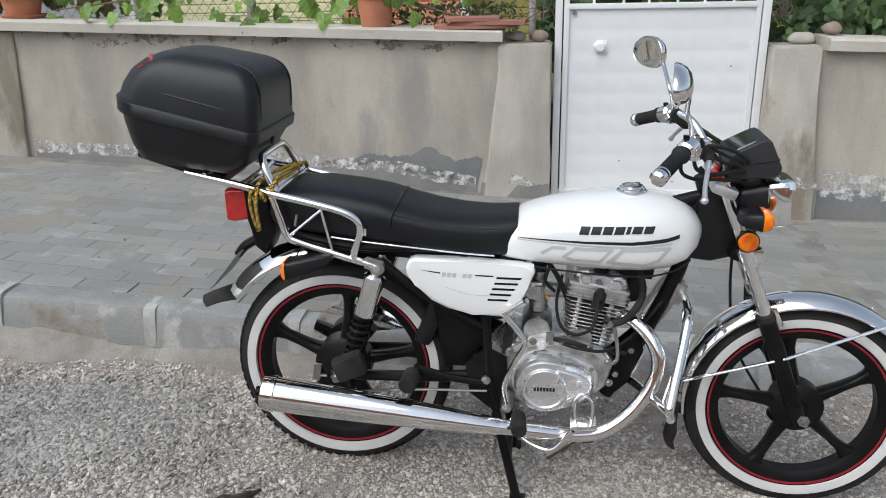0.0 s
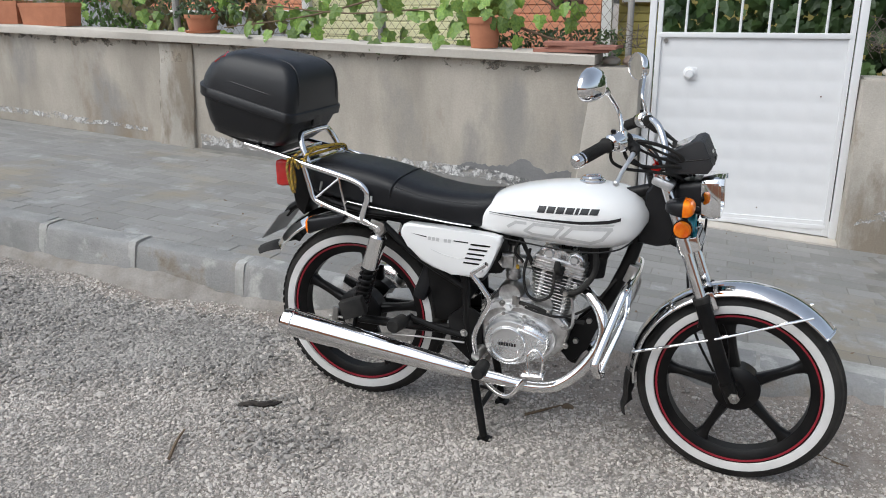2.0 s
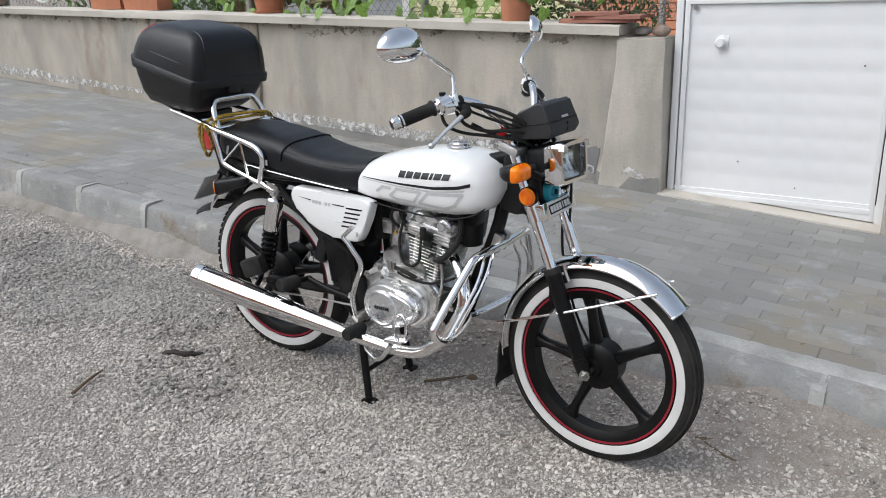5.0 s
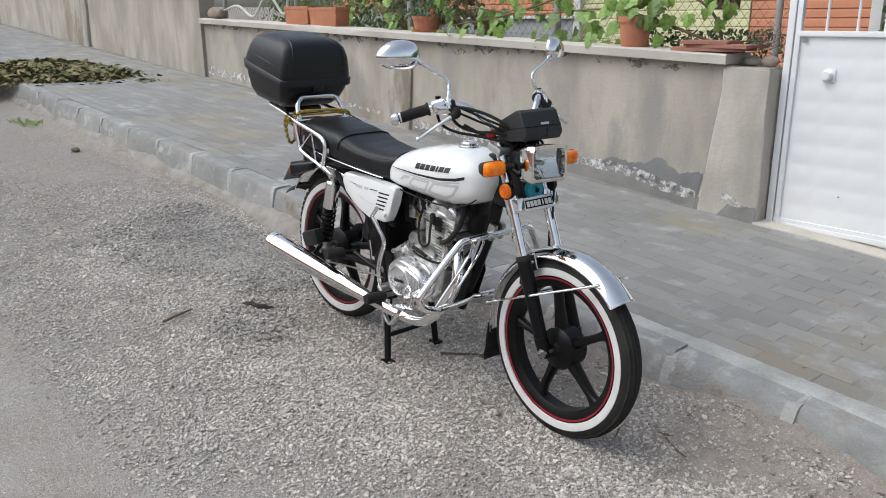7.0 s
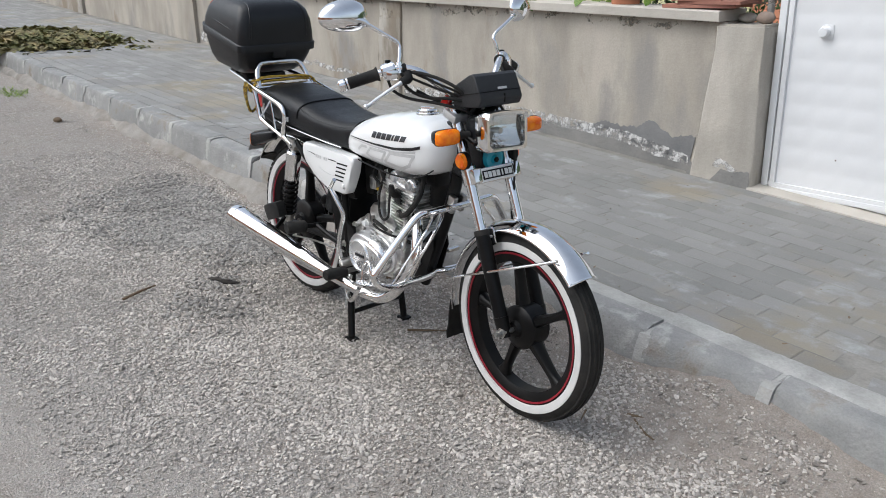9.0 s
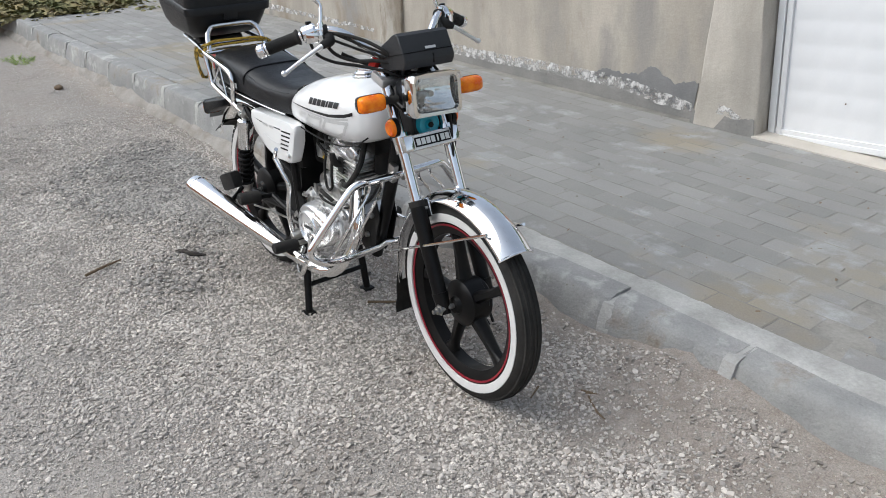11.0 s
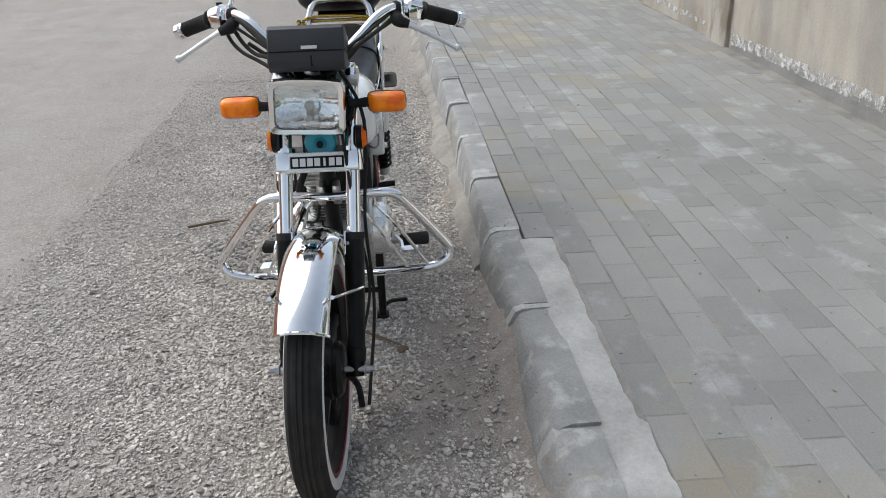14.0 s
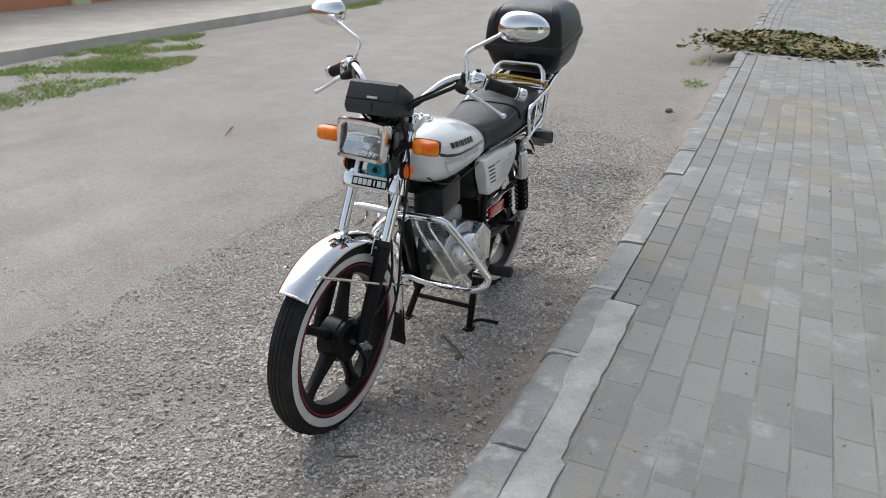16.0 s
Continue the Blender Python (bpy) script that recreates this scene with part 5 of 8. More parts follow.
for s in (-1, 1):
    r = B()
    tube(r, [(-0.12, s * 0.09, 0.79), (-0.06, s * 0.095, 0.62), (-0.045, s * 0.10, 0.42), (-0.02, s * 0.10, 0.31)], 0.014, 10, 4)
    tube(r, [(-0.16, s * 0.10, 0.785), (-0.40, s * 0.115, 0.79), (-0.58, s * 0.10, 0.82)], 0.0125, 10, 4)
    tube(r, [(-0.06, s * 0.10, 0.56), (-0.22, s * 0.12, 0.66), (-0.33, s * 0.125, 0.755)], 0.011, 10, 4)
    bp("side_tube", r, M_BLACK, "", frame_part)
    bp("pivot_plate", slab(B(), [(-0.10, 0.36), (-0.11, 0.45), (-0.05, 0.50), (0.005, 0.47), (0.01, 0.36), (-0.03, 0.30)], s * 0.095, s * 0.108, 0.003), M_BLACK, "", frame_part)
    bp("pivot_bolt", lathe(B(), [(0, s * 0.014), (0.007, s * 0.014), (0.008, s * 0.006), (0.013, s * 0.005), (0.014, 0)], (-0.052, s * 0.110, 0.402), "y", 12), M_STEEL, "", frame_part)
    # engine cradle plates
    bp("engine_mount", slab(B(), [(0.29, 0.32), (0.25, 0.36), (0.30, 0.46), (0.37, 0.53), (0.38, 0.47), (0.34, 0.37)], s * 0.030, s * 0.036, 0.002), M_BLACK, "", frame_part)
    for px, pz in ((0.345, 0.475), (0.305, 0.40)):
        bp("mount_bolt", lathe(B(), [(0, s * 0.010), (0.009, s * 0.010), (0.010, 0)], (px, s * 0.037, pz), "y", 6), M_STEEL, "", frame_part)
    sw = B()
    tube(sw, [(-0.05, s * 0.085, 0.402), (-0.28, s * 0.088, 0.392), (RX - 0.02, s * 0.088, RZ + 0.002)], [0.017, 0.016, 0.015], 10)
    box(sw, (RX - 0.01, s * 0.088, RZ), (0.09, 0.012, 0.038), 0.005)
    bp("swing_arm", sw, M_BLACK, "black swing arm")
bp("inner_mudguard", box(B(), (-0.19, 0, 0.60), (0.05, 0.13, 0.26), 0.015, (0, 22, 0)), M_PLASTIC)
bp("rear_inner_guard", slab(B(), [(-0.20, 0.76), (-0.215, 0.68), (-0.19, 0.55), (-0.175, 0.42), (-0.11, 0.42), (-0.06, 0.50), (-0.04, 0.62), (-0.02, 0.76)], -0.075, 0.075, 0.012), M_BLACK, "black inner mudguard")
sp("steering_head_cover", slab(B(), [(0.490, 0.90), (0.520, 0.945), (0.575, 0.935), (0.612, 0.86), (0.625, 0.79), (0.60, 0.755), (0.535, 0.738), (0.475, 0.745), (0.485, 0.80), (0.500, 0.85)], -0.036, 0.036, 0.012, 3), M_PLASTIC, "black cover and wiring at the steering head")
bp("battery_box", box(B(), (-0.08, 0.0, 0.66), (0.17, 0.19, 0.17), 0.02), M_BLACK)
bp("under_seat_tray", box(B(), (-0.36, 0, 0.775), (0.42, 0.19, 0.035), 0.010, (0, 5, 0)), M_BLACK)
bp("rear_axle", tube(B(), [(RX, -0.125, RZ), (RX, 0.125, RZ)], 0.009, 10, smooth=False), M_STEEL)
for s in (-1, 1):
    bp("axle_nut", lathe(B(), [(0, s * 0.022), (0.009, s * 0.022), (0.010, s * 0.010), (0.018, s * 0.009), (0.019, 0)], (RX, s * 0.098, RZ), "y", 6), M_STEEL)
adj = B()
box(adj, (RX - 0.058, -0.098, RZ + 0.012), (0.022, 0.012, 0.05), 0.004, (0, 10, 0))
tube(adj, [(RX - 0.085, -0.098, RZ), (RX - 0.03, -0.098, RZ)], 0.005, 8, smooth=False)
bp("chain_adjuster", adj, M_STEEL)

# ---- shock absorbers
for s in (-1, 1):
    y = s * 0.128
    top, bot = Vector((-0.338, y, 0.738)), Vector((-0.436, y, 0.424))
    ax_ = (bot - top).normalized()
    sh = bp("shock_absorber", tube(B(), [top, top + ax_ * 0.03], 0.013, 14, smooth=False), M_STEEL, "shock absorber with a chrome cover and black spring")
    bp("cover", tube(B(), [top + ax_ * 0.024, top + ax_ * 0.030, top + ax_ * 0.145, top + ax_ * 0.148], [0.022, 0.029, 0.029, 0.026], 24, smooth=False), M_CHROME, "chrome upper cover", sh)
    eye = B()
    lathe(eye, [(0.008, -0.016), (0.020, -0.016), (0.022, -0.010), (0.022, 0.010), (0.020, 0.016), (0.008, 0.016)], top, "y", 20)
    bp("top_eye", eye, M_STEEL, "", sh)
    bp("top_nut", lathe(B(), [(0, s * 0.026), (0.010, s * 0.025), (0.011, s * 0.016), (0.013, s * 0.014)], top, "y", 12), M_CHROME, "", sh)
    coil = B()
    e1 = ax_.cross(Vector((0, 1, 0))).normalized()
    e2 = ax_.cross(e1)
    pts = []
    L0, L1, turns = 0.145, 0.305, 7.5
    for k in range(int(turns * 12) + 1):
        t = k / (turns * 12)
        a = 2 * math.pi * turns * t
        pts.append(top + ax_ * (L0 + (L1 - L0) * t) + 0.0255 * (math.cos(a) * e1 + math.sin(a) * e2))
    tube(coil, pts, 0.0052, 6, smooth=False)
    bp("spring", coil, M_BLACK, "", sh, 60)
    bp("damper_rod", tube(B(), [top + ax_ * 0.14, top + ax_ * 0.32], 0.017, 12, smooth=False), M_BLACK, "", sh)
    bp("lower_mount", tube(B(), [top + ax_ * 0.30, top + ax_ * 0.307, top + ax_ * 0.335, bot], [0.024, 0.026, 0.018, 0.016], 14, smooth=False), M_ALLOY_DIRTY, "", sh)

# ---- chain case on the far side, seen through the wheel
cc = B()
slab(cc, [(RX + 0.112 * math.cos(radians(a)), 0.432 + 0.112 * math.sin(radians(a))) for a in range(205, 80, -9)] + [(-0.30, 0.537), (-0.08, 0.508), (-0.05, 0.480), (-0.08, 0.455), (-0.30, 0.470), (-0.40, 0.468), (-0.43, 0.40), (-0.50, 0.372)], 0.060, 0.092, 0.010, 3)
bp("chain_case", cc, M_CHROME, "chromed chain case")
bp("red_strip", box(B(), (-0.160, 0.110, 0.512), (0.150, 0.014, 0.040), 0.005, (0, 3, 0)), M_REDLENS, "dark red plastic strip beside the chain case")

# ---- tank
TX = [-0.024, -0.010, 0.02, 0.06, 0.12, 0.20, 0.28, 0.36, 0.42, 0.460, 0.486, 0.500]
TB = [0.762, 0.752, 0.746, 0.741, 0.736, 0.730, 0.725, 0.725, 0.735, 0.752, 0.780, 0.806]
TT = [0.792, 0.826, 0.862, 0.880, 0.897, 0.912, 0.920, 0.919, 0.910, 0.895, 0.874, 0.852]
TW = [0.085, 0.100, 0.112, 0.120, 0.128, 0.136, 0.140, 0.139, 0.130, 0.116, 0.094, 0.060]
TANK_N = 2.5


def tank_section(x):
    return [float(np.interp(x, TX, v)) for v in (TB, TT, TW)]


def tank_y(x, z):
    zb, zt, w = tank_section(x)
    zc = zb + 0.46 * (zt - zb)
    h = (zt - zc) if z > zc else (zc - zb)
    n = TANK_N if z > zc else 3.4
    return w * max(0.0, 1 - min(1.0, abs(z - zc) / h) ** n) ** (1 / n)


def tank_ring(x, k=1.0, n=44):
    zb, zt, w = tank_section(x)
    zc = zb + 0.46 * (zt - zb)
    out = []
    for q in range(n):
        a = 2 * math.pi * q / n
        u, v = math.cos(a), math.sin(a)
        e = 2 / (TANK_N if v > 0 else 3.4)
        h = (zt - zc) if v > 0 else (zc - zb)
        out.append((x, k * w * (abs(u) ** e) * (1 if u > 0 else -1), zc + k * h * (abs(v) ** e) * (1 if v > 0 else -1)))
    return out


xs = sorted(set(np.round(np.r_[np.linspace(-0.024, 0.500, 40)], 4)))
rings = [tank_ring(-0.028, 0.55)] + [tank_ring(x) for x in xs] + [tank_ring(0.504, 0.75), tank_ring(0.506, 0.35)]
tank = bp("fuel_tank", loft(B(), rings), M_WHITE, "glossy white fuel tank with black and grey side graphics", smooth=60)
# seam in black, putting the shade under the tank's edge into its colour
seam = B()
for s in (-1, 1):
    tube(seam, [(x, s * (tank_section(x)[2] * 0.94), tank_section(x)[0] + 0.0035) for x in np.linspace(-0.02, 0.47, 16)], 0.0026, 6)
bp("tank_seam", seam, M_BLACK, "", tank)
capz = tank_section(0.325)[1]
cap = bp("fuel_cap", lathe(B(), [(0.040, -0.006), (0.040, 0.003), (0.036, 0.006), (0.033, 0.006), (0.033, 0.012), (0.028, 0.016), (0.0, 0.017)], (0.325, 0, capz), "z", 32), M_CHROME, "chrome fuel cap", tank)
bp("cap_grip", box(B(), (0.325, 0, capz + 0.018), (0.046, 0.010, 0.008), 0.003, (0, 0, 30)), M_CHROME, "", cap)


def strip(name, top, bot, m, label="", n=28, side=(-1, 1), x0=0.0, x1=1.0, lift=0.0012, rows=3):
    """A decal on the tank between the lines top and bot (lists of x, z)."""
    for s in side:
        bm = B()
        tx, tz = zip(*top)
        bx_, bz_ = zip(*bot)
        grid = []
        for k in range(n + 1):
            t = k / n
            a = np.array([np.interp(t, np.linspace(0, 1, len(top)), tx), np.interp(t, np.linspace(0, 1, len(top)), tz)])
            b = np.array([np.interp(t, np.linspace(0, 1, len(bot)), bx_), np.interp(t, np.linspace(0, 1, len(bot)), bz_)])
            col = []
            for j in range(rows + 1):
                x, z = a + (b - a) * j / rows
                col.append(bm.verts.new((x, s * (tank_y(x, z) + lift), z)))
            grid.append(col)
        for k in range(n):
            for j in range(rows):
                bm.faces.new((grid[k][j], grid[k + 1][j], grid[k + 1][j + 1], grid[k][j + 1]))
        part(name, bm, m, tank, label, 60)


LX0, LX1, LZ0, LZ1 = 0.185, 0.381, 0.8395, 0.860
for k in range(7):       # the maker's name as seven plain slanted blocks
    a = LX0 + k * 0.0288
    w = 0.024 if k != 4 else 0.010
    if k > 4:
        a -= 0.014
    z0, z1 = LZ0 + k * 0.0011, LZ1 + k * 0.0006
    strip("letter_block", [(a + 0.006, z1), (a + w + 0.006, z1 + 0.0005)], [(a, z0), (a + w, z0 + 0.0005)], M_BLACKDECAL, "", 3)
strip("black_stripe", [(0.03, 0.824), (0.20, 0.8225), (0.32, 0.824), (0.40, 0.833), (0.435, 0.842)], [(0.03, 0.8225), (0.20, 0.8165), (0.32, 0.8155), (0.40, 0.823), (0.435, 0.832)], M_BLACKDECAL, "black side stripe")
strip("grey_stripe", [(0.03, 0.8195), (0.20, 0.8130), (0.32, 0.8115), (0.42, 0.822)], [(0.03, 0.8175), (0.20, 0.8085), (0.32, 0.8060), (0.415, 0.816)], M_GREYDECAL, "pale grey side stripe")


def stroke(pts, w):
    """A slanted outline digit stroke on the tank."""
    for (xa, za), (xb, zb) in zip(pts, pts[1:]):
        d = Vector((xb - xa, zb - za)).normalized()
        n_ = Vector((-d.y, d.x)) * w / 2
        e = d * w * 0.45
        strip("digit_stroke", [(xa + n_.x - e.x, za + n_.y - e.y), (xb + n_.x + e.x, zb + n_.y + e.y)], [(xa - n_.x - e.x, za - n_.y - e.y), (xb - n_.x + e.x, zb - n_.y + e.y)], M_GREYDECAL, "", 10, lift=0.0010, rows=1)


stroke([(0.095, 0.786), (0.120, 0.802), (0.150, 0.802)], 0.009)
stroke([(0.150, 0.778), (0.178, 0.802), (0.268, 0.801), (0.240, 0.767), (0.172, 0.769), (0.150, 0.778)], 0.009)
stroke([(0.262, 0.767), (0.296, 0.802), (0.410, 0.806), (0.385, 0.772), (0.350, 0.758), (0.262, 0.767)], 0.010)
strip("thin_line", [(0.13, 0.7605), (0.25, 0.750), (0.35, 0.745), (0.385, 0.752)], [(0.13, 0.7590), (0.25, 0.7475), (0.35, 0.7425), (0.387, 0.7495)], M_GREYDECAL, "")

# ---- seat
SX = [-0.640, -0.625, -0.58, -0.50, -0.40, -0.330, -0.300, -0.270, -0.20, -0.12, -0.05, 0.0, 0.030]
ST = [0.880, 0.920, 0.938, 0.938, 0.925, 0.912, 0.902, 0.893, 0.874, 0.862, 0.858, 0.860, 0.864]
SB = [0.860, 0.838, 0.822, 0.812, 0.800, 0.792, 0.789, 0.786, 0.778, 0.768, 0.760, 0.757, 0.762]
SW = [0.075, 0.100, 0.118, 0.126, 0.130, 0.130, 0.130, 0.130, 0.127, 0.120, 0.112, 0.108, 0.100]


def seat_ring(x, k=1.0, grow=0.0, n=40):
    zb, zt, w = (float(np.interp(x, SX, v)) for v in (SB, ST, SW))
    zc, h = (zb + zt) / 2, (zt - zb) / 2 + grow
    w += grow
    out = []
    for q in range(n):
        a = 2 * math.pi * q / n
        u, v = math.cos(a), math.sin(a)
        out.append((x, k * w * (abs(u) ** 0.5) * (1 if u > 0 else -1), zc + k * h * (abs(v) ** (0.62 if v > 0 else 0.4)) * (1 if v > 0 else -1) + (0.006 * (1 - u * u) if v > 0 else 0)))
    return out


seat = bp("seat", loft(B(), [seat_ring(-0.643, 0.6)] + [seat_ring(x) for x in np.linspace(-0.640, 0.030, 48)] + [seat_ring(0.032, 0.8)]), M_SEAT, "long black vinyl seat with a raised pillion step", smooth=60)
bp("seat_welt", tube(B(), [seat_ring(-0.302 + 0.018 * math.sin(math.pi * q / 20), 1.0, 0.0015)[q] for q in range(0, 21)], 0.0032, 6), M_SEAT, "raised cross seam", seat)
for s in (-1, 1):
    pts = [(x, s * (float(np.interp(x, SX, SW)) * 0.93), float(np.interp(x, SX, ST)) - 0.018) for x in np.linspace(-0.29, -0.01, 10)]
    bp("seat_piping", tube(B(), pts, 0.0028, 6), M_SEAT, "", seat)
    pts = [(x, s * (float(np.interp(x, SX, SW)) + 0.003), float(np.interp(x, SX, SB)) + 0.012) for x in np.linspace(-0.47, -0.03, 12)]
    bp("trim_strip", tube(B(), pts, 0.0030, 8), M_CHROME, "chrome trim strip", seat)
lab = bp("sticker", box(B(), (-0.375, -0.1335, 0.835), (0.024, 0.002, 0.019), 0.0, (0, 4, 0)), M_WHITEDECAL, "small white sticker", seat)
bp("sticker_print", lathe(B(), [(0, -0.0016), (0.005, -0.0014), (0.0055, 0)], (-0.375, -0.1345, 0.835), "y", 12), M_BLACKDECAL, "", lab)

# ---- side panels
PAN = [(-0.262, 0.742), (-0.252, 0.762), (-0.236, 0.768), (-0.10, 0.762), (0.045, 0.752), (0.074, 0.748), (0.078, 0.735), (0.058, 0.690), (0.036, 0.636), (0.020, 0.612), (-0.005, 0.606),
       (-0.085, 0.612), (-0.150, 0.626), (-0.195, 0.648), (-0.238, 0.692), (-0.262, 0.722)]
for s in (-1, 1):
    pn = bp("side_panel", slab(B(), PAN, s * 0.098, s * 0.142, 0.012, 4), M_WHITE, "glossy white side panel with vent slots", smooth=60)
    for k in range(5):
        z = 0.722 - 0.0155 * k
        xa, xb = -0.020 - 0.006 * k, 0.044 - 0.0088 * k
        bp("vent_slot", slab(B(), [(xa, z), (xb, z - 0.001), (xb - 0.003, z - 0.0062), (xa - 0.003, z - 0.0052)], s * 0.1415, s * 0.1432), M_BLACK, "", pn, 0)
    bp("panel_stripe", slab(B(), [(-0.078, 0.727), (-0.030, 0.7255), (-0.030, 0.7215), (-0.078, 0.7235)], s * 0.1415, s * 0.1428), M_BLACKDECAL, "", pn, 0)
    bp("panel_stripe", slab(B(), [(-0.225, 0.737), (-0.170, 0.7315), (-0.170, 0.7275)], s * 0.1415, s * 0.1428), M_BLACKDECAL, "", pn, 0)
    for k in range(6):
        if k == 3:
            continue
        xa = -0.164 + k * 0.0135
        bp("panel_letter_block", slab(B(), [(xa, 0.7315 - k * 0.0006), (xa + 0.0105, 0.731 - k * 0.0006), (xa + 0.0085, 0.719 - k * 0.0006), (xa - 0.002, 0.7195 - k * 0.0006)], s * 0.1415, s * 0.1426), M_GREYDECAL, "", pn, 0)
    bp("panel_line", tube(B(), [(-0.155, s * 0.1422, 0.690), (-0.115, s * 0.1425, 0.676), (-0.070, s * 0.1425, 0.669), (-0.038, s * 0.1425, 0.671)], 0.0009, 5), M_GREYDECAL, "", pn)
    bp("panel_knob", lathe(B(), [(0, s * 0.014), (0.008, s * 0.012), (0.010, 0)], (0.012, s * 0.138, 0.640), "y", 14), M_WHITE, "", pn)

# ---- engine
crank = B()
CR = [(-0.01, 0.36), (-0.012, 0.46), (0.02, 0.505), (0.10, 0.525), (0.16, 0.525), (0.265, 0.50), (0.295, 0.46), (0.275, 0.385), (0.215, 0.330), (0.08, 0.315), (0.02, 0.325)]
slab(crank, CR, -0.095, 0.095, 0.014, 3)
engine = bp("engine", crank, M_ALLOY_DIRTY, "air-cooled single-cylinder engine in grey cast aluminium")
def cover_outline(k=1.0, n=40):
    """The clutch cover: a disc drawn out towards the front."""
    out = []
    for q in range(n):
        t = 2 * math.pi * q / n
        r = (0.084 + 0.052 * max(0, math.cos(t - radians(4))) ** 4) * k
        out.append((0.108 + r * math.cos(t), 0.407 + 0.98 * r * math.sin(t)))
    return out


cv = bp("clutch_cover", loft(B(), [[(x, y, z) for x, z in cover_outline(k)] for y, k in ((-0.088, 1.03), (-0.104, 1.03), (-0.106, 1.0), (-0.128, 0.99), (-0.142, 0.955), (-0.150, 0.89), (-0.152, 0.6))]), M_SILVER, "smooth silver clutch cover", engine, 50)
bp("cover_flange", loft(B(), [[(x, y, z) for x, z in cover_outline(k)] for y, k in ((-0.090, 1.06), (-0.101, 1.075), (-0.106, 1.06), (-0.1062, 0.98))]), M_ALLOY, "", cv, 40)
bp("cover_step", loft(B(), [[(0.186 + 0.046 * u * k, y, 0.417 + v * k) for u, v in ((-1, -0.040), (0.2, -0.034), (0.9, -0.016), (1.0, 0.004), (0.8, 0.020), (0.1, 0.034), (-1, 0.048))] for y, k in ((-0.140, 1.0), (-0.1545, 0.97), (-0.157, 0.90))]), M_SILVER, "", cv, 30)
bp("cover_ring", lathe(B(), [(0.0625, 0.004), (0.0605, -0.009), (0.0575, -0.0120), (0.0540, -0.0115), (0.0515, -0.0052), (0.0, -0.0050)], (0.109, -0.150, 0.404), "y", 48), M_SILVER, "", cv, 50)
for k in range(7):
    xa = 0.0800 + k * 0.0084
    bp("cover_letter_block", slab(B(), [(xa, 0.3990), (xa + 0.0062, 0.3990), (xa + 0.0062, 0.4100), (xa, 0.4100)], -0.1562, -0.1545), M_BLACKDECAL, "", cv, 0)
for q in (2, 7, 12, 17, 23, 29, 35):
    x, z = cover_outline(1.045)[q]
    bp("cover_screw", lathe(B(), [(0, -0.008), (0.0055, -0.007), (0.006, 0.0)], (x, -0.106, z), "y", 8), M_STEEL, "", cv)
lc = B()
lathe(lc, [(0.0, 0.150), (0.050, 0.148), (0.072, 0.138), (0.080, 0.118), (0.080, 0.085)], (0.150, 0, 0.42), "y", 40)
bp("generator_cover", lc, M_SILVER, "round aluminium generator cover", engine, 50)
bp("sprocket_cover", slab(B(), [(-0.06, 0.34), (-0.06, 0.45), (0.02, 0.505), (0.09, 0.48), (0.10, 0.38), (0.04, 0.33)], 0.085, 0.135, 0.012, 3), M_SILVER, "", engine)
upper = B()
lathe(upper, [(0.0, -0.060), (0.036, -0.058), (0.042, -0.048), (0.042, 0.05), (0.0, 0.055)], (0.085, 0, 0.535), "y", 28)
lathe(upper, [(0.0, -0.075), (0.018, -0.074), (0.022, -0.066), (0.022, 0.0)], (0.045, 0, 0.505), "y", 18)
box(upper, (0.14, 0, 0.51), (0.09, 0.12, 0.05), 0.012)
bp("gearbox_top", upper, M_ALLOY_DIRTY, "", engine, 40)
# finned cylinder leaning forward
CYL = Matrix.Translation((0.216, 0, 0.498)) @ Matrix.Rotation(radians(11), 4, "Y") @ Matrix.Diagonal((1.12, 1, 1, 1))


def cp(name, bm, m, label="", smooth=35.0):
    bmesh.ops.transform(bm, matrix=CYL, verts=bm.verts)
    return bp(name, bm, m, label, engine, smooth)


# core coloured dark, so the shade between the fins is in its colour
cp("cylinder", box(B(), (0, 0, 0.075), (0.090, 0.090, 0.17), 0.02), M_FIN_SHADE)
for k in range(12):
    z = 0.006 + k * 0.0108
    w = 0.053 + 0.021 * k / 11
    ring = [(w * 0.80, -0.076), (w, -0.060), (w, 0.060), (w * 0.80, 0.076), (-w * 0.80, 0.076), (-w, 0.060), (-w, -0.060), (-w * 0.80, -0.076)]
    cp("fin", loft(B(), [[(x * q, y * q, z + h) for x, y in ring] for h, q in ((-0.0017, 0.99), (-0.0008, 1.0), (0.0008, 1.0), (0.0017, 0.99))]), M_ALLOY_DIRTY, "", 0)
for px in (-0.038, 0.038):
    cp("stud_column", tube(B(), [(px, -0.066, 0.0), (px, -0.066, 0.145)], 0.0075, 10, smooth=False), M_ALLOY_DIRTY)
hd = B()
slab(hd, [(-0.070, 0.134), (-0.070, 0.172), (0.070, 0.172), (0.070, 0.134)], -0.070, 0.070, 0.006, 2)
cp("cylinder_head", hd, M_ALLOY_DIRTY, "cast cylinder head", 50)
for k in range(3):
    cp("head_fin", box(B(), (0, 0, 0.140 + k * 0.011), (0.150, 0.156, 0.0036)), M_ALLOY_DIRTY, "", 0)
cover_ = B()
slab(cover_, [(-0.066, 0.170), (-0.066, 0.190), (-0.058, 0.208), (-0.036, 0.219), (-0.020, 0.212), (-0.008, 0.199), (0.008, 0.199), (0.020, 0.212), (0.036, 0.219), (0.058, 0.208), (0.066, 0.190), (0.066, 0.170)], -0.064, 0.064, 0.012, 3)
cp("rocker_cover", cover_, M_SILVER, "silver rocker cover with two humps", 50)
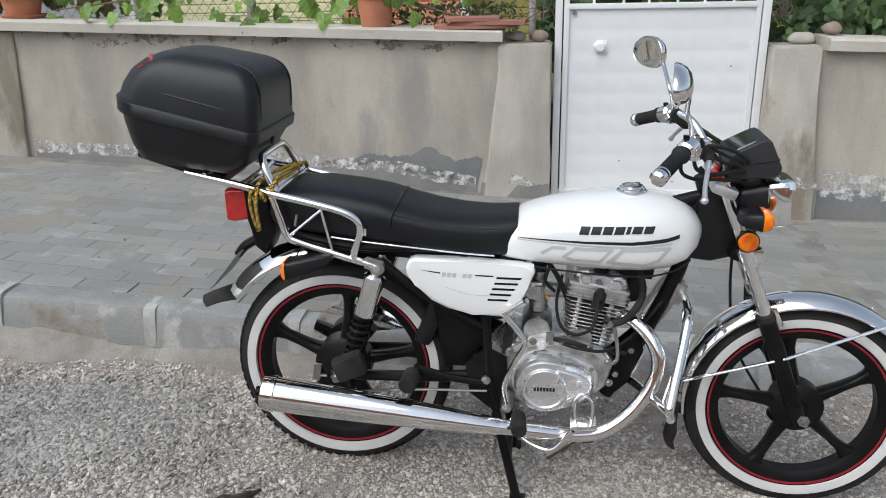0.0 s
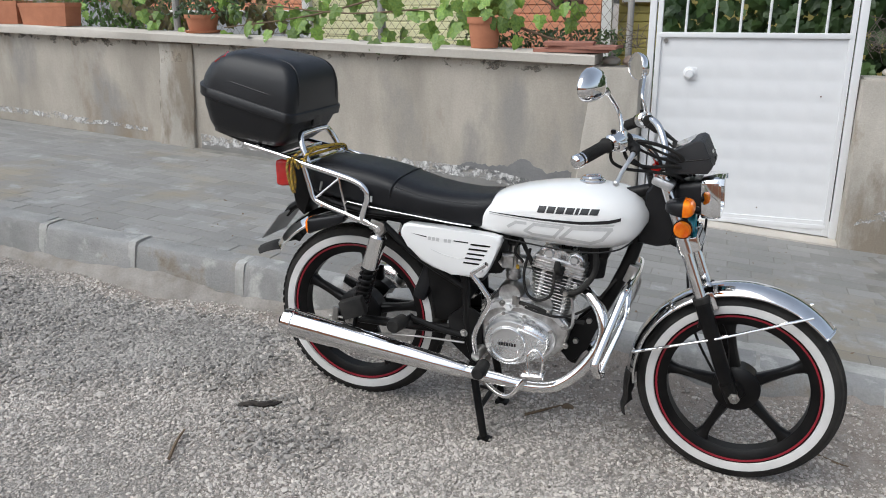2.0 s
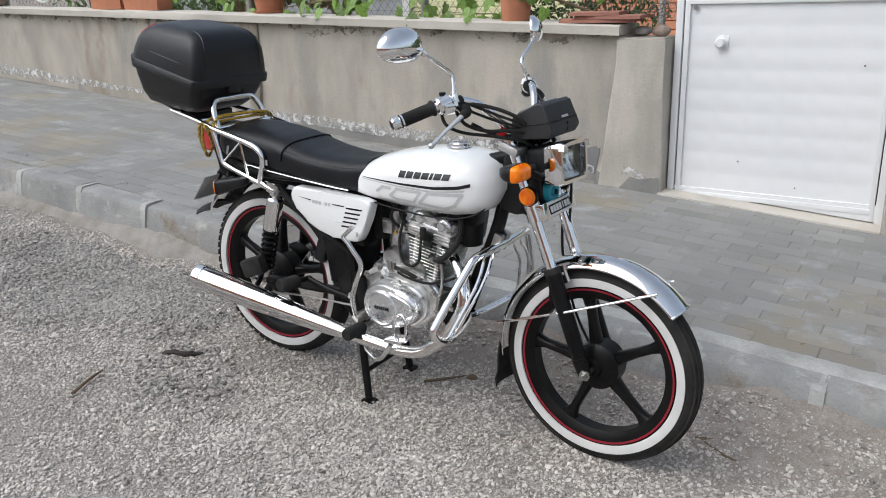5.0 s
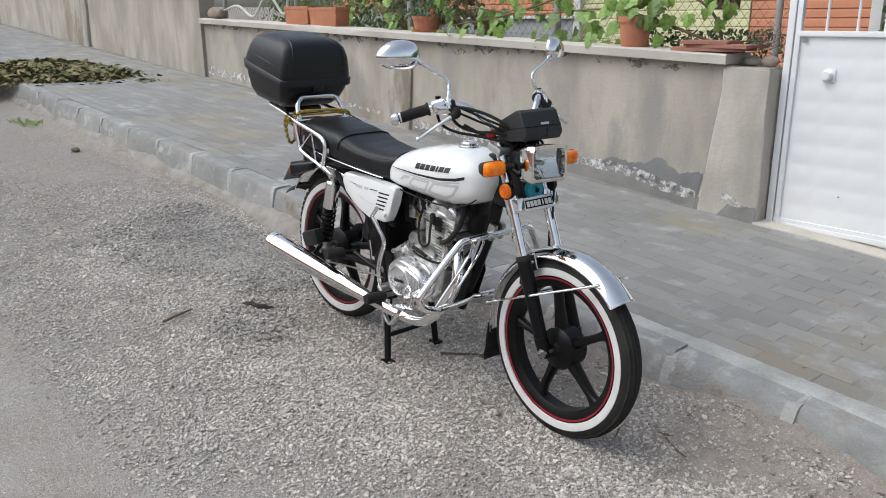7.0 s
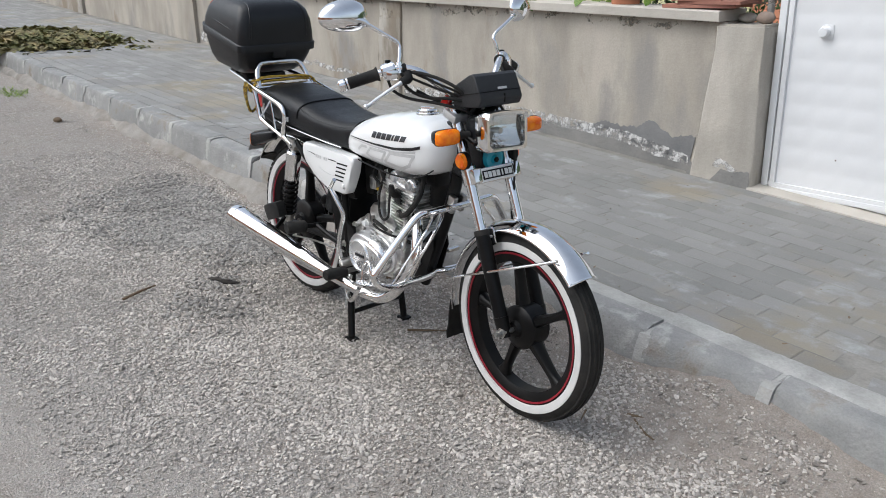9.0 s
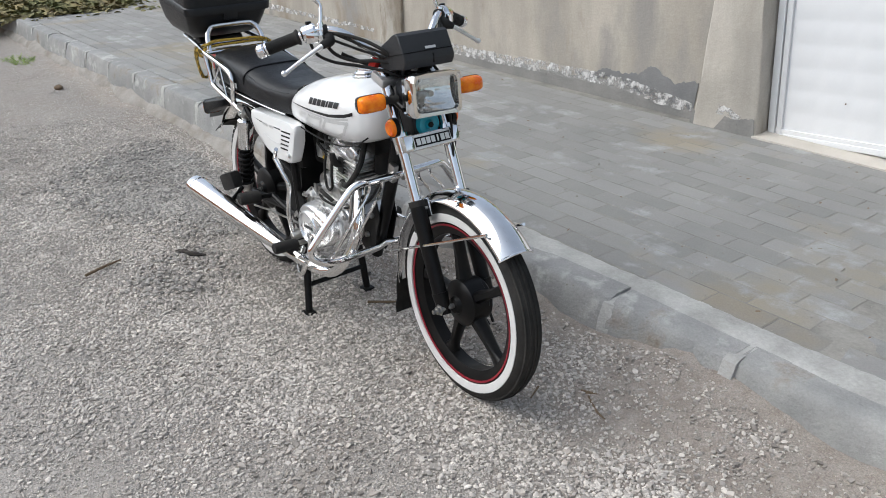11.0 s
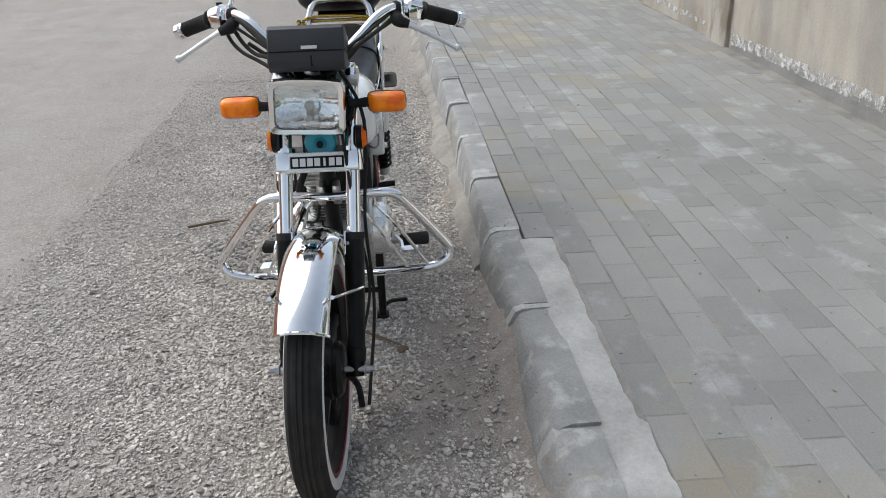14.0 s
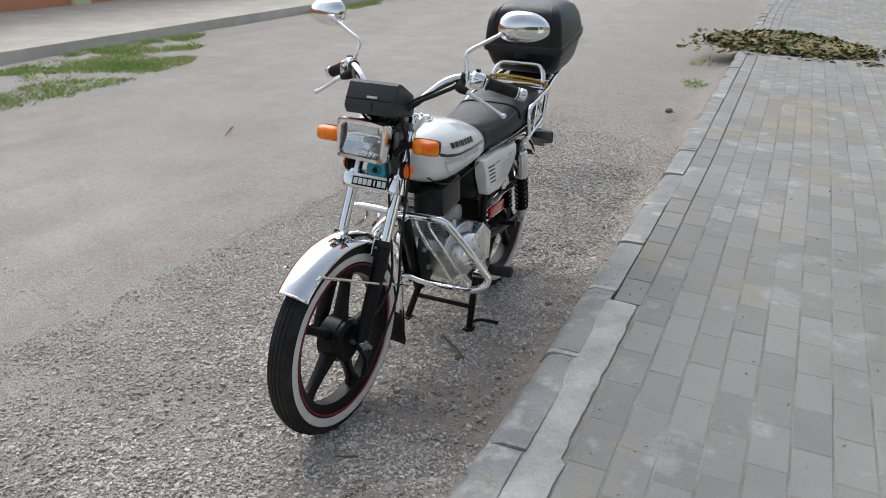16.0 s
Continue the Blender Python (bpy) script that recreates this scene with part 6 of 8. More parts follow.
cp("cover_lip", box(B(), (0, 0, 0.174), (0.146, 0.142, 0.008), 0.003), M_ALLOY)
for s in (-1, 1):
    for dx in (-0.058, 0.058):
        cp("head_bolt", lathe(B(), [(0, 0.016), (0.006, 0.016), (0.0065, 0.006), (0.010, 0.004), (0.010, 0.0)], (dx, s * 0.060, 0.178), "z", 8), M_STEEL)
    for dx in (-0.036, 0.036):
        cp("valve_cap", lathe(B(), [(0, s * 0.010), (0.011, s * 0.009), (0.014, s * 0.004), (0.014, 0)], (dx, s * 0.064, 0.192), "y", 16), M_ALLOY)
cp("plug_recess", box(B(), (0.004, -0.0745, 0.140), (0.030, 0.012, 0.050), 0.004), M_DARK)
cp("spark_plug_cap", tube(B(), [(0.004, -0.066, 0.146), (0.004, -0.092, 0.150), (0.002, -0.104, 0.166), (-0.002, -0.106, 0.186)], [0.011, 0.012, 0.012, 0.008], 12), M_RUBBER, "black spark plug cap")
# round the crankcase: starter housing, oil line, cable stop, bolts
bp("starter_housing", tube(B(), [(0.205, -0.085, 0.525), (0.205, 0.085, 0.525)], 0.030, 20, smooth=False), M_ALLOY_DIRTY, "", engine)
bp("crankcase_rib", slab(B(), [(0.00, 0.488), (0.05, 0.522), (0.14, 0.530), (0.25, 0.505), (0.29, 0.462), (0.278, 0.455), (0.24, 0.494), (0.14, 0.517), (0.055, 0.508), (0.012, 0.478)], -0.104, -0.090, 0.004), M_ALLOY, "", engine)
for x, z in ((0.015, 0.492), (0.075, 0.522), (0.155, 0.522), (0.225, 0.508), (0.277, 0.468), (0.283, 0.405), (0.245, 0.355)):
    bp("case_bolt", lathe(B(), [(0, -0.010), (0.0065, -0.010), (0.007, -0.003), (0.011, -0.002), (0.011, 0.0)], (x, -0.103, z), "y", 8), M_STEEL, "", engine)
bp("oil_plug", lathe(B(), [(0, -0.016), (0.010, -0.016), (0.011, -0.004), (0.016, -0.003), (0.016, 0.0)], (0.098, -0.108, 0.516), "y", 6), M_WHITEDECAL, "pale cable stop block", engine)
bp("oil_line", tube(B(), [(0.285, -0.095, 0.455), (0.302, -0.098, 0.475), (0.300, -0.085, 0.52), (0.292, -0.078, 0.56)], 0.005, 8), M_STEEL, "", engine)
bp("wiring_loom", tube(B(), [(0.13, -0.10, 0.530), (0.18, -0.108, 0.524), (0.235, -0.098, 0.502), (0.28, -0.07, 0.480), (0.33, -0.05, 0.47)], 0.007, 8), M_RUBBER, "", engine)
bp("intake_pipe", tube(B(), [(0.165, -0.01, 0.640), (0.19, -0.01, 0.642), (0.215, -0.005, 0.640)], [0.020, 0.019, 0.022], 14), M_RUBBER, "", engine)
bp("plug_lead", tube(B(), [(0.246, -0.106, 0.676), (0.240, -0.112, 0.61), (0.228, -0.108, 0.566), (0.188, -0.100, 0.545), (0.150, -0.088, 0.562), (0.136, -0.075, 0.625), (0.150, -0.055, 0.70)], 0.0045, 8), M_RUBBER, "black ignition lead", engine)
bp("breather_canister", tube(B(), [(0.335, 0.035, 0.60), (0.335, 0.035, 0.606), (0.345, 0.035, 0.70), (0.345, 0.035, 0.706)], [0.030, 0.038, 0.038, 0.030], 18, smooth=False), M_RUBBER, "", engine)
bp("ignition_coil", box(B(), (0.345, 0.0, 0.712), (0.10, 0.07, 0.05), 0.01, (0, 8, 0)), M_BLACK, "", engine)
bp("air_duct", box(B(), (0.005, 0.025, 0.655), (0.09, 0.13, 0.13), 0.02), M_RUBBER, "", engine)
bp("rear_hose", tube(B(), [(0.10, -0.03, 0.74), (0.128, -0.055, 0.71), (0.15, -0.06, 0.67), (0.165, -0.055, 0.63)], 0.007, 8), M_RUBBER, "", engine)
bp("ignition_cover", box(B(), (0.285, 0.075, 0.668), (0.15, 0.07, 0.105), 0.014, (0, 11, 0)), M_PLASTIC, "black shroud over the cylinder head", engine)
bp("breather_hose", tube(B(), [(0.262, -0.088, 0.586), (0.285, -0.095, 0.580), (0.318, -0.095, 0.592), (0.350, -0.085, 0.630), (0.362, -0.070, 0.665), (0.355, -0.050, 0.705), (0.345, -0.03, 0.735)], 0.0095, 10), M_RUBBER, "", engine)
bp("hose_clamp", lathe(B(), [(0, -0.008), (0.008, -0.007), (0.009, 0.0)], (0.278, -0.104, 0.582), "y", 10), M_STEEL, "", engine)
carb = B()
tube(carb, [(0.03, -0.01, 0.635), (0.075, -0.012, 0.64), (0.115, -0.012, 0.640), (0.165, -0.01, 0.635)], [0.028, 0.024, 0.022, 0.020], 16)
tube(carb, [(0.088, -0.02, 0.70), (0.088, -0.02, 0.60)], [0.017, 0.024], 16, smooth=False)
tube(carb, [(0.088, -0.02, 0.60), (0.088, -0.02, 0.585), (0.088, -0.02, 0.575)], [0.027, 0.026, 0.014], 16, smooth=False)
box(carb, (0.075, -0.045, 0.645), (0.04, 0.03, 0.04), 0.006)
for k in range(4):
    tube(carb, [(0.088, -0.020, 0.606 + 0.022 * k), (0.088, -0.020, 0.612 + 0.022 * k)], 0.0265 - 0.002 * k, 14, smooth=False)
tube(carb, [(0.058, -0.052, 0.668), (0.098, -0.056, 0.672)], [0.008, 0.006], 8, smooth=False)
bp("carburettor", carb, M_ALLOY_DIRTY, "grey carburettor", engine)
bp("carburettor_cap", tube(B(), [(0.088, -0.02, 0.698), (0.088, -0.02, 0.722), (0.09, -0.02, 0.732)], [0.021, 0.020, 0.008], 16, smooth=False), M_RUBBER, "", engine)
bp("brass_screw", tube(B(), [(0.108, -0.052, 0.636), (0.112, -0.066, 0.634)], 0.005, 8, smooth=False), M_ROPE, "", engine)
bp("fuel_hose", tube(B(), [(0.12, -0.06, 0.735), (0.105, -0.075, 0.69), (0.13, -0.065, 0.655)], 0.005, 8), M_RUBBER, "", engine)
bp("clutch_cable", tube(B(), [(0.155, -0.12, 0.525), (0.20, -0.125, 0.515), (0.27, -0.10, 0.50), (0.345, -0.05, 0.525), (0.42, -0.03, 0.62)], 0.0042, 8), M_RUBBER, "", engine)
arm = B()
tube(arm, [(0.125, -0.10, 0.515), (0.125, -0.10, 0.545)], 0.008, 10, smooth=False)
box(arm, (0.118, -0.112, 0.540), (0.016, 0.006, 0.030), 0.002)
bp("clutch_arm", arm, M_STEEL, "", engine)

# ---- exhaust
ex = B()
tube(ex, [(0.300, -0.045, 0.585), (0.345, -0.075, 0.578), (0.395, -0.115, 0.530), (0.405, -0.138, 0.455), (0.355, -0.155, 0.365), (0.280, -0.168, 0.300), (0.200, -0.180, 0.285), (0.08, -0.198, 0.302), (-0.02, -0.210, 0.318)],
     [0.0185, 0.0185, 0.019, 0.0195, 0.0195, 0.0195, 0.0195, 0.020, 0.021], 20, 7)
pipe = bp("exhaust", ex, M_CHROME, "long chrome exhaust pipe and muffler", smooth=60)
t0, t1 = Vector((-0.01, -0.209, 0.317)), Vector((-0.640, -0.258, 0.419))
mu_ = B()
ts = [0.0, 0.03, 0.08, 0.30, 0.55, 0.80, 0.945, 0.95, 0.958, 1.0, 1.005]
rs = [0.022, 0.0245, 0.027, 0.035, 0.0415, 0.0455, 0.0462, 0.0490, 0.0490, 0.0455, 0.039]
tube(mu_, [t0 + (t1 - t0) * t for t in ts], rs, 28, smooth=False)
bp("muffler", mu_, M_CHROME, "tapered chrome muffler", pipe, 30)
bp("muffler_outlet", tube(B(), [t0 + (t1 - t0) * 1.0, t0 + (t1 - t0) * 1.03], 0.014, 14, smooth=False), M_BLACK, "", pipe)
bp("muffler_bracket", tube(B(), [t0 + (t1 - t0) * 0.62, (-0.42, -0.17, 0.42), (-0.44, -0.13, 0.45)], 0.009, 8), M_BLACK, "", pipe)
bp("header_flange", lathe(B(), [(0.012, -0.006), (0.030, -0.005), (0.030, 0.005), (0.012, 0.006)], (0.300, -0.045, 0.585), "x", 20), M_STEEL, "", pipe)

# ---- controls at the foot
for s in (-1, 1):
    pg = bp("foot_peg", tube(B(), [(0.030, s * 0.10, 0.325), (0.040, s * 0.175, 0.332)], 0.009, 10, smooth=False), M_STEEL, "rubber covered foot peg")
    bp("peg_rubber", tube(B(), [(0.040, s * 0.172, 0.332), (0.040, s * 0.178, 0.332), (0.044, s * 0.258, 0.338), (0.044, s * 0.264, 0.338)], [0.016, 0.020, 0.021, 0.017], 14, smooth=False), M_RUBBER, "black peg rubber", pg)
    rp = bp("pillion_peg", tube(B(), [(-0.245, s * 0.10, 0.43), (-0.25, s * 0.165, 0.435)], 0.010, 10, smooth=False), M_BLACK, "folding pillion foot peg")
    if s > 0:
        continue
    bp("peg_rubber", tube(B(), [(-0.25, s * 0.16, 0.436), (-0.25, s * 0.165, 0.437), (-0.252, s * 0.235, 0.445), (-0.252, s * 0.242, 0.445)], [0.018, 0.024, 0.024, 0.019], 14, smooth=False), M_RUBBER, "black peg rubber", rp)
    bp("peg_bar", tube(B(), [(-0.05, s * 0.108, 0.39), (-0.15, s * 0.11, 0.405), (-0.245, s * 0.11, 0.43)], 0.011, 10), M_BLACK, "", rp)
bp("peg_block", box(B(), (-0.415, -0.195, 0.474), (0.085, 0.045, 0.065), 0.012, (0, -18, 12)), M_RUBBER, "black rubber footrest block")
kick = B()
tube(kick, [(0.008, -0.165, 0.355), (0.002, -0.170, 0.42), (0.028, -0.176, 0.49), (0.055, -0.180, 0.550), (0.030, -0.186, 0.60), (-0.002, -0.190, 0.640)], 0.0085, 10, 5)
tube(kick, [(-0.002, -0.190, 0.640), (0.052, -0.205, 0.682)], 0.0072, 10, smooth=False)
ks = bp("kick_starter", kick, M_CHROME, "chrome kick starter lever", smooth=60)
bp("kick_boss", lathe(B(), [(0, -0.020), (0.014, -0.018), (0.018, 0), (0.018, 0.05)], (0.008, -0.155, 0.352), "y", 16), M_STEEL, "", ks)
bk = B()
tube(bk, [(0.02, -0.14, 0.300), (0.06, -0.185, 0.265), (0.13, -0.215, 0.255), (0.185, -0.215, 0.318)], 0.0085, 10, 5)
box(bk, (0.212, -0.215, 0.343), (0.070, 0.055, 0.010), 0.003, (0, -4, 0))
tube(bk, [(0.190, -0.205, 0.345), (0.188, -0.195, 0.395), (0.210, -0.19, 0.415), (0.232, -0.195, 0.395), (0.234, -0.205, 0.345)], 0.005, 8, 5)
bp("brake_pedal", bk, M_CHROME, "chrome rear brake pedal", smooth=50)
bp("brake_rod", tube(B(), [(-0.05, -0.115, 0.37), (-0.25, -0.115, 0.365), (RX + 0.02, -0.10, RZ - 0.05)], 0.004, 8), M_STEEL, "thin brake rod")
gs = B()
tube(gs, [(0.10, 0.16, 0.37), (0.16, 0.175, 0.375), (0.21, 0.18, 0.37)], 0.006, 8)
tube(gs, [(0.21, 0.175, 0.37), (0.21, 0.225, 0.37)], 0.009, 10, smooth=False)
bp("gear_lever", gs, M_CHROME, "chrome gear lever")

# ---- engine guard
gb = B()
tube(gb, [(0.478, 0.0, 0.634), (0.474, -0.11, 0.636), (0.466, -0.160, 0.630), (0.456, -0.195, 0.598), (0.418, -0.292, 0.472), (0.412, -0.306, 0.440), (0.420, -0.288, 0.412), (0.420, -0.225, 0.395), (0.370, -0.06, 0.372), (0.340, 0.0, 0.368)], 0.0125, 14, 6)
guard = bp("engine_guard", gb, M_CHROME, "chrome engine guard loops", smooth=60)
gb = B()
tube(gb, [(0.478, 0.0, 0.634), (0.474, 0.11, 0.636), (0.466, 0.160, 0.630), (0.456, 0.195, 0.598), (0.418, 0.292, 0.472), (0.412, 0.306, 0.440), (0.420, 0.288, 0.412), (0.420, 0.225, 0.395), (0.370, 0.06, 0.372), (0.340, 0.0, 0.368)], 0.0125, 14, 6)
bp("guard_loop", gb, M_CHROME, "", guard, 60)
for s in (-1, 1):
    for a, b in (((0.474, 0.115, 0.632), (0.422, 0.25, 0.402)), ((0.475, 0.070, 0.632), (0.412, 0.195, 0.390))):
        p0, p1 = Vector((a[0], s * a[1], a[2])), Vector((b[0], s * b[1], b[2]))
        bp("guard_rod", tube(B(), [p0, p0 + Vector((-0.004, s * 0.004, -0.03)), p0 + (p1 - p0) * 0.4 + Vector((0.016, 0, 0)), p1], 0.0048, 8), M_CHROME, "", guard)
    bp("guard_clamp", box(B(), (0.462, s * 0.02, 0.640), (0.03, 0.02, 0.06), 0.005, (0, 20, 0)), M_STEEL, "", guard)

# ---- centre stand
sd = B()
tube(sd, [(-0.025, -0.10, 0.295), (0.0, -0.13, 0.20), (0.036, -0.162, 0.062)], [0.014, 0.0135, 0.013], 12)
box(sd, (0.040, -0.165, 0.056), (0.045, 0.040, 0.012), 0.003, (0, 3, 0))
tube(sd, [(-0.025, 0.10, 0.295), (0.0, 0.10, 0.20), (0.02, 0.10, 0.066)], [0.014, 0.0135, 0.013], 12)
box(sd, (0.022, 0.10, 0.060), (0.045, 0.040, 0.012), 0.003, (0, 3, 0))
tube(sd, [(-0.025, -0.11, 0.292), (-0.025, 0.11, 0.292)], 0.012, 10, smooth=False)
tube(sd, [(0.012, -0.14, 0.15), (0.012, 0.10, 0.15)], 0.009, 10, smooth=False)
tube(sd, [(0.015, 0.10, 0.085), (-0.03, 0.13, 0.085), (-0.085, 0.180, 0.062)], 0.007, 8)
stand = bp("centre_stand", sd, M_BLACK, "black steel centre stand")
coil = B()
pts = [(-0.035 + 0.004 * t + 0.010 * math.cos(t * 6.283 * 12), -0.118 - 0.01 * t + 0.010 * math.sin(t * 6.283 * 12), 0.285 - 0.13 * t) for t in np.linspace(0, 1, 12 * 8)]
bp("stand_spring", tube(coil, pts, 0.0022, 5, smooth=False), M_STEEL, "rusty stand spring", stand, 60)

# ---- rear rack
RK = 0.0102
for s in (-1, 1):
    y = s * 0.140
    r = B()
    tube(r, [(-0.845, s * 0.115, 0.985), (-0.70, s * 0.128, 0.957), (-0.605, y, 0.936), (-0.50, y, 0.912), (-0.420, y, 0.890), (-0.385, y, 0.868), (-0.378, y, 0.835), (-0.398, y, 0.772), (-0.375, y, 0.755)], RK, 12, 6)
    rk = bp("rear_rack", r, M_CHROME, "chrome luggage rack rails", smooth=60)
    r = B()
    tube(r, [(-0.608, y, 0.935), (-0.592, y, 0.880), (-0.575, y, 0.825), (-0.545, y, 0.806), (-0.45, y, 0.776), (-0.385, y, 0.756), (-0.338, s * 0.138, 0.742)], RK * 0.95, 12, 6)
    bp("lower_rail", r, M_CHROME, "", rk, 60)
    for a, b in (((-0.565, 0.826), (-0.478, 0.896)), ((-0.478, 0.896), (-0.455, 0.782))):
        bp("brace", tube(B(), [(a[0], y, a[1]), (b[0], y, b[1])], 0.0045, 8, smooth=False), M_CHROME, "", rk)
    bp("rack_tab", box(B(), (-0.345, s * 0.141, 0.748), (0.05, 0.010, 0.036), 0.005, (0, 15, 0)), M_STEEL, "", rk)
    bp("tie_bolt", tube(B(), [(-0.545, s * 0.135, 0.88), (-0.552, s * 0.137, 0.85)], 0.004, 8, smooth=False), M_STEEL, "", rk)
hoop = B()
tube(hoop, [(-0.600, -0.118, 0.930), (-0.625, -0.110, 0.985), (-0.640, -0.092, 1.018), (-0.645, -0.060, 1.026), (-0.645, 0.060, 1.026), (-0.640, 0.092, 1.018), (-0.625, 0.110, 0.985), (-0.600, 0.118, 0.930)], 0.0105, 12, 6)
bp("grab_hoop", hoop, M_CHROME, "chrome grab hoop behind the seat", smooth=60)
for x in (-0.60, -0.69, -0.79):
    bp("rack_crossbar", tube(B(), [(x, -0.128, 0.936 - 0.24 * (x + 0.605)), (x, 0.128, 0.936 - 0.24 * (x + 0.605))], 0.008, 10, smooth=False), M_CHROME)

# ---- tail
GX, GZ = -0.478, 0.388
rm = bp("rear_mudguard", guard_shell(GX, GZ, 0.398, 70, 144.5, 0.074, 32, drop=0.042), M_CHROME, "chromed rear mudguard", smooth=60)
fl = B()
rings = []
for k in range(6):
    a = radians(143.9 + k * 2.2)
    r = 0.397 + 0.013 * k
    w = 0.066 - 0.003 * k
    rings.append([(GX + (r - 0.03 * abs(u) ** 2) * math.cos(a), u * w, GZ + (r - 0.03 * abs(u) ** 2) * math.sin(a)) for u in (-1, -0.6, 0, 0.6, 1)]
                 + [(GX + (r - 0.03 * abs(u) ** 2 - 0.005) * math.cos(a), u * w, GZ + (r - 0.03 * abs(u) ** 2 - 0.005) * math.sin(a)) for u in (1, 0.6, 0, -0.6, -1)])
bp("mud_flap", loft(fl, rings), M_RUBBER, "black rubber mud flap", rm)
tl = bp("tail_lamp_housing", slab(B(), [(-0.655, 0.932), (-0.70, 0.934), (-0.718, 0.925), (-0.712, 0.835), (-0.700, 0.76), (-0.672, 0.735), (-0.640, 0.80)], -0.055, 0.055, 0.010, 2), M_BLACK, "black tail lamp housing")
bp("tail_lamp", loft(B(), [[Vector((x, p.y, z0 + p.z)) for p in rrect(hy, hz, 0.012)] for x, z0, hy, hz in ((-0.712, 0.880, 0.050, 0.044), (-0.754, 0.878, 0.054, 0.048), (-0.773, 0.876, 0.050, 0.044), (-0.778, 0.876, 0.036, 0.030))]), M_REDLENS, "red tail lamp lens", tl)
bp("number_plate", box(B(), (-0.792, 0, 0.688), (0.005, 0.165, 0.122), 0.002, (0, 40, 0)), M_PLATE, "metal number plate seen from its back")
for s in (-1, 1):
    signal(bp, -0.572, s * 0.158, 0.738, s, back=True)
bp("plate_bracket", tube(B(), [(-0.71, 0, 0.765), (-0.75, 0, 0.742), (-0.775, 0, 0.715)], [0.014, 0.014, 0.012], 8), M_BLACK)

# ---------------------------------------------------------------- luggage box and its rope
case = thing("top_case", 0, BY, 0, "black plastic luggage box tied on the motorcycle rack", "luggage box")
CASE = Matrix.Translation((-0.812, 0, 1.138)) @ Matrix.Rotation(radians(9.0), 4, "Y") @ Matrix.Diagonal((0.67, 0.84, 0.86, 1))


def case_ring(z, x0, x1, hw, r, n=8, rear=0.06):
    out = []
    for cx_, cy_, rad, a0 in ((x1 - r, hw - r, r, 0), (x0 + rear, hw - rear, rear, 90), (x0 + rear, -hw + rear, rear, 180), (x1 - r, -hw + r, r, 270)):
        for k in range(n + 1):
            a = radians(a0 + 90 * k / n)
            x_ = cx_ + rad * math.cos(a)
            out.append(Vector((x_, cy_ + rad * math.sin(a), z - 0.075 * x_ * max(0.0, 1 - abs(z) / 0.17))))
    return out


def case_part(name, rings, m, label="", parent=None, smooth=50):
    bm = loft(B(), rings)
    bmesh.ops.transform(bm, matrix=CASE, verts=bm.verts)
    return part(name, bm, m, parent or case, label, smooth)


low_ = [(-0.165, -0.190, 0.165, 0.135, 0.05, 0.06), (-0.158, -0.215, 0.190, 0.155, 0.05, 0.07), (-0.12, -0.250, 0.235, 0.180, 0.05, 0.10), (-0.06, -0.282, 0.262, 0.196, 0.045, 0.12), (-0.004, -0.298, 0.282, 0.204, 0.04, 0.13)]
case_part("tub", [case_ring(z, a, b, w, r, rear=q) for z, a, b, w, r, q in low_], M_PLASTIC, "black lower shell")
band = [(-0.030, -0.300, 0.284, 0.206, 0.042, 0.13), (-0.028, -0.306, 0.292, 0.211, 0.044, 0.13), (0.006, -0.308, 0.294, 0.213, 0.044, 0.13), (0.010, -0.304, 0.290, 0.209, 0.044, 0.13)]
case_part("rim_band", [case_ring(z, a, b, w, r, rear=q) for z, a, b, w, r, q in band], M_PLASTIC, "")
top_ = [(0.008, -0.300, 0.286, 0.206, 0.044, 0.13), (0.05, -0.288, 0.284, 0.203, 0.046, 0.13), (0.10, -0.255, 0.276, 0.196, 0.05, 0.12), (0.140, -0.205, 0.258, 0.183, 0.06, 0.11), (0.163, -0.155, 0.225, 0.160, 0.07, 0.10), (0.174, -0.11, 0.17, 0.125, 0.07, 0.08), (0.177, -0.06, 0.10, 0.08, 0.05, 0.05)]
lid = case_part("lid", [case_ring(z, a, b, w, r, rear=q) for z, a, b, w, r, q in top_], M_PLASTIC, "domed black lid")
def on_case(name, bm, m, parent, label="", smooth=50):
    bmesh.ops.transform(bm, matrix=CASE, verts=bm.verts)
    return part(name, bm, m, parent, label, smooth)


for s in (-1, 1):
    on_case("lid_ridge", tube(B(), [(0.284, s * 0.150, 0.02), (0.279, s * 0.150, 0.07), (0.268, s * 0.147, 0.115), (0.235, s * 0.138, 0.150), (0.17, s * 0.128, 0.166), (0.0, s * 0.115, 0.172), (-0.12, s * 0.10, 0.166)], 0.004, 6), M_PLASTIC, lid)
    on_case("side_crease", tube(B(), [(-0.17, s * 0.1925, 0.074), (-0.05, s * 0.2005, 0.062), (0.10, s * 0.2010, 0.050), (0.20, s * 0.2010, 0.042)], [0.0015, 0.003, 0.003, 0.001], 6), M_PLASTIC, lid)
    rf = loft(B(), [[Vector((-0.192 + du, s * (0.127 + dv), 0.134 + dw)) for du, dv, dw in ((-0.034, -0.034, -0.026), (0.020, -0.034, 0.020), (0.060, 0.034, 0.012), (0.008, 0.042, -0.022))],
                    [Vector((-0.192 + du - 0.006, s * (0.127 + dv + 0.005), 0.134 + dw + 0.007)) for du, dv, dw in ((-0.031, -0.030, -0.023), (0.018, -0.030, 0.018), (0.055, 0.031, 0.010), (0.006, 0.038, -0.019))]])
    on_case("red_reflector", rf, M_REDLENS, case, "red corner reflector")
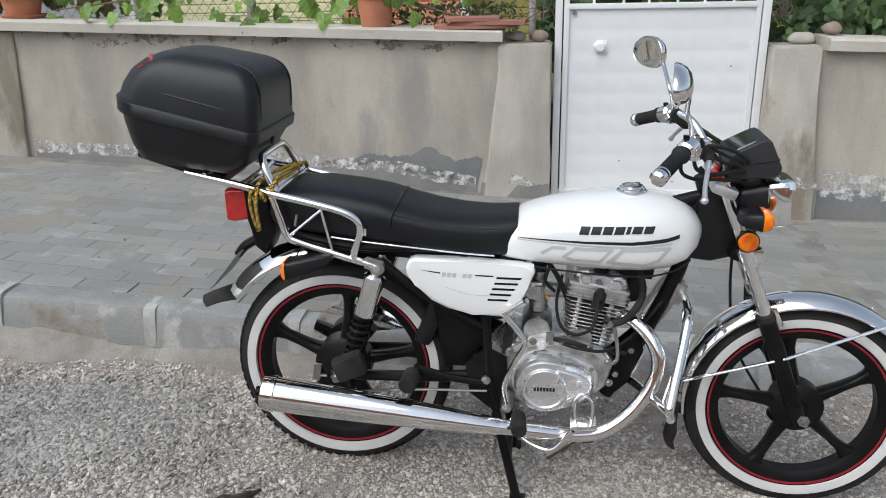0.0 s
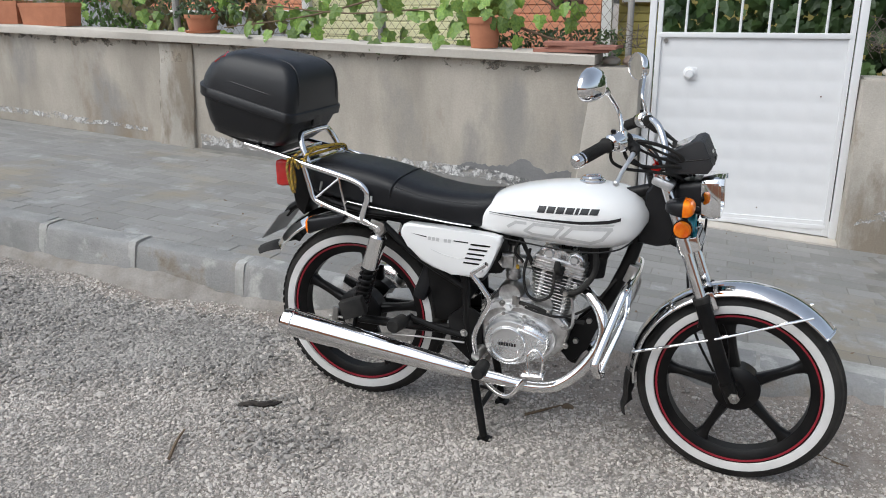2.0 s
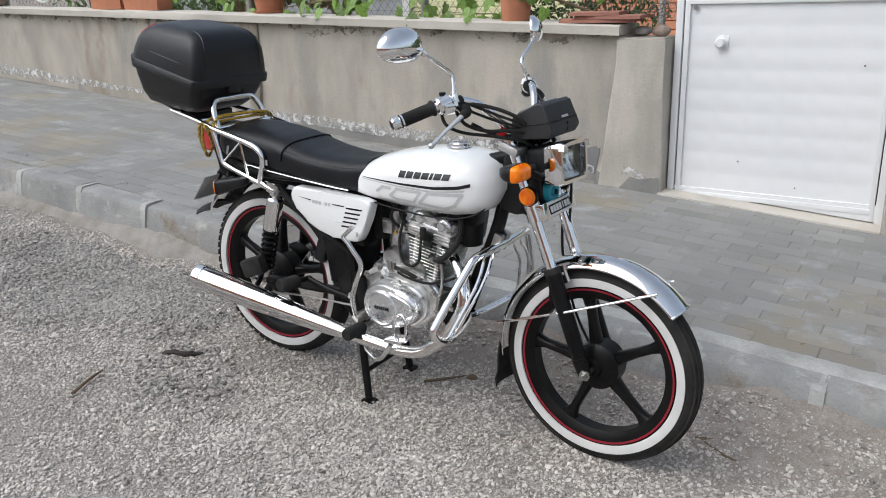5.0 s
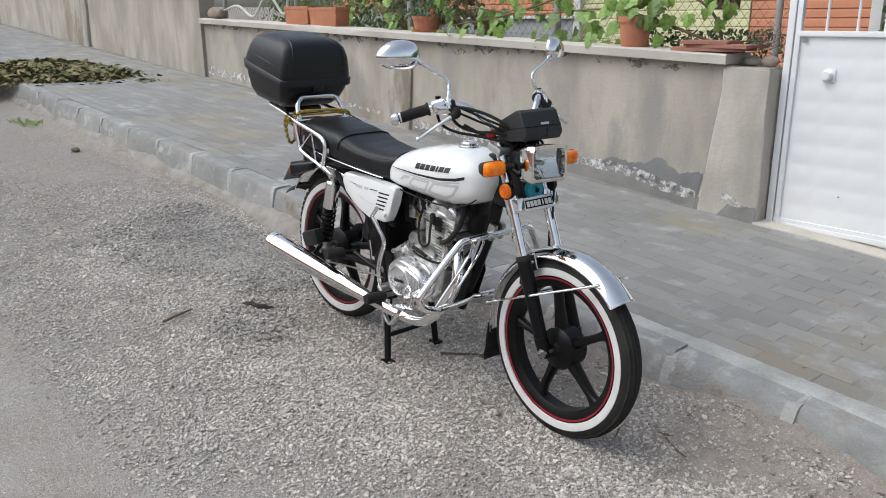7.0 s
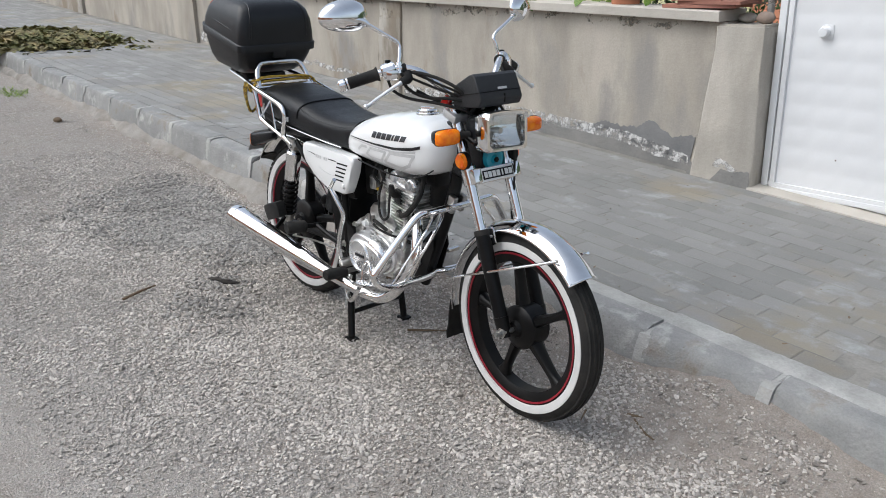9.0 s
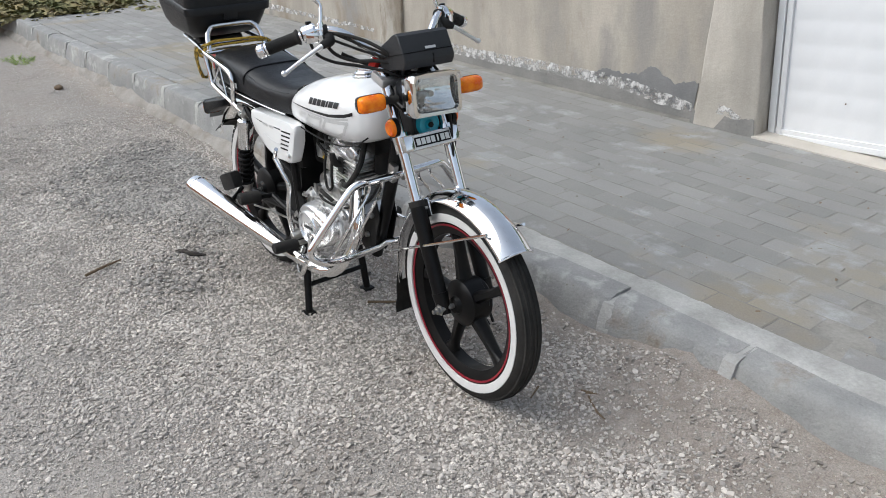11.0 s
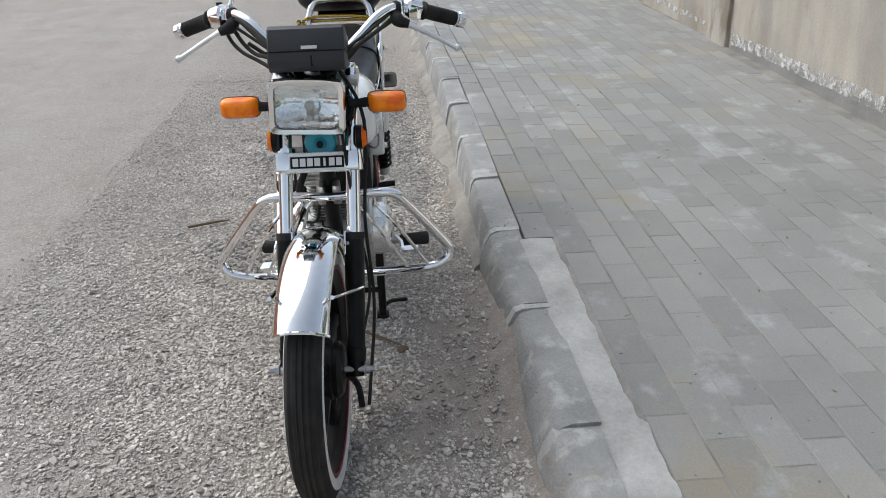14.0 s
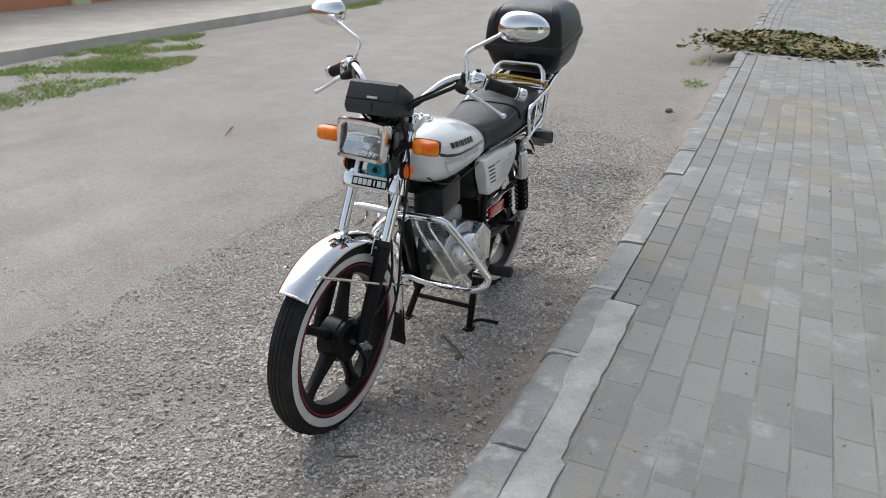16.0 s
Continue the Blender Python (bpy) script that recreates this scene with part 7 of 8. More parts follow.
base = box(B(), (-0.03, 0, -0.180), (0.36, 0.22, 0.030), 0.010)
bmesh.ops.transform(base, matrix=CASE @ Matrix.Rotation(radians(7), 4, "Y"), verts=base.verts)
part("base_plate", base, M_PLASTIC, case)
latch = box(B(), (0.286, 0, -0.05), (0.014, 0.07, 0.05), 0.006)
bmesh.ops.transform(latch, matrix=CASE, verts=latch.verts)
part("latch", latch, M_PLASTIC, case)

rope = thing("rope", 0, BY, 0, "yellow and black braided rope lashed round the rack", "rope")


def rope_run(pts, r=0.0046):
    body = B()
    tube(body, pts, r, 8, 6)
    strand = part("strand", body, M_ROPE, rope)
    path = curve_pts(pts, 14)
    for ph in (0, 2.1):
        w = B()
        acc, tw = 0.0, []
        up = Vector((0.3, 0.2, 0.93))
        for k, c in enumerate(path):
            t = (path[min(k + 1, len(path) - 1)] - path[max(k - 1, 0)]).normalized()
            if k:
                acc += (c - path[k - 1]).length
            e1 = t.cross(up).normalized()
            e2 = t.cross(e1)
            a = acc / 0.022 * 2 * math.pi + ph
            tw.append(c + (r + 0.0002) * (math.cos(a) * e1 + math.sin(a) * e2))
        tube(w, tw, 0.0016, 5, smooth=False)
        part("dark_thread", w, M_ROPEB, strand)


rope_run([(-0.652, -0.145, 0.945), (-0.640, -0.10, 0.968), (-0.622, 0.0, 0.970), (-0.615, 0.10, 0.962), (-0.610, 0.145, 0.945)])
rope_run([(-0.630, -0.150, 0.938), (-0.612, -0.10, 0.955), (-0.598, 0.0, 0.958), (-0.600, 0.10, 0.955), (-0.620, 0.148, 0.940)])
rope_run([(-0.610, -0.148, 0.925), (-0.600, -0.12, 0.968), (-0.60, -0.02, 0.972), (-0.588, 0.10, 0.965), (-0.595, 0.147, 0.930)])
rope_run([(-0.655, -0.152, 0.955), (-0.662, -0.156, 0.92), (-0.658, -0.150, 0.87), (-0.652, -0.140, 0.835)])
rope_run([(-0.640, -0.155, 0.952), (-0.646, -0.158, 0.90), (-0.645, -0.150, 0.845), (-0.660, -0.120, 0.84), (-0.668, -0.10, 0.88), (-0.662, -0.13, 0.945)])
rope_run([(-0.665, -0.14, 0.935), (-0.640, -0.155, 0.955), (-0.622, -0.152, 0.925), (-0.640, -0.128, 0.922), (-0.662, -0.142, 0.948)])


# ---------------------------------------------------------------- across the road
def opp(x):
    return line(x, ROAD_LINE) + 0.0885


bm = B()
loft(bm, [[(x, -4.27, opp(x) + 0.12), (x, -4.12, opp(x) + 0.115), (x, -4.08, opp(x) - 0.1), (x, -8, opp(x) - 0.1), (x, -8, opp(x) + 0.15)] for x in np.linspace(-40, 14, 28)])
tagged(part("pavement_opposite", bm, M_COPING), "pale concrete pavement with a kerb across the road", "pavement", kind="structure")
bm = B()
loft(bm, [[(x, -6.7, opp(x)), (x, -6.7, opp(x) + 2.4), (x, -6.9, opp(x) + 2.4), (x, -6.9, opp(x))] for x in np.linspace(-30, 14, 12)])
tagged(part("wall_opposite", bm, M_SALMON, smooth=0), "salmon painted wall across the road", "wall", kind="structure")
for x in (-6.1, -12.0, -1.5, 4.0):
    tagged(part("wall_pier", box(B(), (x, -6.68, opp(x) + 1.2), (0.30, 0.10, 2.5), 0.01), M_CREAM), "pale yellow pier on the salmon wall", "pier", kind="structure")

# ---------------------------------------------------------------- kerb
foot_bm = B()
loft(foot_bm, [[(x, kerb_y(x) - 0.015, road_z(x, 2.4) - 0.15), (x, kerb_y(x) + 0.005, side_z(x, 2.5) - 0.13), (x, kerb_y(x) + 0.105, side_z(x, 2.5) - 0.13), (x, kerb_y(x) + 0.105, road_z(x, 2.4) - 0.15)] for x in np.linspace(-30, 9, 66)])
kerb = tagged(part("kerb", foot_bm, M_KERB), "grey concrete kerb stones along the road", "kerb", kind="structure")
joints = [-2.50, -1.95, -1.345, -0.80, -0.25, 0.30, 0.88, 1.33]
while joints[0] > -29:
    joints.insert(0, joints[0] - 0.565)
while joints[-1] < 8:
    joints.append(joints[-1] + 0.56)
rng = random.Random(8)
for a, b in zip(joints, joints[1:]):
    worn = a > -0.3
    dz, dy, tw = rng.uniform(-0.006, 0.006), rng.uniform(-0.006, 0.006), rng.uniform(-0.004, 0.004)
    bm = B()
    rings = []
    near = -3.2 < a < 1.9
    steps = 22 if near else 4
    for k in range(steps + 1):
        x = a + 0.008 + (b - a - 0.016) * k / steps
        t, y, lo = side_z(x, 2.5) + dz + tw * (4 * k / steps - 2), kerb_y(x) + dy, road_z(x, 2.4) - 0.12
        if worn:
            prof = [(-0.036, lo), (-0.034, t - 0.125), (-0.030, t - 0.10), (-0.024, t - 0.074), (-0.015, t - 0.048), (-0.004, t - 0.024), (0.006, t - 0.010), (0.018, t - 0.003), (0.045, t), (0.075, t), (0.111, t), (0.111, lo)]
        else:
            prof = [(-0.030, lo), (-0.026, t - 0.15), (-0.020, t - 0.115), (-0.014, t - 0.075), (-0.008, t - 0.045), (-0.004, t - 0.025), (0.006, t - 0.008), (0.020, t - 0.001), (0.050, t), (0.080, t), (0.110, t), (0.110, lo)]
        ring = []
        for q, (p, z) in enumerate(prof):
            e = noise.noise((x * 8, p * 30, z * 22)) + 0.6 * noise.noise((x * 26, p * 60, z * 60 + 3)) if 0 < q < 9 else 0.0
            chip = max(0.0, noise.noise((x * 13, 7.5, a)) - 0.26) * (0.024 if 4 <= q <= 7 else 0.008) if 0 < q < 9 else 0.0
            if k in (0, steps) and 3 < q < 8:
                chip += 0.006
            ring.append((x, y + p - 0.0024 * e * (1 if q < 6 else 0.2) + chip, z - 0.0014 * e - 0.8 * chip))
        rings.append(ring)
    loft(bm, rings)
    part("kerb_stone", bm, M_KERB, kerb, smooth=30)
# mortar in the joints
bm = B()
for a in joints[1:-1]:
    t, y = side_z(a, 2.5), kerb_y(a)
    prof = ((-0.039, t - 0.15), (-0.034, t - 0.094), (-0.019, t - 0.047), (0.001, t - 0.010), (0.025, t + 0.001), (0.108, t + 0.002), (0.108, t - 0.15)) if a > -0.3 else ((-0.024, t - 0.15), (-0.020, t - 0.118), (-0.006, t - 0.030), (0.006, t - 0.006), (0.03, t), (0.108, t + 0.001), (0.108, t - 0.15))
    loft(bm, [[(a + d, y + p, q) for p, q in prof] for d in (-0.016 - 0.012 * rng.random(), 0.014 + 0.012 * rng.random())])
part("kerb_mortar", bm, M_MORTAR, kerb, "pale mortar in the kerb joints", smooth=0, kind="stuff")
# rough concrete haunch under the taller stones
bm = B()
rings = []
for x in np.linspace(-7.5, -0.22, 240):
    y, r = kerb_y(x), road_z(x, 2.4)
    n1, n2 = noise.noise((x * 3.1, 0.3, 8)), noise.noise((x * 11, 0.7, 8))
    n3 = noise.noise((x * 27, 1.7, 8))
    out_ = 0.075 + 0.035 * n1 + 0.018 * n2
    h = 0.078 + 0.022 * n1 + 0.012 * n2
    rings.append([(x, y + 0.02, r - 0.08), (x, y - out_ - 0.03, r - 0.04), (x, y - out_ + 0.006 * n3, r + 0.35 * h + 0.006 * n3), (x, y - 0.66 * out_ + 0.008 * n2, r + 0.72 * h + 0.007 * n3),
                  (x, y - 0.30 * out_, r + 0.92 * h + 0.005 * n3), (x, y - 0.02, r + h), (x, y + 0.02, r + h)])
loft(bm, rings)
part("kerb_haunch", bm, M_HAUNCH, kerb, "rough dusty concrete haunch below the kerb stones", smooth=50)
# rough cement strip patched in behind the worn kerb stones
bm = B()
rings = []
for x in np.linspace(-0.15, 2.9, 150):
    n1, n2, n3 = noise.noise((x * 6, 0.5, 2)), noise.noise((x * 19, 0.5, 2)), noise.noise((x * 40, 0.9, 2))
    t = side_z(x, 2.65)
    a, b = (0.094, 0.208) if x < 0.86 else (0.104, 0.222)
    a, b = a - 0.004 + 0.010 * n1 + 0.006 * n2, b + 0.006 + 0.008 * n2
    rings.append([(x, kerb_y(x) + a - 0.008, t - 0.05), (x, kerb_y(x) + a, t + 0.002), (x, kerb_y(x) + a + 0.02, t + 0.007 + 0.004 * n2), (x, kerb_y(x) + 0.6 * a + 0.4 * b, t + 0.008 + 0.004 * n3),
                  (x, kerb_y(x) + 0.3 * a + 0.7 * b, t + 0.007 + 0.004 * n1), (x, kerb_y(x) + b - 0.006, t + 0.004 + 0.003 * n3), (x, kerb_y(x) + b, t - 0.05)])
loft(bm, rings)
tagged(part("cement_strip", bm, M_MORTAR, smooth=30), "rough pale cement strip patched behind the kerb", "cement patch", kind="structure")

# ---------------------------------------------------------------- pavers
PL, PW = 0.2205, 0.1105


def paver_mesh(l, w, name="paver"):
    bm = B()
    lv = []
    for inset, z in ((0.0, -0.03), (0.0, -0.002), (0.0025, 0.0)):
        lv.append([bm.verts.new((sx * (l / 2 - inset), sy * (w / 2 - inset), z)) for sx, sy in ((-1, -1), (1, -1), (1, 1), (-1, 1))])
    for a, b in zip(lv, lv[1:]):
        for k in range(4):
            bm.faces.new((a[k], a[(k + 1) % 4], b[(k + 1) % 4], b[k]))
    bm.faces.new(lv[-1])
    return finish(bm, name, M_PAVER, 0)


PAVERS = [paver_mesh(PL - 0.0012 - 0.0010 * k, PW - 0.0042 - 0.0014 * k) for k in range(3)]
rng = random.Random(21)
fv, ff = [], []
base_v = [[tuple(v.co) for v in me.vertices] for me in PAVERS]
base_f = [[tuple(p.vertices) for p in me.polygons] for me in PAVERS]
yaw0 = math.atan(0.010)
near_n = 0
for j in range(18):
    off = 0.5 * PL * (j % 2) + rng.uniform(-0.02, 0.02)
    x = -20.0 + off
    while x < 6.5:
        cx = x + PL / 2
        cy = kerb_y(cx) + 0.1135 + (j + 0.5) * PW
        x += PL
        if cy + PW / 2 > 4.53 + 0.02:
            continue
        if j == 0 and -0.20 < cx < 2.9:
            continue
        k = rng.randrange(3)
        slope = math.atan((side_z(cx + 0.1, cy) - side_z(cx - 0.1, cy)) / 0.2)
        z = side_z(cx, cy) + rng.uniform(-0.0006, 0.0006) + 0.006 * noise.noise((cx * 0.9, cy * 0.9, 4))
        m = Matrix.Translation((cx, cy, z)) @ Matrix.Rotation(yaw0 if cx > -2.5 else 2.2 * yaw0, 4, "Z") @ Matrix.Rotation(-slope + rng.uniform(-0.0018, 0.0018), 4, "Y") @ Matrix.Rotation(-0.02 + rng.uniform(-0.004, 0.004), 4, "X")
        if -1.2 < cx < 1.9 and j < 15 and near_n < 300:
            near_n += 1
            ob = new("paver", PAVERS[k])
            ob.parent = pavement
            ob.matrix_basis = m
        else:
            n0 = len(fv)
            fv += [tuple(m @ Vector(v)) for v in base_v[k]]
            ff += [tuple(q + n0 for q in f) for f in base_f[k]]
me = bpy.data.meshes.new("pavers")
me.from_pydata(fv, [], ff)
me.materials.append(M_PAVER)
ob = tagged(new("pavers", me), kind="stuff")
ob.parent = pavement


# ---------------------------------------------------------------- leaves, shared by the plants
def leaf_verts(lobes=True, fold=0.25):
    """A broad lobed leaf of unit size, stem at the origin, lying along +y."""
    out = [(0.0, 0.0), (0.22, -0.10), (0.46, 0.02), (0.40, 0.22), (0.55, 0.45), (0.33, 0.52), (0.24, 0.78), (0.0, 1.0)] if lobes else [(0, 0), (0.14, 0.08), (0.20, 0.30), (0.16, 0.6), (0.0, 1.0)]
    ring = out + [(-x, y) for x, y in reversed(out[1:-1])]
    v = [(0.0, 0.42, 0.0)] + [(x, y, -fold * abs(x) - 0.25 * max(0, y - 0.5) ** 2 + 0.03 * math.sin(9 * y)) for x, y in ring]
    f = [(0, i + 1, (i + 1) % len(ring) + 1) for i in range(len(ring))]
    return v, f


def leaves_mesh(name, spots, material, lobes=True, parent=None, label="", category="", kind="stuff"):
    """spots: place, normal-ish direction, size."""
    v0, f0 = leaf_verts(lobes)
    v0 = np.array(v0)
    V, F = [], []
    rng_ = random.Random(len(spots))
    for p, d, s in spots:
        z = Vector(d).normalized()
        t = Vector((rng_.uniform(-1, 1), rng_.uniform(-1, 1), rng_.uniform(-1.2, 0.2)))
        y = (t - z * t.dot(z)).normalized()
        x = y.cross(z)
        m = np.array([x, y, z])
        n0 = len(V)
        V += ((v0 * s) @ m + np.array(p)).tolist()
        F += [tuple(q + n0 for q in f) for f in f0]
    me = bpy.data.meshes.new(name)
    me.from_pydata(V, [], F)
    me.materials.append(material)
    ob = tagged(new(name, me), label, category, kind=kind)
    if parent is not None:
        ob.parent = parent
    return ob


LEAVES = []
for k in range(3):
    v, f = leaf_verts(True, 0.12 + 0.16 * k)
    me = bpy.data.meshes.new("leaf")
    me.from_pydata([(a * (0.9 + 0.1 * k), b, c) for a, b, c in v], [], f)
    me.materials.append(M_LEAF)
    LEAVES.append(me)


def leaf_object(parent, p, s, rng_, face=(0, -1, 0.25)):
    z = (Vector(face) + Vector((rng_.uniform(-0.7, 0.7), rng_.uniform(-0.4, 0.4), rng_.uniform(-0.5, 0.5)))).normalized()
    t = Vector((rng_.uniform(-0.7, 0.7), 0, -1))
    y = (t - z * t.dot(z)).normalized()
    x = y.cross(z)
    ob = new("leaf", rng_.choice(LEAVES))
    ob.parent = parent
    ob.matrix_basis = Matrix.Translation(Vector(p)) @ Matrix((x, y, z)).transposed().to_4x4() @ Matrix.Scale(s, 4)
    return ob


# ---------------------------------------------------------------- pots on the wall
def planter(x0, x1, y, label):
    z = wall_top((x0 + x1) / 2)
    g = thing("planter_box", (x0 + x1) / 2, y, z, label, "planter")
    w = (x1 - x0) / 2
    bm = B()
    loft(bm, [[(sx * w * k, sy * 0.085 * k, h) for sx, sy in ((-1, -1), (1, -1), (1, 1), (-1, 1))] for k, h in ((0.90, 0.0), (0.97, 0.145), (1.0, 0.146), (1.0, 0.175), (0.95, 0.176), (0.93, 0.150))])
    part("box", bm, M_POT, g)
    part("soil", box(B(), (0, 0, 0.148), (w * 1.84, 0.155, 0.01)), M_SOIL, g)
    bm = B()
    rng_ = random.Random(int(x0 * 10))
    for _ in range(90):
        a, b = rng_.uniform(-w * 0.9, w * 0.9), rng_.uniform(-0.07, 0.07)
        tube(bm, [(a, b, 0.148), (a + rng_.uniform(-0.03, 0.03), b + rng_.uniform(-0.03, 0.03), 0.148 + rng_.uniform(0.03, 0.10))], [0.002, 0.0008], 3, smooth=False)
    part("dry_stems", bm, M_DRYLEAF, g, "withered straw-coloured stems", kind="stuff")


planter(-5.22, -4.76, 4.62, "terracotta planter box with withered stems on the wall")
planter(-4.75, -4.26, 4.62, "terracotta planter box with dry stems on the wall")


def round_pot(x, y, z, r0, r1, h, label):
    g = thing("flower_pot", x, y, z, label, "flower pot")
    part("pot", lathe(B(), [(0.0, 0.0), (r0, 0.0), (r1 * 0.97, h * 0.8), (r1 * 1.05, h * 0.8), (r1 * 1.08, h), (r1 * 0.96, h), (r1 * 0.93, h * 0.86), (0.0, h * 0.86)], (0, 0, 0), "z", 32), M_POT, g, smooth=40)
    return g


pot1 = round_pot(-0.875, 4.60, wall_top(-0.875), 0.086, 0.106, 0.19, "round terracotta pot with a leafy plant on the wall")
pot3 = round_pot(-3.12, 4.70, wall_top(-3.12), 0.095, 0.120, 0.13, "terracotta bowl with a bushy plant on the wall")
part("saucer", lathe(B(), [(0, 0), (0.12, 0.0), (0.135, 0.02), (0.125, 0.02), (0, 0.012)], (0, 0, -0.001), "z", 24), M_POT, pot3)
rng = random.Random(3)
for _ in range(26):
    leaf_object(pot1, (rng.uniform(-0.20, 0.22), rng.uniform(-0.10, 0.10), 0.16 + rng.uniform(-0.02, 0.22)), rng.uniform(0.07, 0.12), rng)
spots = [((rng.gauss(0, 0.22), rng.gauss(0.05, 0.10), 0.12 + abs(rng.gauss(0, 0.16))), (rng.uniform(-1, 1), -1, rng.uniform(-0.3, 1)), rng.uniform(0.03, 0.06)) for _ in range(420)]
leaves_mesh("foliage", spots, M_LEAFDARK, False, pot3)
for k in range(5):
    c = (rng.uniform(0.0, 0.6), rng.uniform(-0.1, 0.1), rng.uniform(0.10, 0.32))
    bm = B()
    bmesh.ops.create_icosphere(bm, subdivisions=1, radius=0.022, matrix=Matrix.Translation(c))
    part("red_flower", bm, M_REDLENS, pot3, "small red blossom")

# ---------------------------------------------------------------- fence
fence = thing("garden_fence", -3.0, 4.80, 1.1, "chain-link fence on grey posts behind the garden wall", "fence")
fence.location = (0, 0, 0)
for x in (-6.95, -5.30, -3.38, -1.665, 0.02):
    part("post", tube(B(), [(x, 4.74, 1.0), (x, 4.74, 2.05)], 0.028 if x < 0 else 0.02, 10, smooth=False), M_POST, fence, "weathered grey fence post")
bm = B()
pitch = 0.062
for k in range(-14, 125):
    for d in (-1, 1):
        x0 = -7.0 + k * pitch
        xa, za = x0, 1.16
        xb, zb = x0 + d * 0.75, 1.16 + 0.95
        if d < 0:
            xa, xb = x0 + 0.75, x0
        pts = []
        for t in np.linspace(0, 1, 5):
            x, z = xa + (xb - xa) * t, za + (zb - za) * t
            if -7.0 < x < 0.10:
                pts.append((x, 4.765 + (0.004 if d > 0 else -0.004), z))
        if len(pts) > 1:
            tube(bm, pts, 0.0016, 3, smooth=False, cap=False)
for z in (1.22, 1.62, 2.0):
    tube(bm, [(x, 4.76, z + 0.02 * math.sin(x * 2.1)) for x in np.linspace(-7, 0.1, 30)], 0.002, 3, smooth=False)
part("wire_mesh", bm, M_WIRE, fence, "rusty diamond wire mesh", kind="stuff")

vine = thing("grape_vine", -1.7, 4.70, 1.15, "grape vine with broad green leaves climbing the fence", "vine")
vine.location = (0, 0, 0)
rng = random.Random(17)
for pts in ([(-0.3, 4.78, 1.1), (-0.5, 4.74, 1.45), (-1.3, 4.73, 1.62), (-2.4, 4.74, 1.66), (-3.5, 4.73, 1.74)], [(-0.4, 4.77, 1.2), (-1.1, 4.72, 1.40), (-1.9, 4.70, 1.38), (-2.7, 4.72, 1.45)], [(-1.3, 4.73, 1.6), (-1.8, 4.71, 1.45), (-2.3, 4.70, 1.35), (-2.9, 4.66, 1.28)]):
    part("stem", tube(B(), pts, [0.010, 0.004], 6), M_WOODY, vine)
for _ in range(150):
    x = rng.choice((rng.uniform(-3.0, -0.25), rng.uniform(-2.4, -0.9), rng.uniform(-4.3, -0.3)))
    z = wall_top(x) + abs(rng.gauss(0.20, 0.20)) + (0.0 if rng.random() < 0.75 else 0.12)
    if x > -0.9:
        z += 0.12
    leaf_object(vine, (x, 4.72 + rng.uniform(-0.07, 0.05), min(z, 1.98)), rng.uniform(0.065, 0.125), rng)
for x, dz in ((-1.62, -0.015), (-2.42, 0.02), (-2.25, 0.03), (-0.62, 0.05), (-2.05, 0.05), (-1.15, 0.04), (-2.6, 0.06)):
    leaf_object(vine, (x, 4.50, wall_top(x) + dz + 0.03), rng.uniform(0.085, 0.115), rng)

spots = [((rng.uniform(-4.1, -2.6), 4.95 + rng.uniform(-0.12, 0.2), 1.30 + abs(rng.gauss(0.2, 0.22))), (rng.uniform(-1, 1), -1, rng.uniform(-0.5, 0.5)), rng.uniform(0.07, 0.12)) for _ in range(150)]
leaves_mesh("brown_vine", spots, M_DRYLEAF, True, None, "browning vine leaves hanging behind the fence", "vine")
spots = [((rng.uniform(-6.7, -3.9), 5.25 + rng.uniform(-0.25, 0.4), 1.2 + rng.uniform(0, 0.9)), (rng.uniform(-1, 1), -1, rng.uniform(-0.4, 0.8)), rng.uniform(0.05, 0.10)) for _ in range(2600)]
leaves_mesh("conifer_hedge", spots, mat("hedge_leaf", (0.06, 0.14, 0.02), 0.6, c2=(0.11, 0.20, 0.03), scale=3, island=0.4), False, None, "bright green feathery hedge behind the planters", "hedge")
spots = [((rng.uniform(-1.1, -0.05), 5.0 + rng.uniform(-0.15, 0.2), 1.06 + rng.uniform(0, 0.22)), (rng.uniform(-1, 1), -1, rng.uniform(-0.4, 0.8)), rng.uniform(0.025, 0.05)) for _ in range(700)]
leaves_mesh("low_shrub", spots, M_LEAFDARK, False, None, "low dark green shrub behind the wall", "shrub")
spots = [((rng.uniform(0.05, 4.5), 6.3 + rng.uniform(-0.15, 0.25), 0.6 + rng.uniform(0, 2.0)), (rng.uniform(-1, 1), -1, rng.uniform(-0.4, 0.8)), rng.uniform(0.07, 0.15)) for _ in range(3200)]
leaves_mesh("ivy_hedge", spots, M_LEAFDARK, True, None, "dense dark ivy hedge beyond the gate", "hedge")
spots = [((rng.uniform(1.52, 4.5), 4.90 + rng.uniform(-0.2, 0.3), 1.06 + rng.uniform(0, 0.9)), (rng.uniform(-1, 1), -1, rng.uniform(-0.4, 0.8)), rng.uniform(0.05, 0.11)) for _ in range(1500)]
leaves_mesh("wall_shrub", spots, M_LEAFDARK, True, None, "dark green shrub leaning over the garden wall", "shrub")

# odds and ends on the wall
tiles = thing("roof_tiles", -0.28, 4.60, wall_top(-0.28), "flat broken clay roof tiles stacked on the wall", "roof tile")
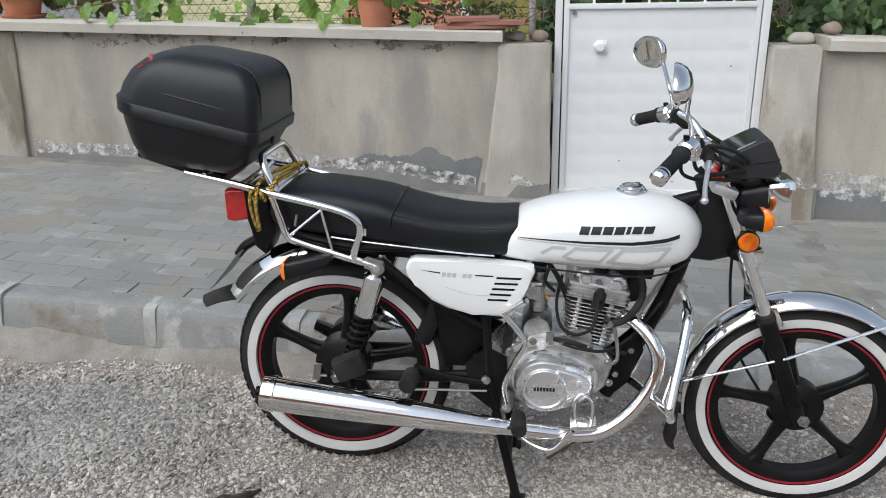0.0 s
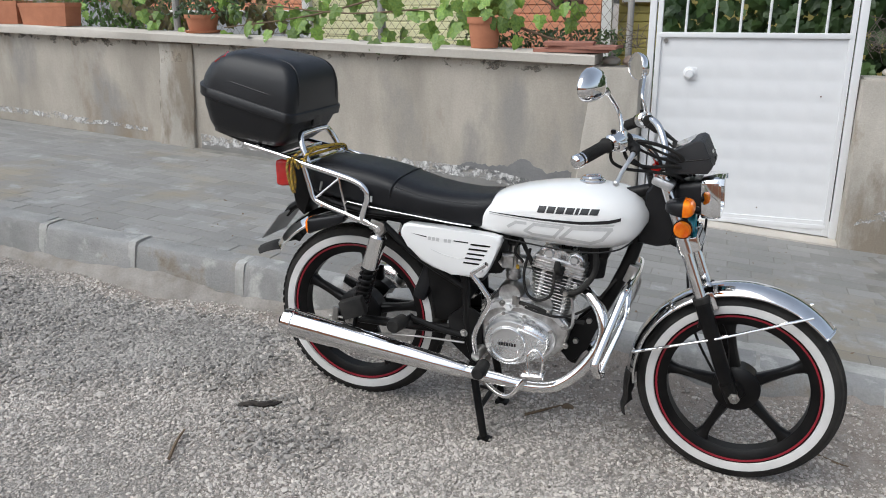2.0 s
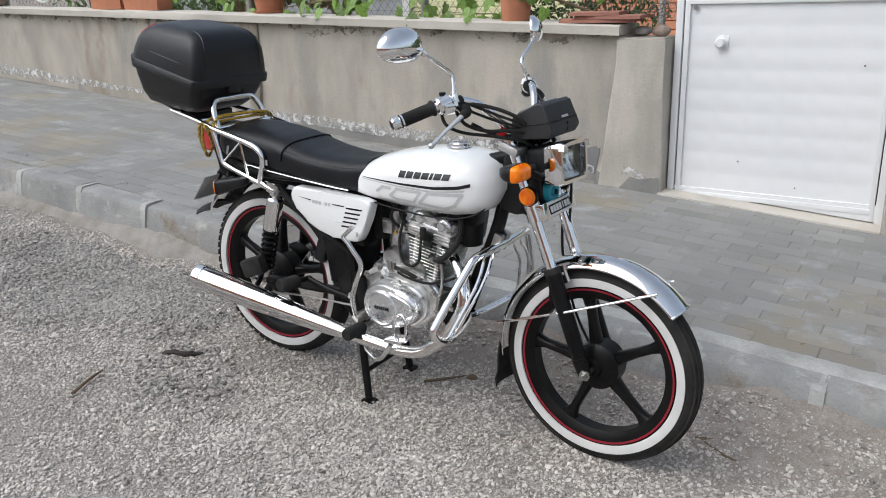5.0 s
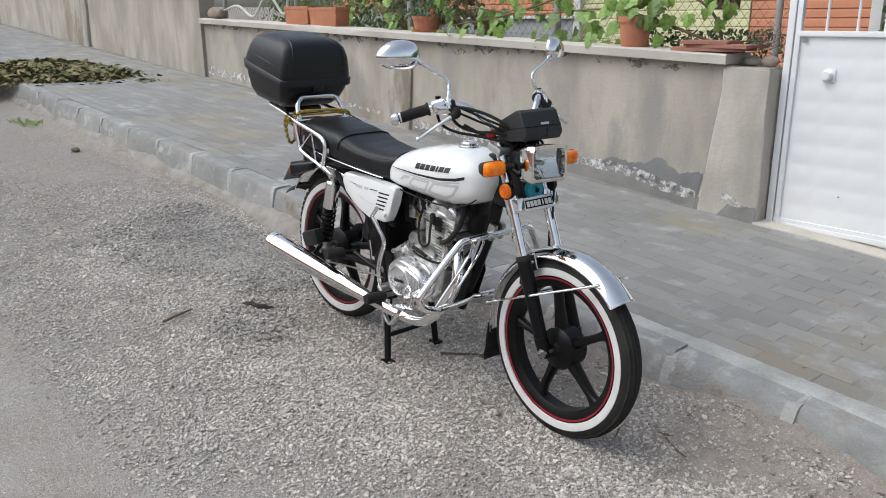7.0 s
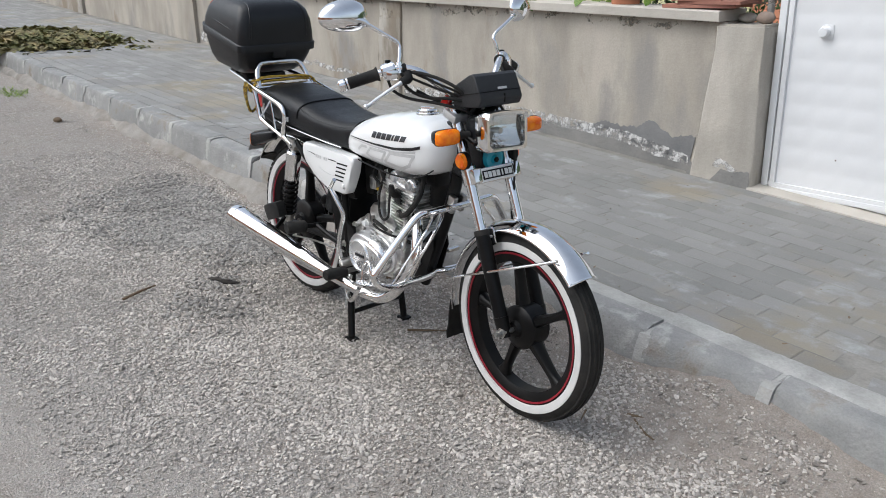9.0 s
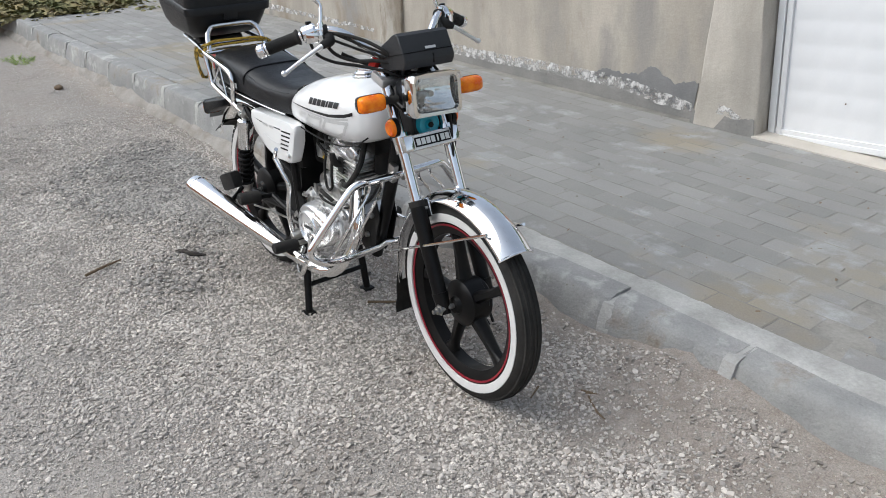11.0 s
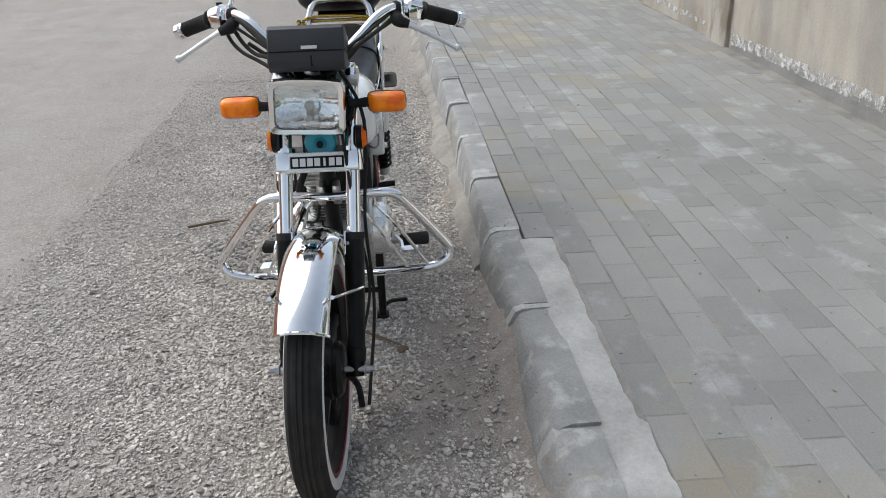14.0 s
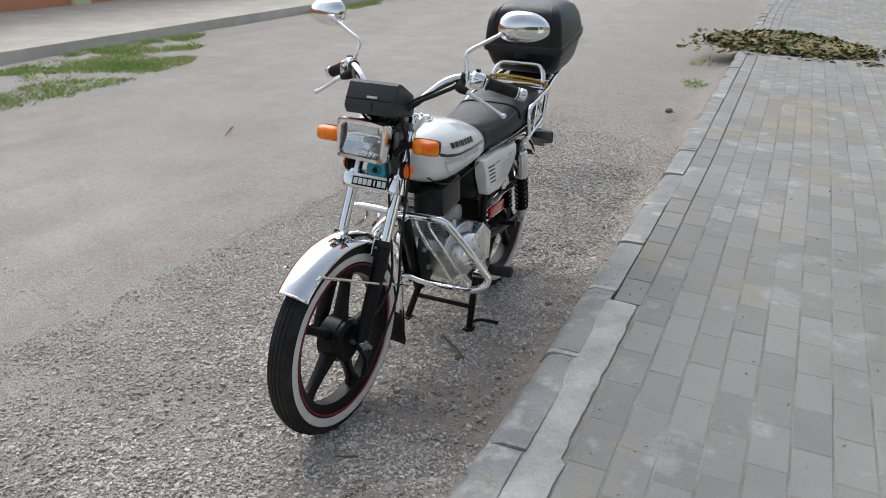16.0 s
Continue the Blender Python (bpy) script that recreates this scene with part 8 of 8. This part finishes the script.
for k, (dx, dz, w, rz) in enumerate(((-0.02, 0.010, 0.46, 3), (0.06, 0.030, 0.42, -5), (-0.04, 0.050, 0.30, 6))):
    bm = B()
    loft(bm, [[(dx + u * w / 2, v * 0.10, dz + 0.010 * math.cos(v * 1.2) + (0.009 if t else -0.009)) for v in (-1, -0.4, 0.4, 1)] + [(dx + u * w / 2, v * 0.10, dz + 0.010 * math.cos(v * 1.2) - 0.009) for v in (1, 0.4, -0.4, -1)] for t, u in ((1, -1), (1, -0.3), (1, 0.4), (1, 1))])
    bmesh.ops.transform(bm, matrix=Matrix.Rotation(radians(rz), 4, "Z"), verts=bm.verts)
    part("tile", bm, M_TILE, tiles)


def pebble(name, x, y, z, sx, sy, sz, m, label, seed=0):
    bm = B()
    bmesh.ops.create_icosphere(bm, subdivisions=3, radius=1.0)
    for v in bm.verts:
        v.co *= 1 + 0.16 * noise.noise(v.co * 1.4 + Vector((seed, 0, 0)))
        v.co = Vector((x + v.co.x * sx, y + v.co.y * sy, z + v.co.z * sz))
    return tagged(part(name, bm, m, smooth=60), label, "stone")


pebble("round_stone", 0.060, 4.62, 1.105, 0.052, 0.045, 0.036, M_BROWNSTONE, "round brownish stone lying on the gate pillar", 2)
pebble("rubble_stone", 1.50, 4.64, 1.075, 0.075, 0.05, 0.035, M_PILLAR, "pale lump of rubble on the gate pillar", 5)
pebble("rubble_stone", 1.66, 4.66, 1.125, 0.05, 0.05, 0.035, M_BROWNSTONE, "brown lump of rubble on the wall", 7)
pebble("rubble_stone", -6.95, 4.62, wall_top(-6.95) + 0.06, 0.16, 0.08, 0.075, M_BROWNSTONE, "brown boulder on the end of the wall", 9)
for dx, dy, dz in ((-0.07, 0.0, 0.0), (-0.2, 0.03, 0)):
    pebble("rubble_stone", dx + 0.0, 4.66 + dy, 1.10 + dz + (0.05 if dx < -0.1 else 0), 0.055, 0.04, 0.03, M_PILLAR, "grey lump of rubble beside the gate pillar", dx * 40)

mailbox = thing("mail_box", -0.40, 4.84, 1.40, "brown perforated metal letter box hung on the fence", "letter box")
part("body", box(B(), (0, 0, 0.10), (0.20, 0.07, 0.20), 0.006), M_COPPER, mailbox)
for i in range(4):
    for j in range(3):
        part("hole", lathe(B(), [(0, -0.002), (0.011, -0.002), (0.011, 0.004)], (-0.066 + i * 0.044, -0.0365, 0.05 + j * 0.045), "y", 10), M_DARK, mailbox)
old_wire = thing("tangled_wire", 0, 0, 0, "tangled old wire tied round the gate posts", "wire")
rng = random.Random(6)
for cx, cz in ((1.37, 1.20), (1.36, 1.30), (0.06, 1.25)):
    for _ in range(5):
        part("loop", tube(B(), [(cx + rng.uniform(-0.09, 0.09), 4.62 + rng.uniform(-0.05, 0.08), cz + rng.uniform(-0.09, 0.09)) for _ in range(5)], 0.0018, 4, 5), M_WIRE, old_wire)
tagged(part("hose", tube(B(), [(-6.9, 4.7, 1.45), (-6.5, 4.68, 1.50), (-6.1, 4.66, 1.38), (-5.8, 4.68, 1.62), (-5.5, 4.7, 1.40), (-5.35, 4.7, 1.7)], 0.014, 8), mat("hose_plastic", (0.55, 0.56, 0.50), 0.4)), "pale garden hose hung over the fence", "hose")

# ---------------------------------------------------------------- house behind the garden
house = thing("house", -2.0, 8.0, 0.6, "low house clad in salmon and pale yellow siding", "house")
house.location = (0, 0, 0)


def siding(x0, x1, y, z0, z1, m, step=0.085):
    z = z0
    w = part("wall", box(B(), ((x0 + x1) / 2, y + 0.08, (z0 + z1) / 2), (x1 - x0, 0.12, z1 - z0)), m, house)
    bm = B()
    prof = [(0.018, 0.0), (0.0, 0.004), (0.0, step * 0.80), (0.016, step * 0.99)]
    loft(bm, [[(x, y + p, q) for p, q in prof] for x in (x0, x1)])
    me = finish(bm, "plank", m, 20)
    while z < z1 - step * 0.5:
        ob = new("plank", me)
        ob.parent = w
        ob.location = (0, 0, z)
        z += step


siding(-9.5, -4.15, 8.0, 1.36, 2.6, M_SALMON)
siding(-4.09, -1.92, 8.0, 0.75, 2.6, M_CREAM)
siding(-1.90, -0.74, 8.0, 0.75, 2.6, M_SALMON)
siding(-0.60, 4.5, 8.25, 0.75, 2.6, M_OLIVE)
part("foundation", box(B(), (-6.8, 8.02, 0.95), (5.3, 0.16, 0.80), 0.01), M_FOUND, house, "grey rendered foundation")
part("ledge", box(B(), (-6.8, 7.94, 1.36), (5.3, 0.10, 0.035), 0.005), M_TRIM, house, "white ledge")
for x in (-4.12, -0.67):
    part("corner_trim", box(B(), (x, 7.97, 1.7), (0.10, 0.08, 1.9), 0.004), M_TRIM, house, "white corner board")
part("doorway", box(B(), (-7.3, 7.93, 1.95), (1.1, 0.05, 0.9), 0.0), M_DARK, house, "dark doorway")
win = part("window", box(B(), (-0.25, 8.20, 1.75), (0.62, 0.06, 0.60), 0.004), M_TRIM, house, "white framed window")
part("pane", box(B(), (-0.25, 8.165, 1.75), (0.50, 0.012, 0.48)), mat("window_pane", (0.10, 0.12, 0.13), 0.08), win)
bm = B()
loft(bm, [[(-9.6, 7.6, 2.60), (4.6, 7.6, 2.60), (4.6, 7.6, 2.68), (-9.6, 7.6, 2.68)], [(-9.6, 11, 3.8), (4.6, 11, 3.8), (4.6, 11, 3.88), (-9.6, 11, 3.88)]])
part("roof", bm, M_TILE, house, "clay coloured roof")
bm = B()
loft(bm, [[(-7.7, 7.30, 0.7), (-6.2, 7.30, 0.7), (-6.2, 7.55, 0.7), (-7.7, 7.55, 0.7)], [(-7.7, 7.30, 1.50), (-6.2, 7.30, 1.46), (-6.2, 7.55, 1.46), (-7.7, 7.55, 1.50)]])
tagged(part("raised_bed", bm, M_FOUND), "grey rendered raised bed in the garden", "raised bed", kind="structure")
tagged(part("garden_ground", box(B(), (-8, 12.4, 0.45), (50, 15.3, 0.5)), M_SOIL), "bare garden soil", "soil", kind="structure")

# ---------------------------------------------------------------- heap of leaves, weeds, litter on the ground
rng = random.Random(31)


def heap_h(x, y):
    u, v = (x + 7.75) / 0.75, (y - 2.85) / 0.95
    return max(0.0, 1 - u * u - v * v)


bm = B()
loft(bm, [[(-7.75 + 0.68 * k * math.cos(a), 2.85 + 0.85 * k * math.sin(a), side_z(-7.75 + 0.68 * k * math.cos(a), 2.8) + h) for a in np.linspace(0, 6.283, 24, endpoint=False)] for k, h in ((1.0, 0.0), (0.8, 0.07), (0.5, 0.11), (0.15, 0.13))])
heap = thing("leaf_heap", 0, 0, 0, "heap of withered green and brown vine leaves on the pavement", "leaf heap")
part("core", bm, M_DRYLEAF, heap)
spots = []
while len(spots) < 2600:
    x, y = -7.75 + rng.uniform(-1.0, 1.0), 2.85 + rng.uniform(-1.15, 1.15)
    h = heap_h(x, y)
    if h <= 0 and rng.random() > 0.06:
        continue
    spots.append(((x, y, side_z(x, y) + 0.012 + 0.16 * h * rng.random() ** 0.4), (rng.uniform(-1, 1), rng.uniform(-1, 1), 1.2), rng.uniform(0.04, 0.085)))
leaves_mesh("loose_leaves", spots, M_DRYLEAF, True, heap)


def grass(name, patches, label, n):
    rng_ = random.Random(n)
    V, F = [], []
    for cx, cy, rx, ry, zf, dens in patches:
        for _ in range(int(n * dens)):
            a, r = rng_.uniform(0, 6.283), math.sqrt(rng_.random())
            x, y = cx + rx * r * math.cos(a), cy + ry * r * math.sin(a)
            if noise.noise((x * 2, y * 2, 1)) + 0.5 * noise.noise((x * 7, y * 7, 1)) < rng_.uniform(-0.5, 0.3) + 0.6 * r ** 3:
                continue
            h = rng_.uniform(0.012, 0.042)
            dx, dy = rng_.uniform(-0.03, 0.03), rng_.uniform(-0.03, 0.03)
            z = zf(x, y)
            n0 = len(V)
            wx, wy = rng_.uniform(-0.006, 0.006), rng_.uniform(-0.006, 0.006)
            V += [(x - wx, y - wy, z - 0.004), (x + wx, y + wy, z - 0.004), (x + dx + wx * 0.5, y + dy, z + h * 0.7), (x + dx * 1.8, y + dy * 1.8, z + h)]
            F += [(n0, n0 + 1, n0 + 2), (n0, n0 + 2, n0 + 3)]
    me = bpy.data.meshes.new(name)
    me.from_pydata(V, [], F)
    me.materials.append(M_GRASS)
    return tagged(new(name, me), label, "grass", kind="stuff")


def rz_(x, y):
    return road_z(x, y)


grass("grass", [(-3.4, -3.45, 1.5, 0.42, rz_, 0.7), (-4.2, -3.85, 1.3, 0.22, rz_, 0.8), (-1.9, -2.65, 1.2, 0.40, rz_, 0.45), (-3.2, -2.9, 0.9, 0.35, rz_, 0.4), (-9.2, -4.0, 1.3, 0.25, rz_, 0.6)], "patches of short green grass at the road edge", 17000)
grass("weeds", [(-5.85, 2.08, 0.30, 0.14, rz_, 0.5), (-7.3, 2.0, 0.45, 0.16, rz_, 0.6), (-9.8, 1.95, 0.4, 0.12, rz_, 0.4)], "dry weeds growing at the foot of the kerb", 500)

for pts, r in (([(-0.786, 1.27), (-0.83, 1.36), (-0.855, 1.431)], 0.006), ([(1.03, 2.200), (1.10, 2.23), (1.20, 2.225), (1.294, 2.245)], 0.006), ([(1.18, 2.32), (1.27, 2.30), (1.36, 2.33)], 0.0045),
               ([(0.127, 2.024), (0.18, 2.09), (0.243, 2.17)], 0.005), ([(1.06, 2.20), (1.13, 2.16), (1.17, 2.15)], 0.004), ([(0.93, 2.12), (0.96, 2.06)], 0.004), ([(-1.9, -0.6), (-1.7, -0.5)], 0.006), ([(0.52, 2.24), (0.62, 2.30)], 0.003)):
    tagged(part("twig", tube(B(), [(x, y, road_z(x, y) + r + 0.008) for x, y in pts], [r, r * 0.9, r * 0.5], 6), M_WOODY), "thin dry twig lying on the gravel", "twig", "twigs on the road")
bm = B()
tube(bm, [(-0.80, 1.645, road_z(-0.8, 1.6) + 0.014), (-0.76, 1.672, road_z(-0.7, 1.7) + 0.020), (-0.725, 1.684, road_z(-0.7, 1.7) + 0.016), (-0.675, 1.728, road_z(-0.7, 1.7) + 0.013)], [0.004, 0.013, 0.010, 0.012, 0.004], 7, 5)
for v in bm.verts:
    v.co += Vector((0, 0, 1)) * 0.006 * noise.noise(v.co * 60) + Vector((1, 1, 0)) * 0.005 * noise.noise(v.co * 45)
tagged(part("charred_stick", bm, M_CHAR, smooth=20), "short dark charred stick on the gravel", "stick")
pebble("pale_stone", 1.399, 2.40, road_z(1.399, 2.4) + 0.034, 0.020, 0.017, 0.014, M_LIME, "pale round pebble beside the kerb", 3)
pebble("dark_stone", -4.45, 2.08, road_z(-4.45, 2.08) + 0.014, 0.048, 0.032, 0.022, M_WOODY, "dark stone at the foot of the kerb", 4)
for x, y in ((0.25, 2.15), (-0.35, 2.30)):
    pebble("clod", x, y, road_z(x, y) + 0.012, 0.022, 0.018, 0.010, M_WOODY, "small dark clod of earth on the road", x * 9)

rng = random.Random(77)
spots = []
for _ in range(130):
    x, y = rng.uniform(-3.2, 2.0), rng.uniform(2.62, 4.48)
    spots.append(((x, y, side_z(x, y) + 0.007), (rng.uniform(-0.3, 0.3), rng.uniform(-0.3, 0.3), 1), rng.uniform(0.008, 0.026)))
leaves_mesh("leaf_litter", spots, M_WOODY, False, None, "scattered dry leaf scraps on the pavement", "leaf litter")

# ---------------------------------------------------------------- true size: the plan above is drawn in units of UNIT metres
seen_meshes = set()
for ob in list(scene.objects):
    if ob.type in {"CAMERA", "LIGHT"}:
        continue
    ob.location = ob.location * UNIT
    if ob.type == "MESH" and ob.data.name not in seen_meshes:
        seen_meshes.add(ob.data.name)
        ob.data.transform(Matrix.Scale(UNIT, 4))
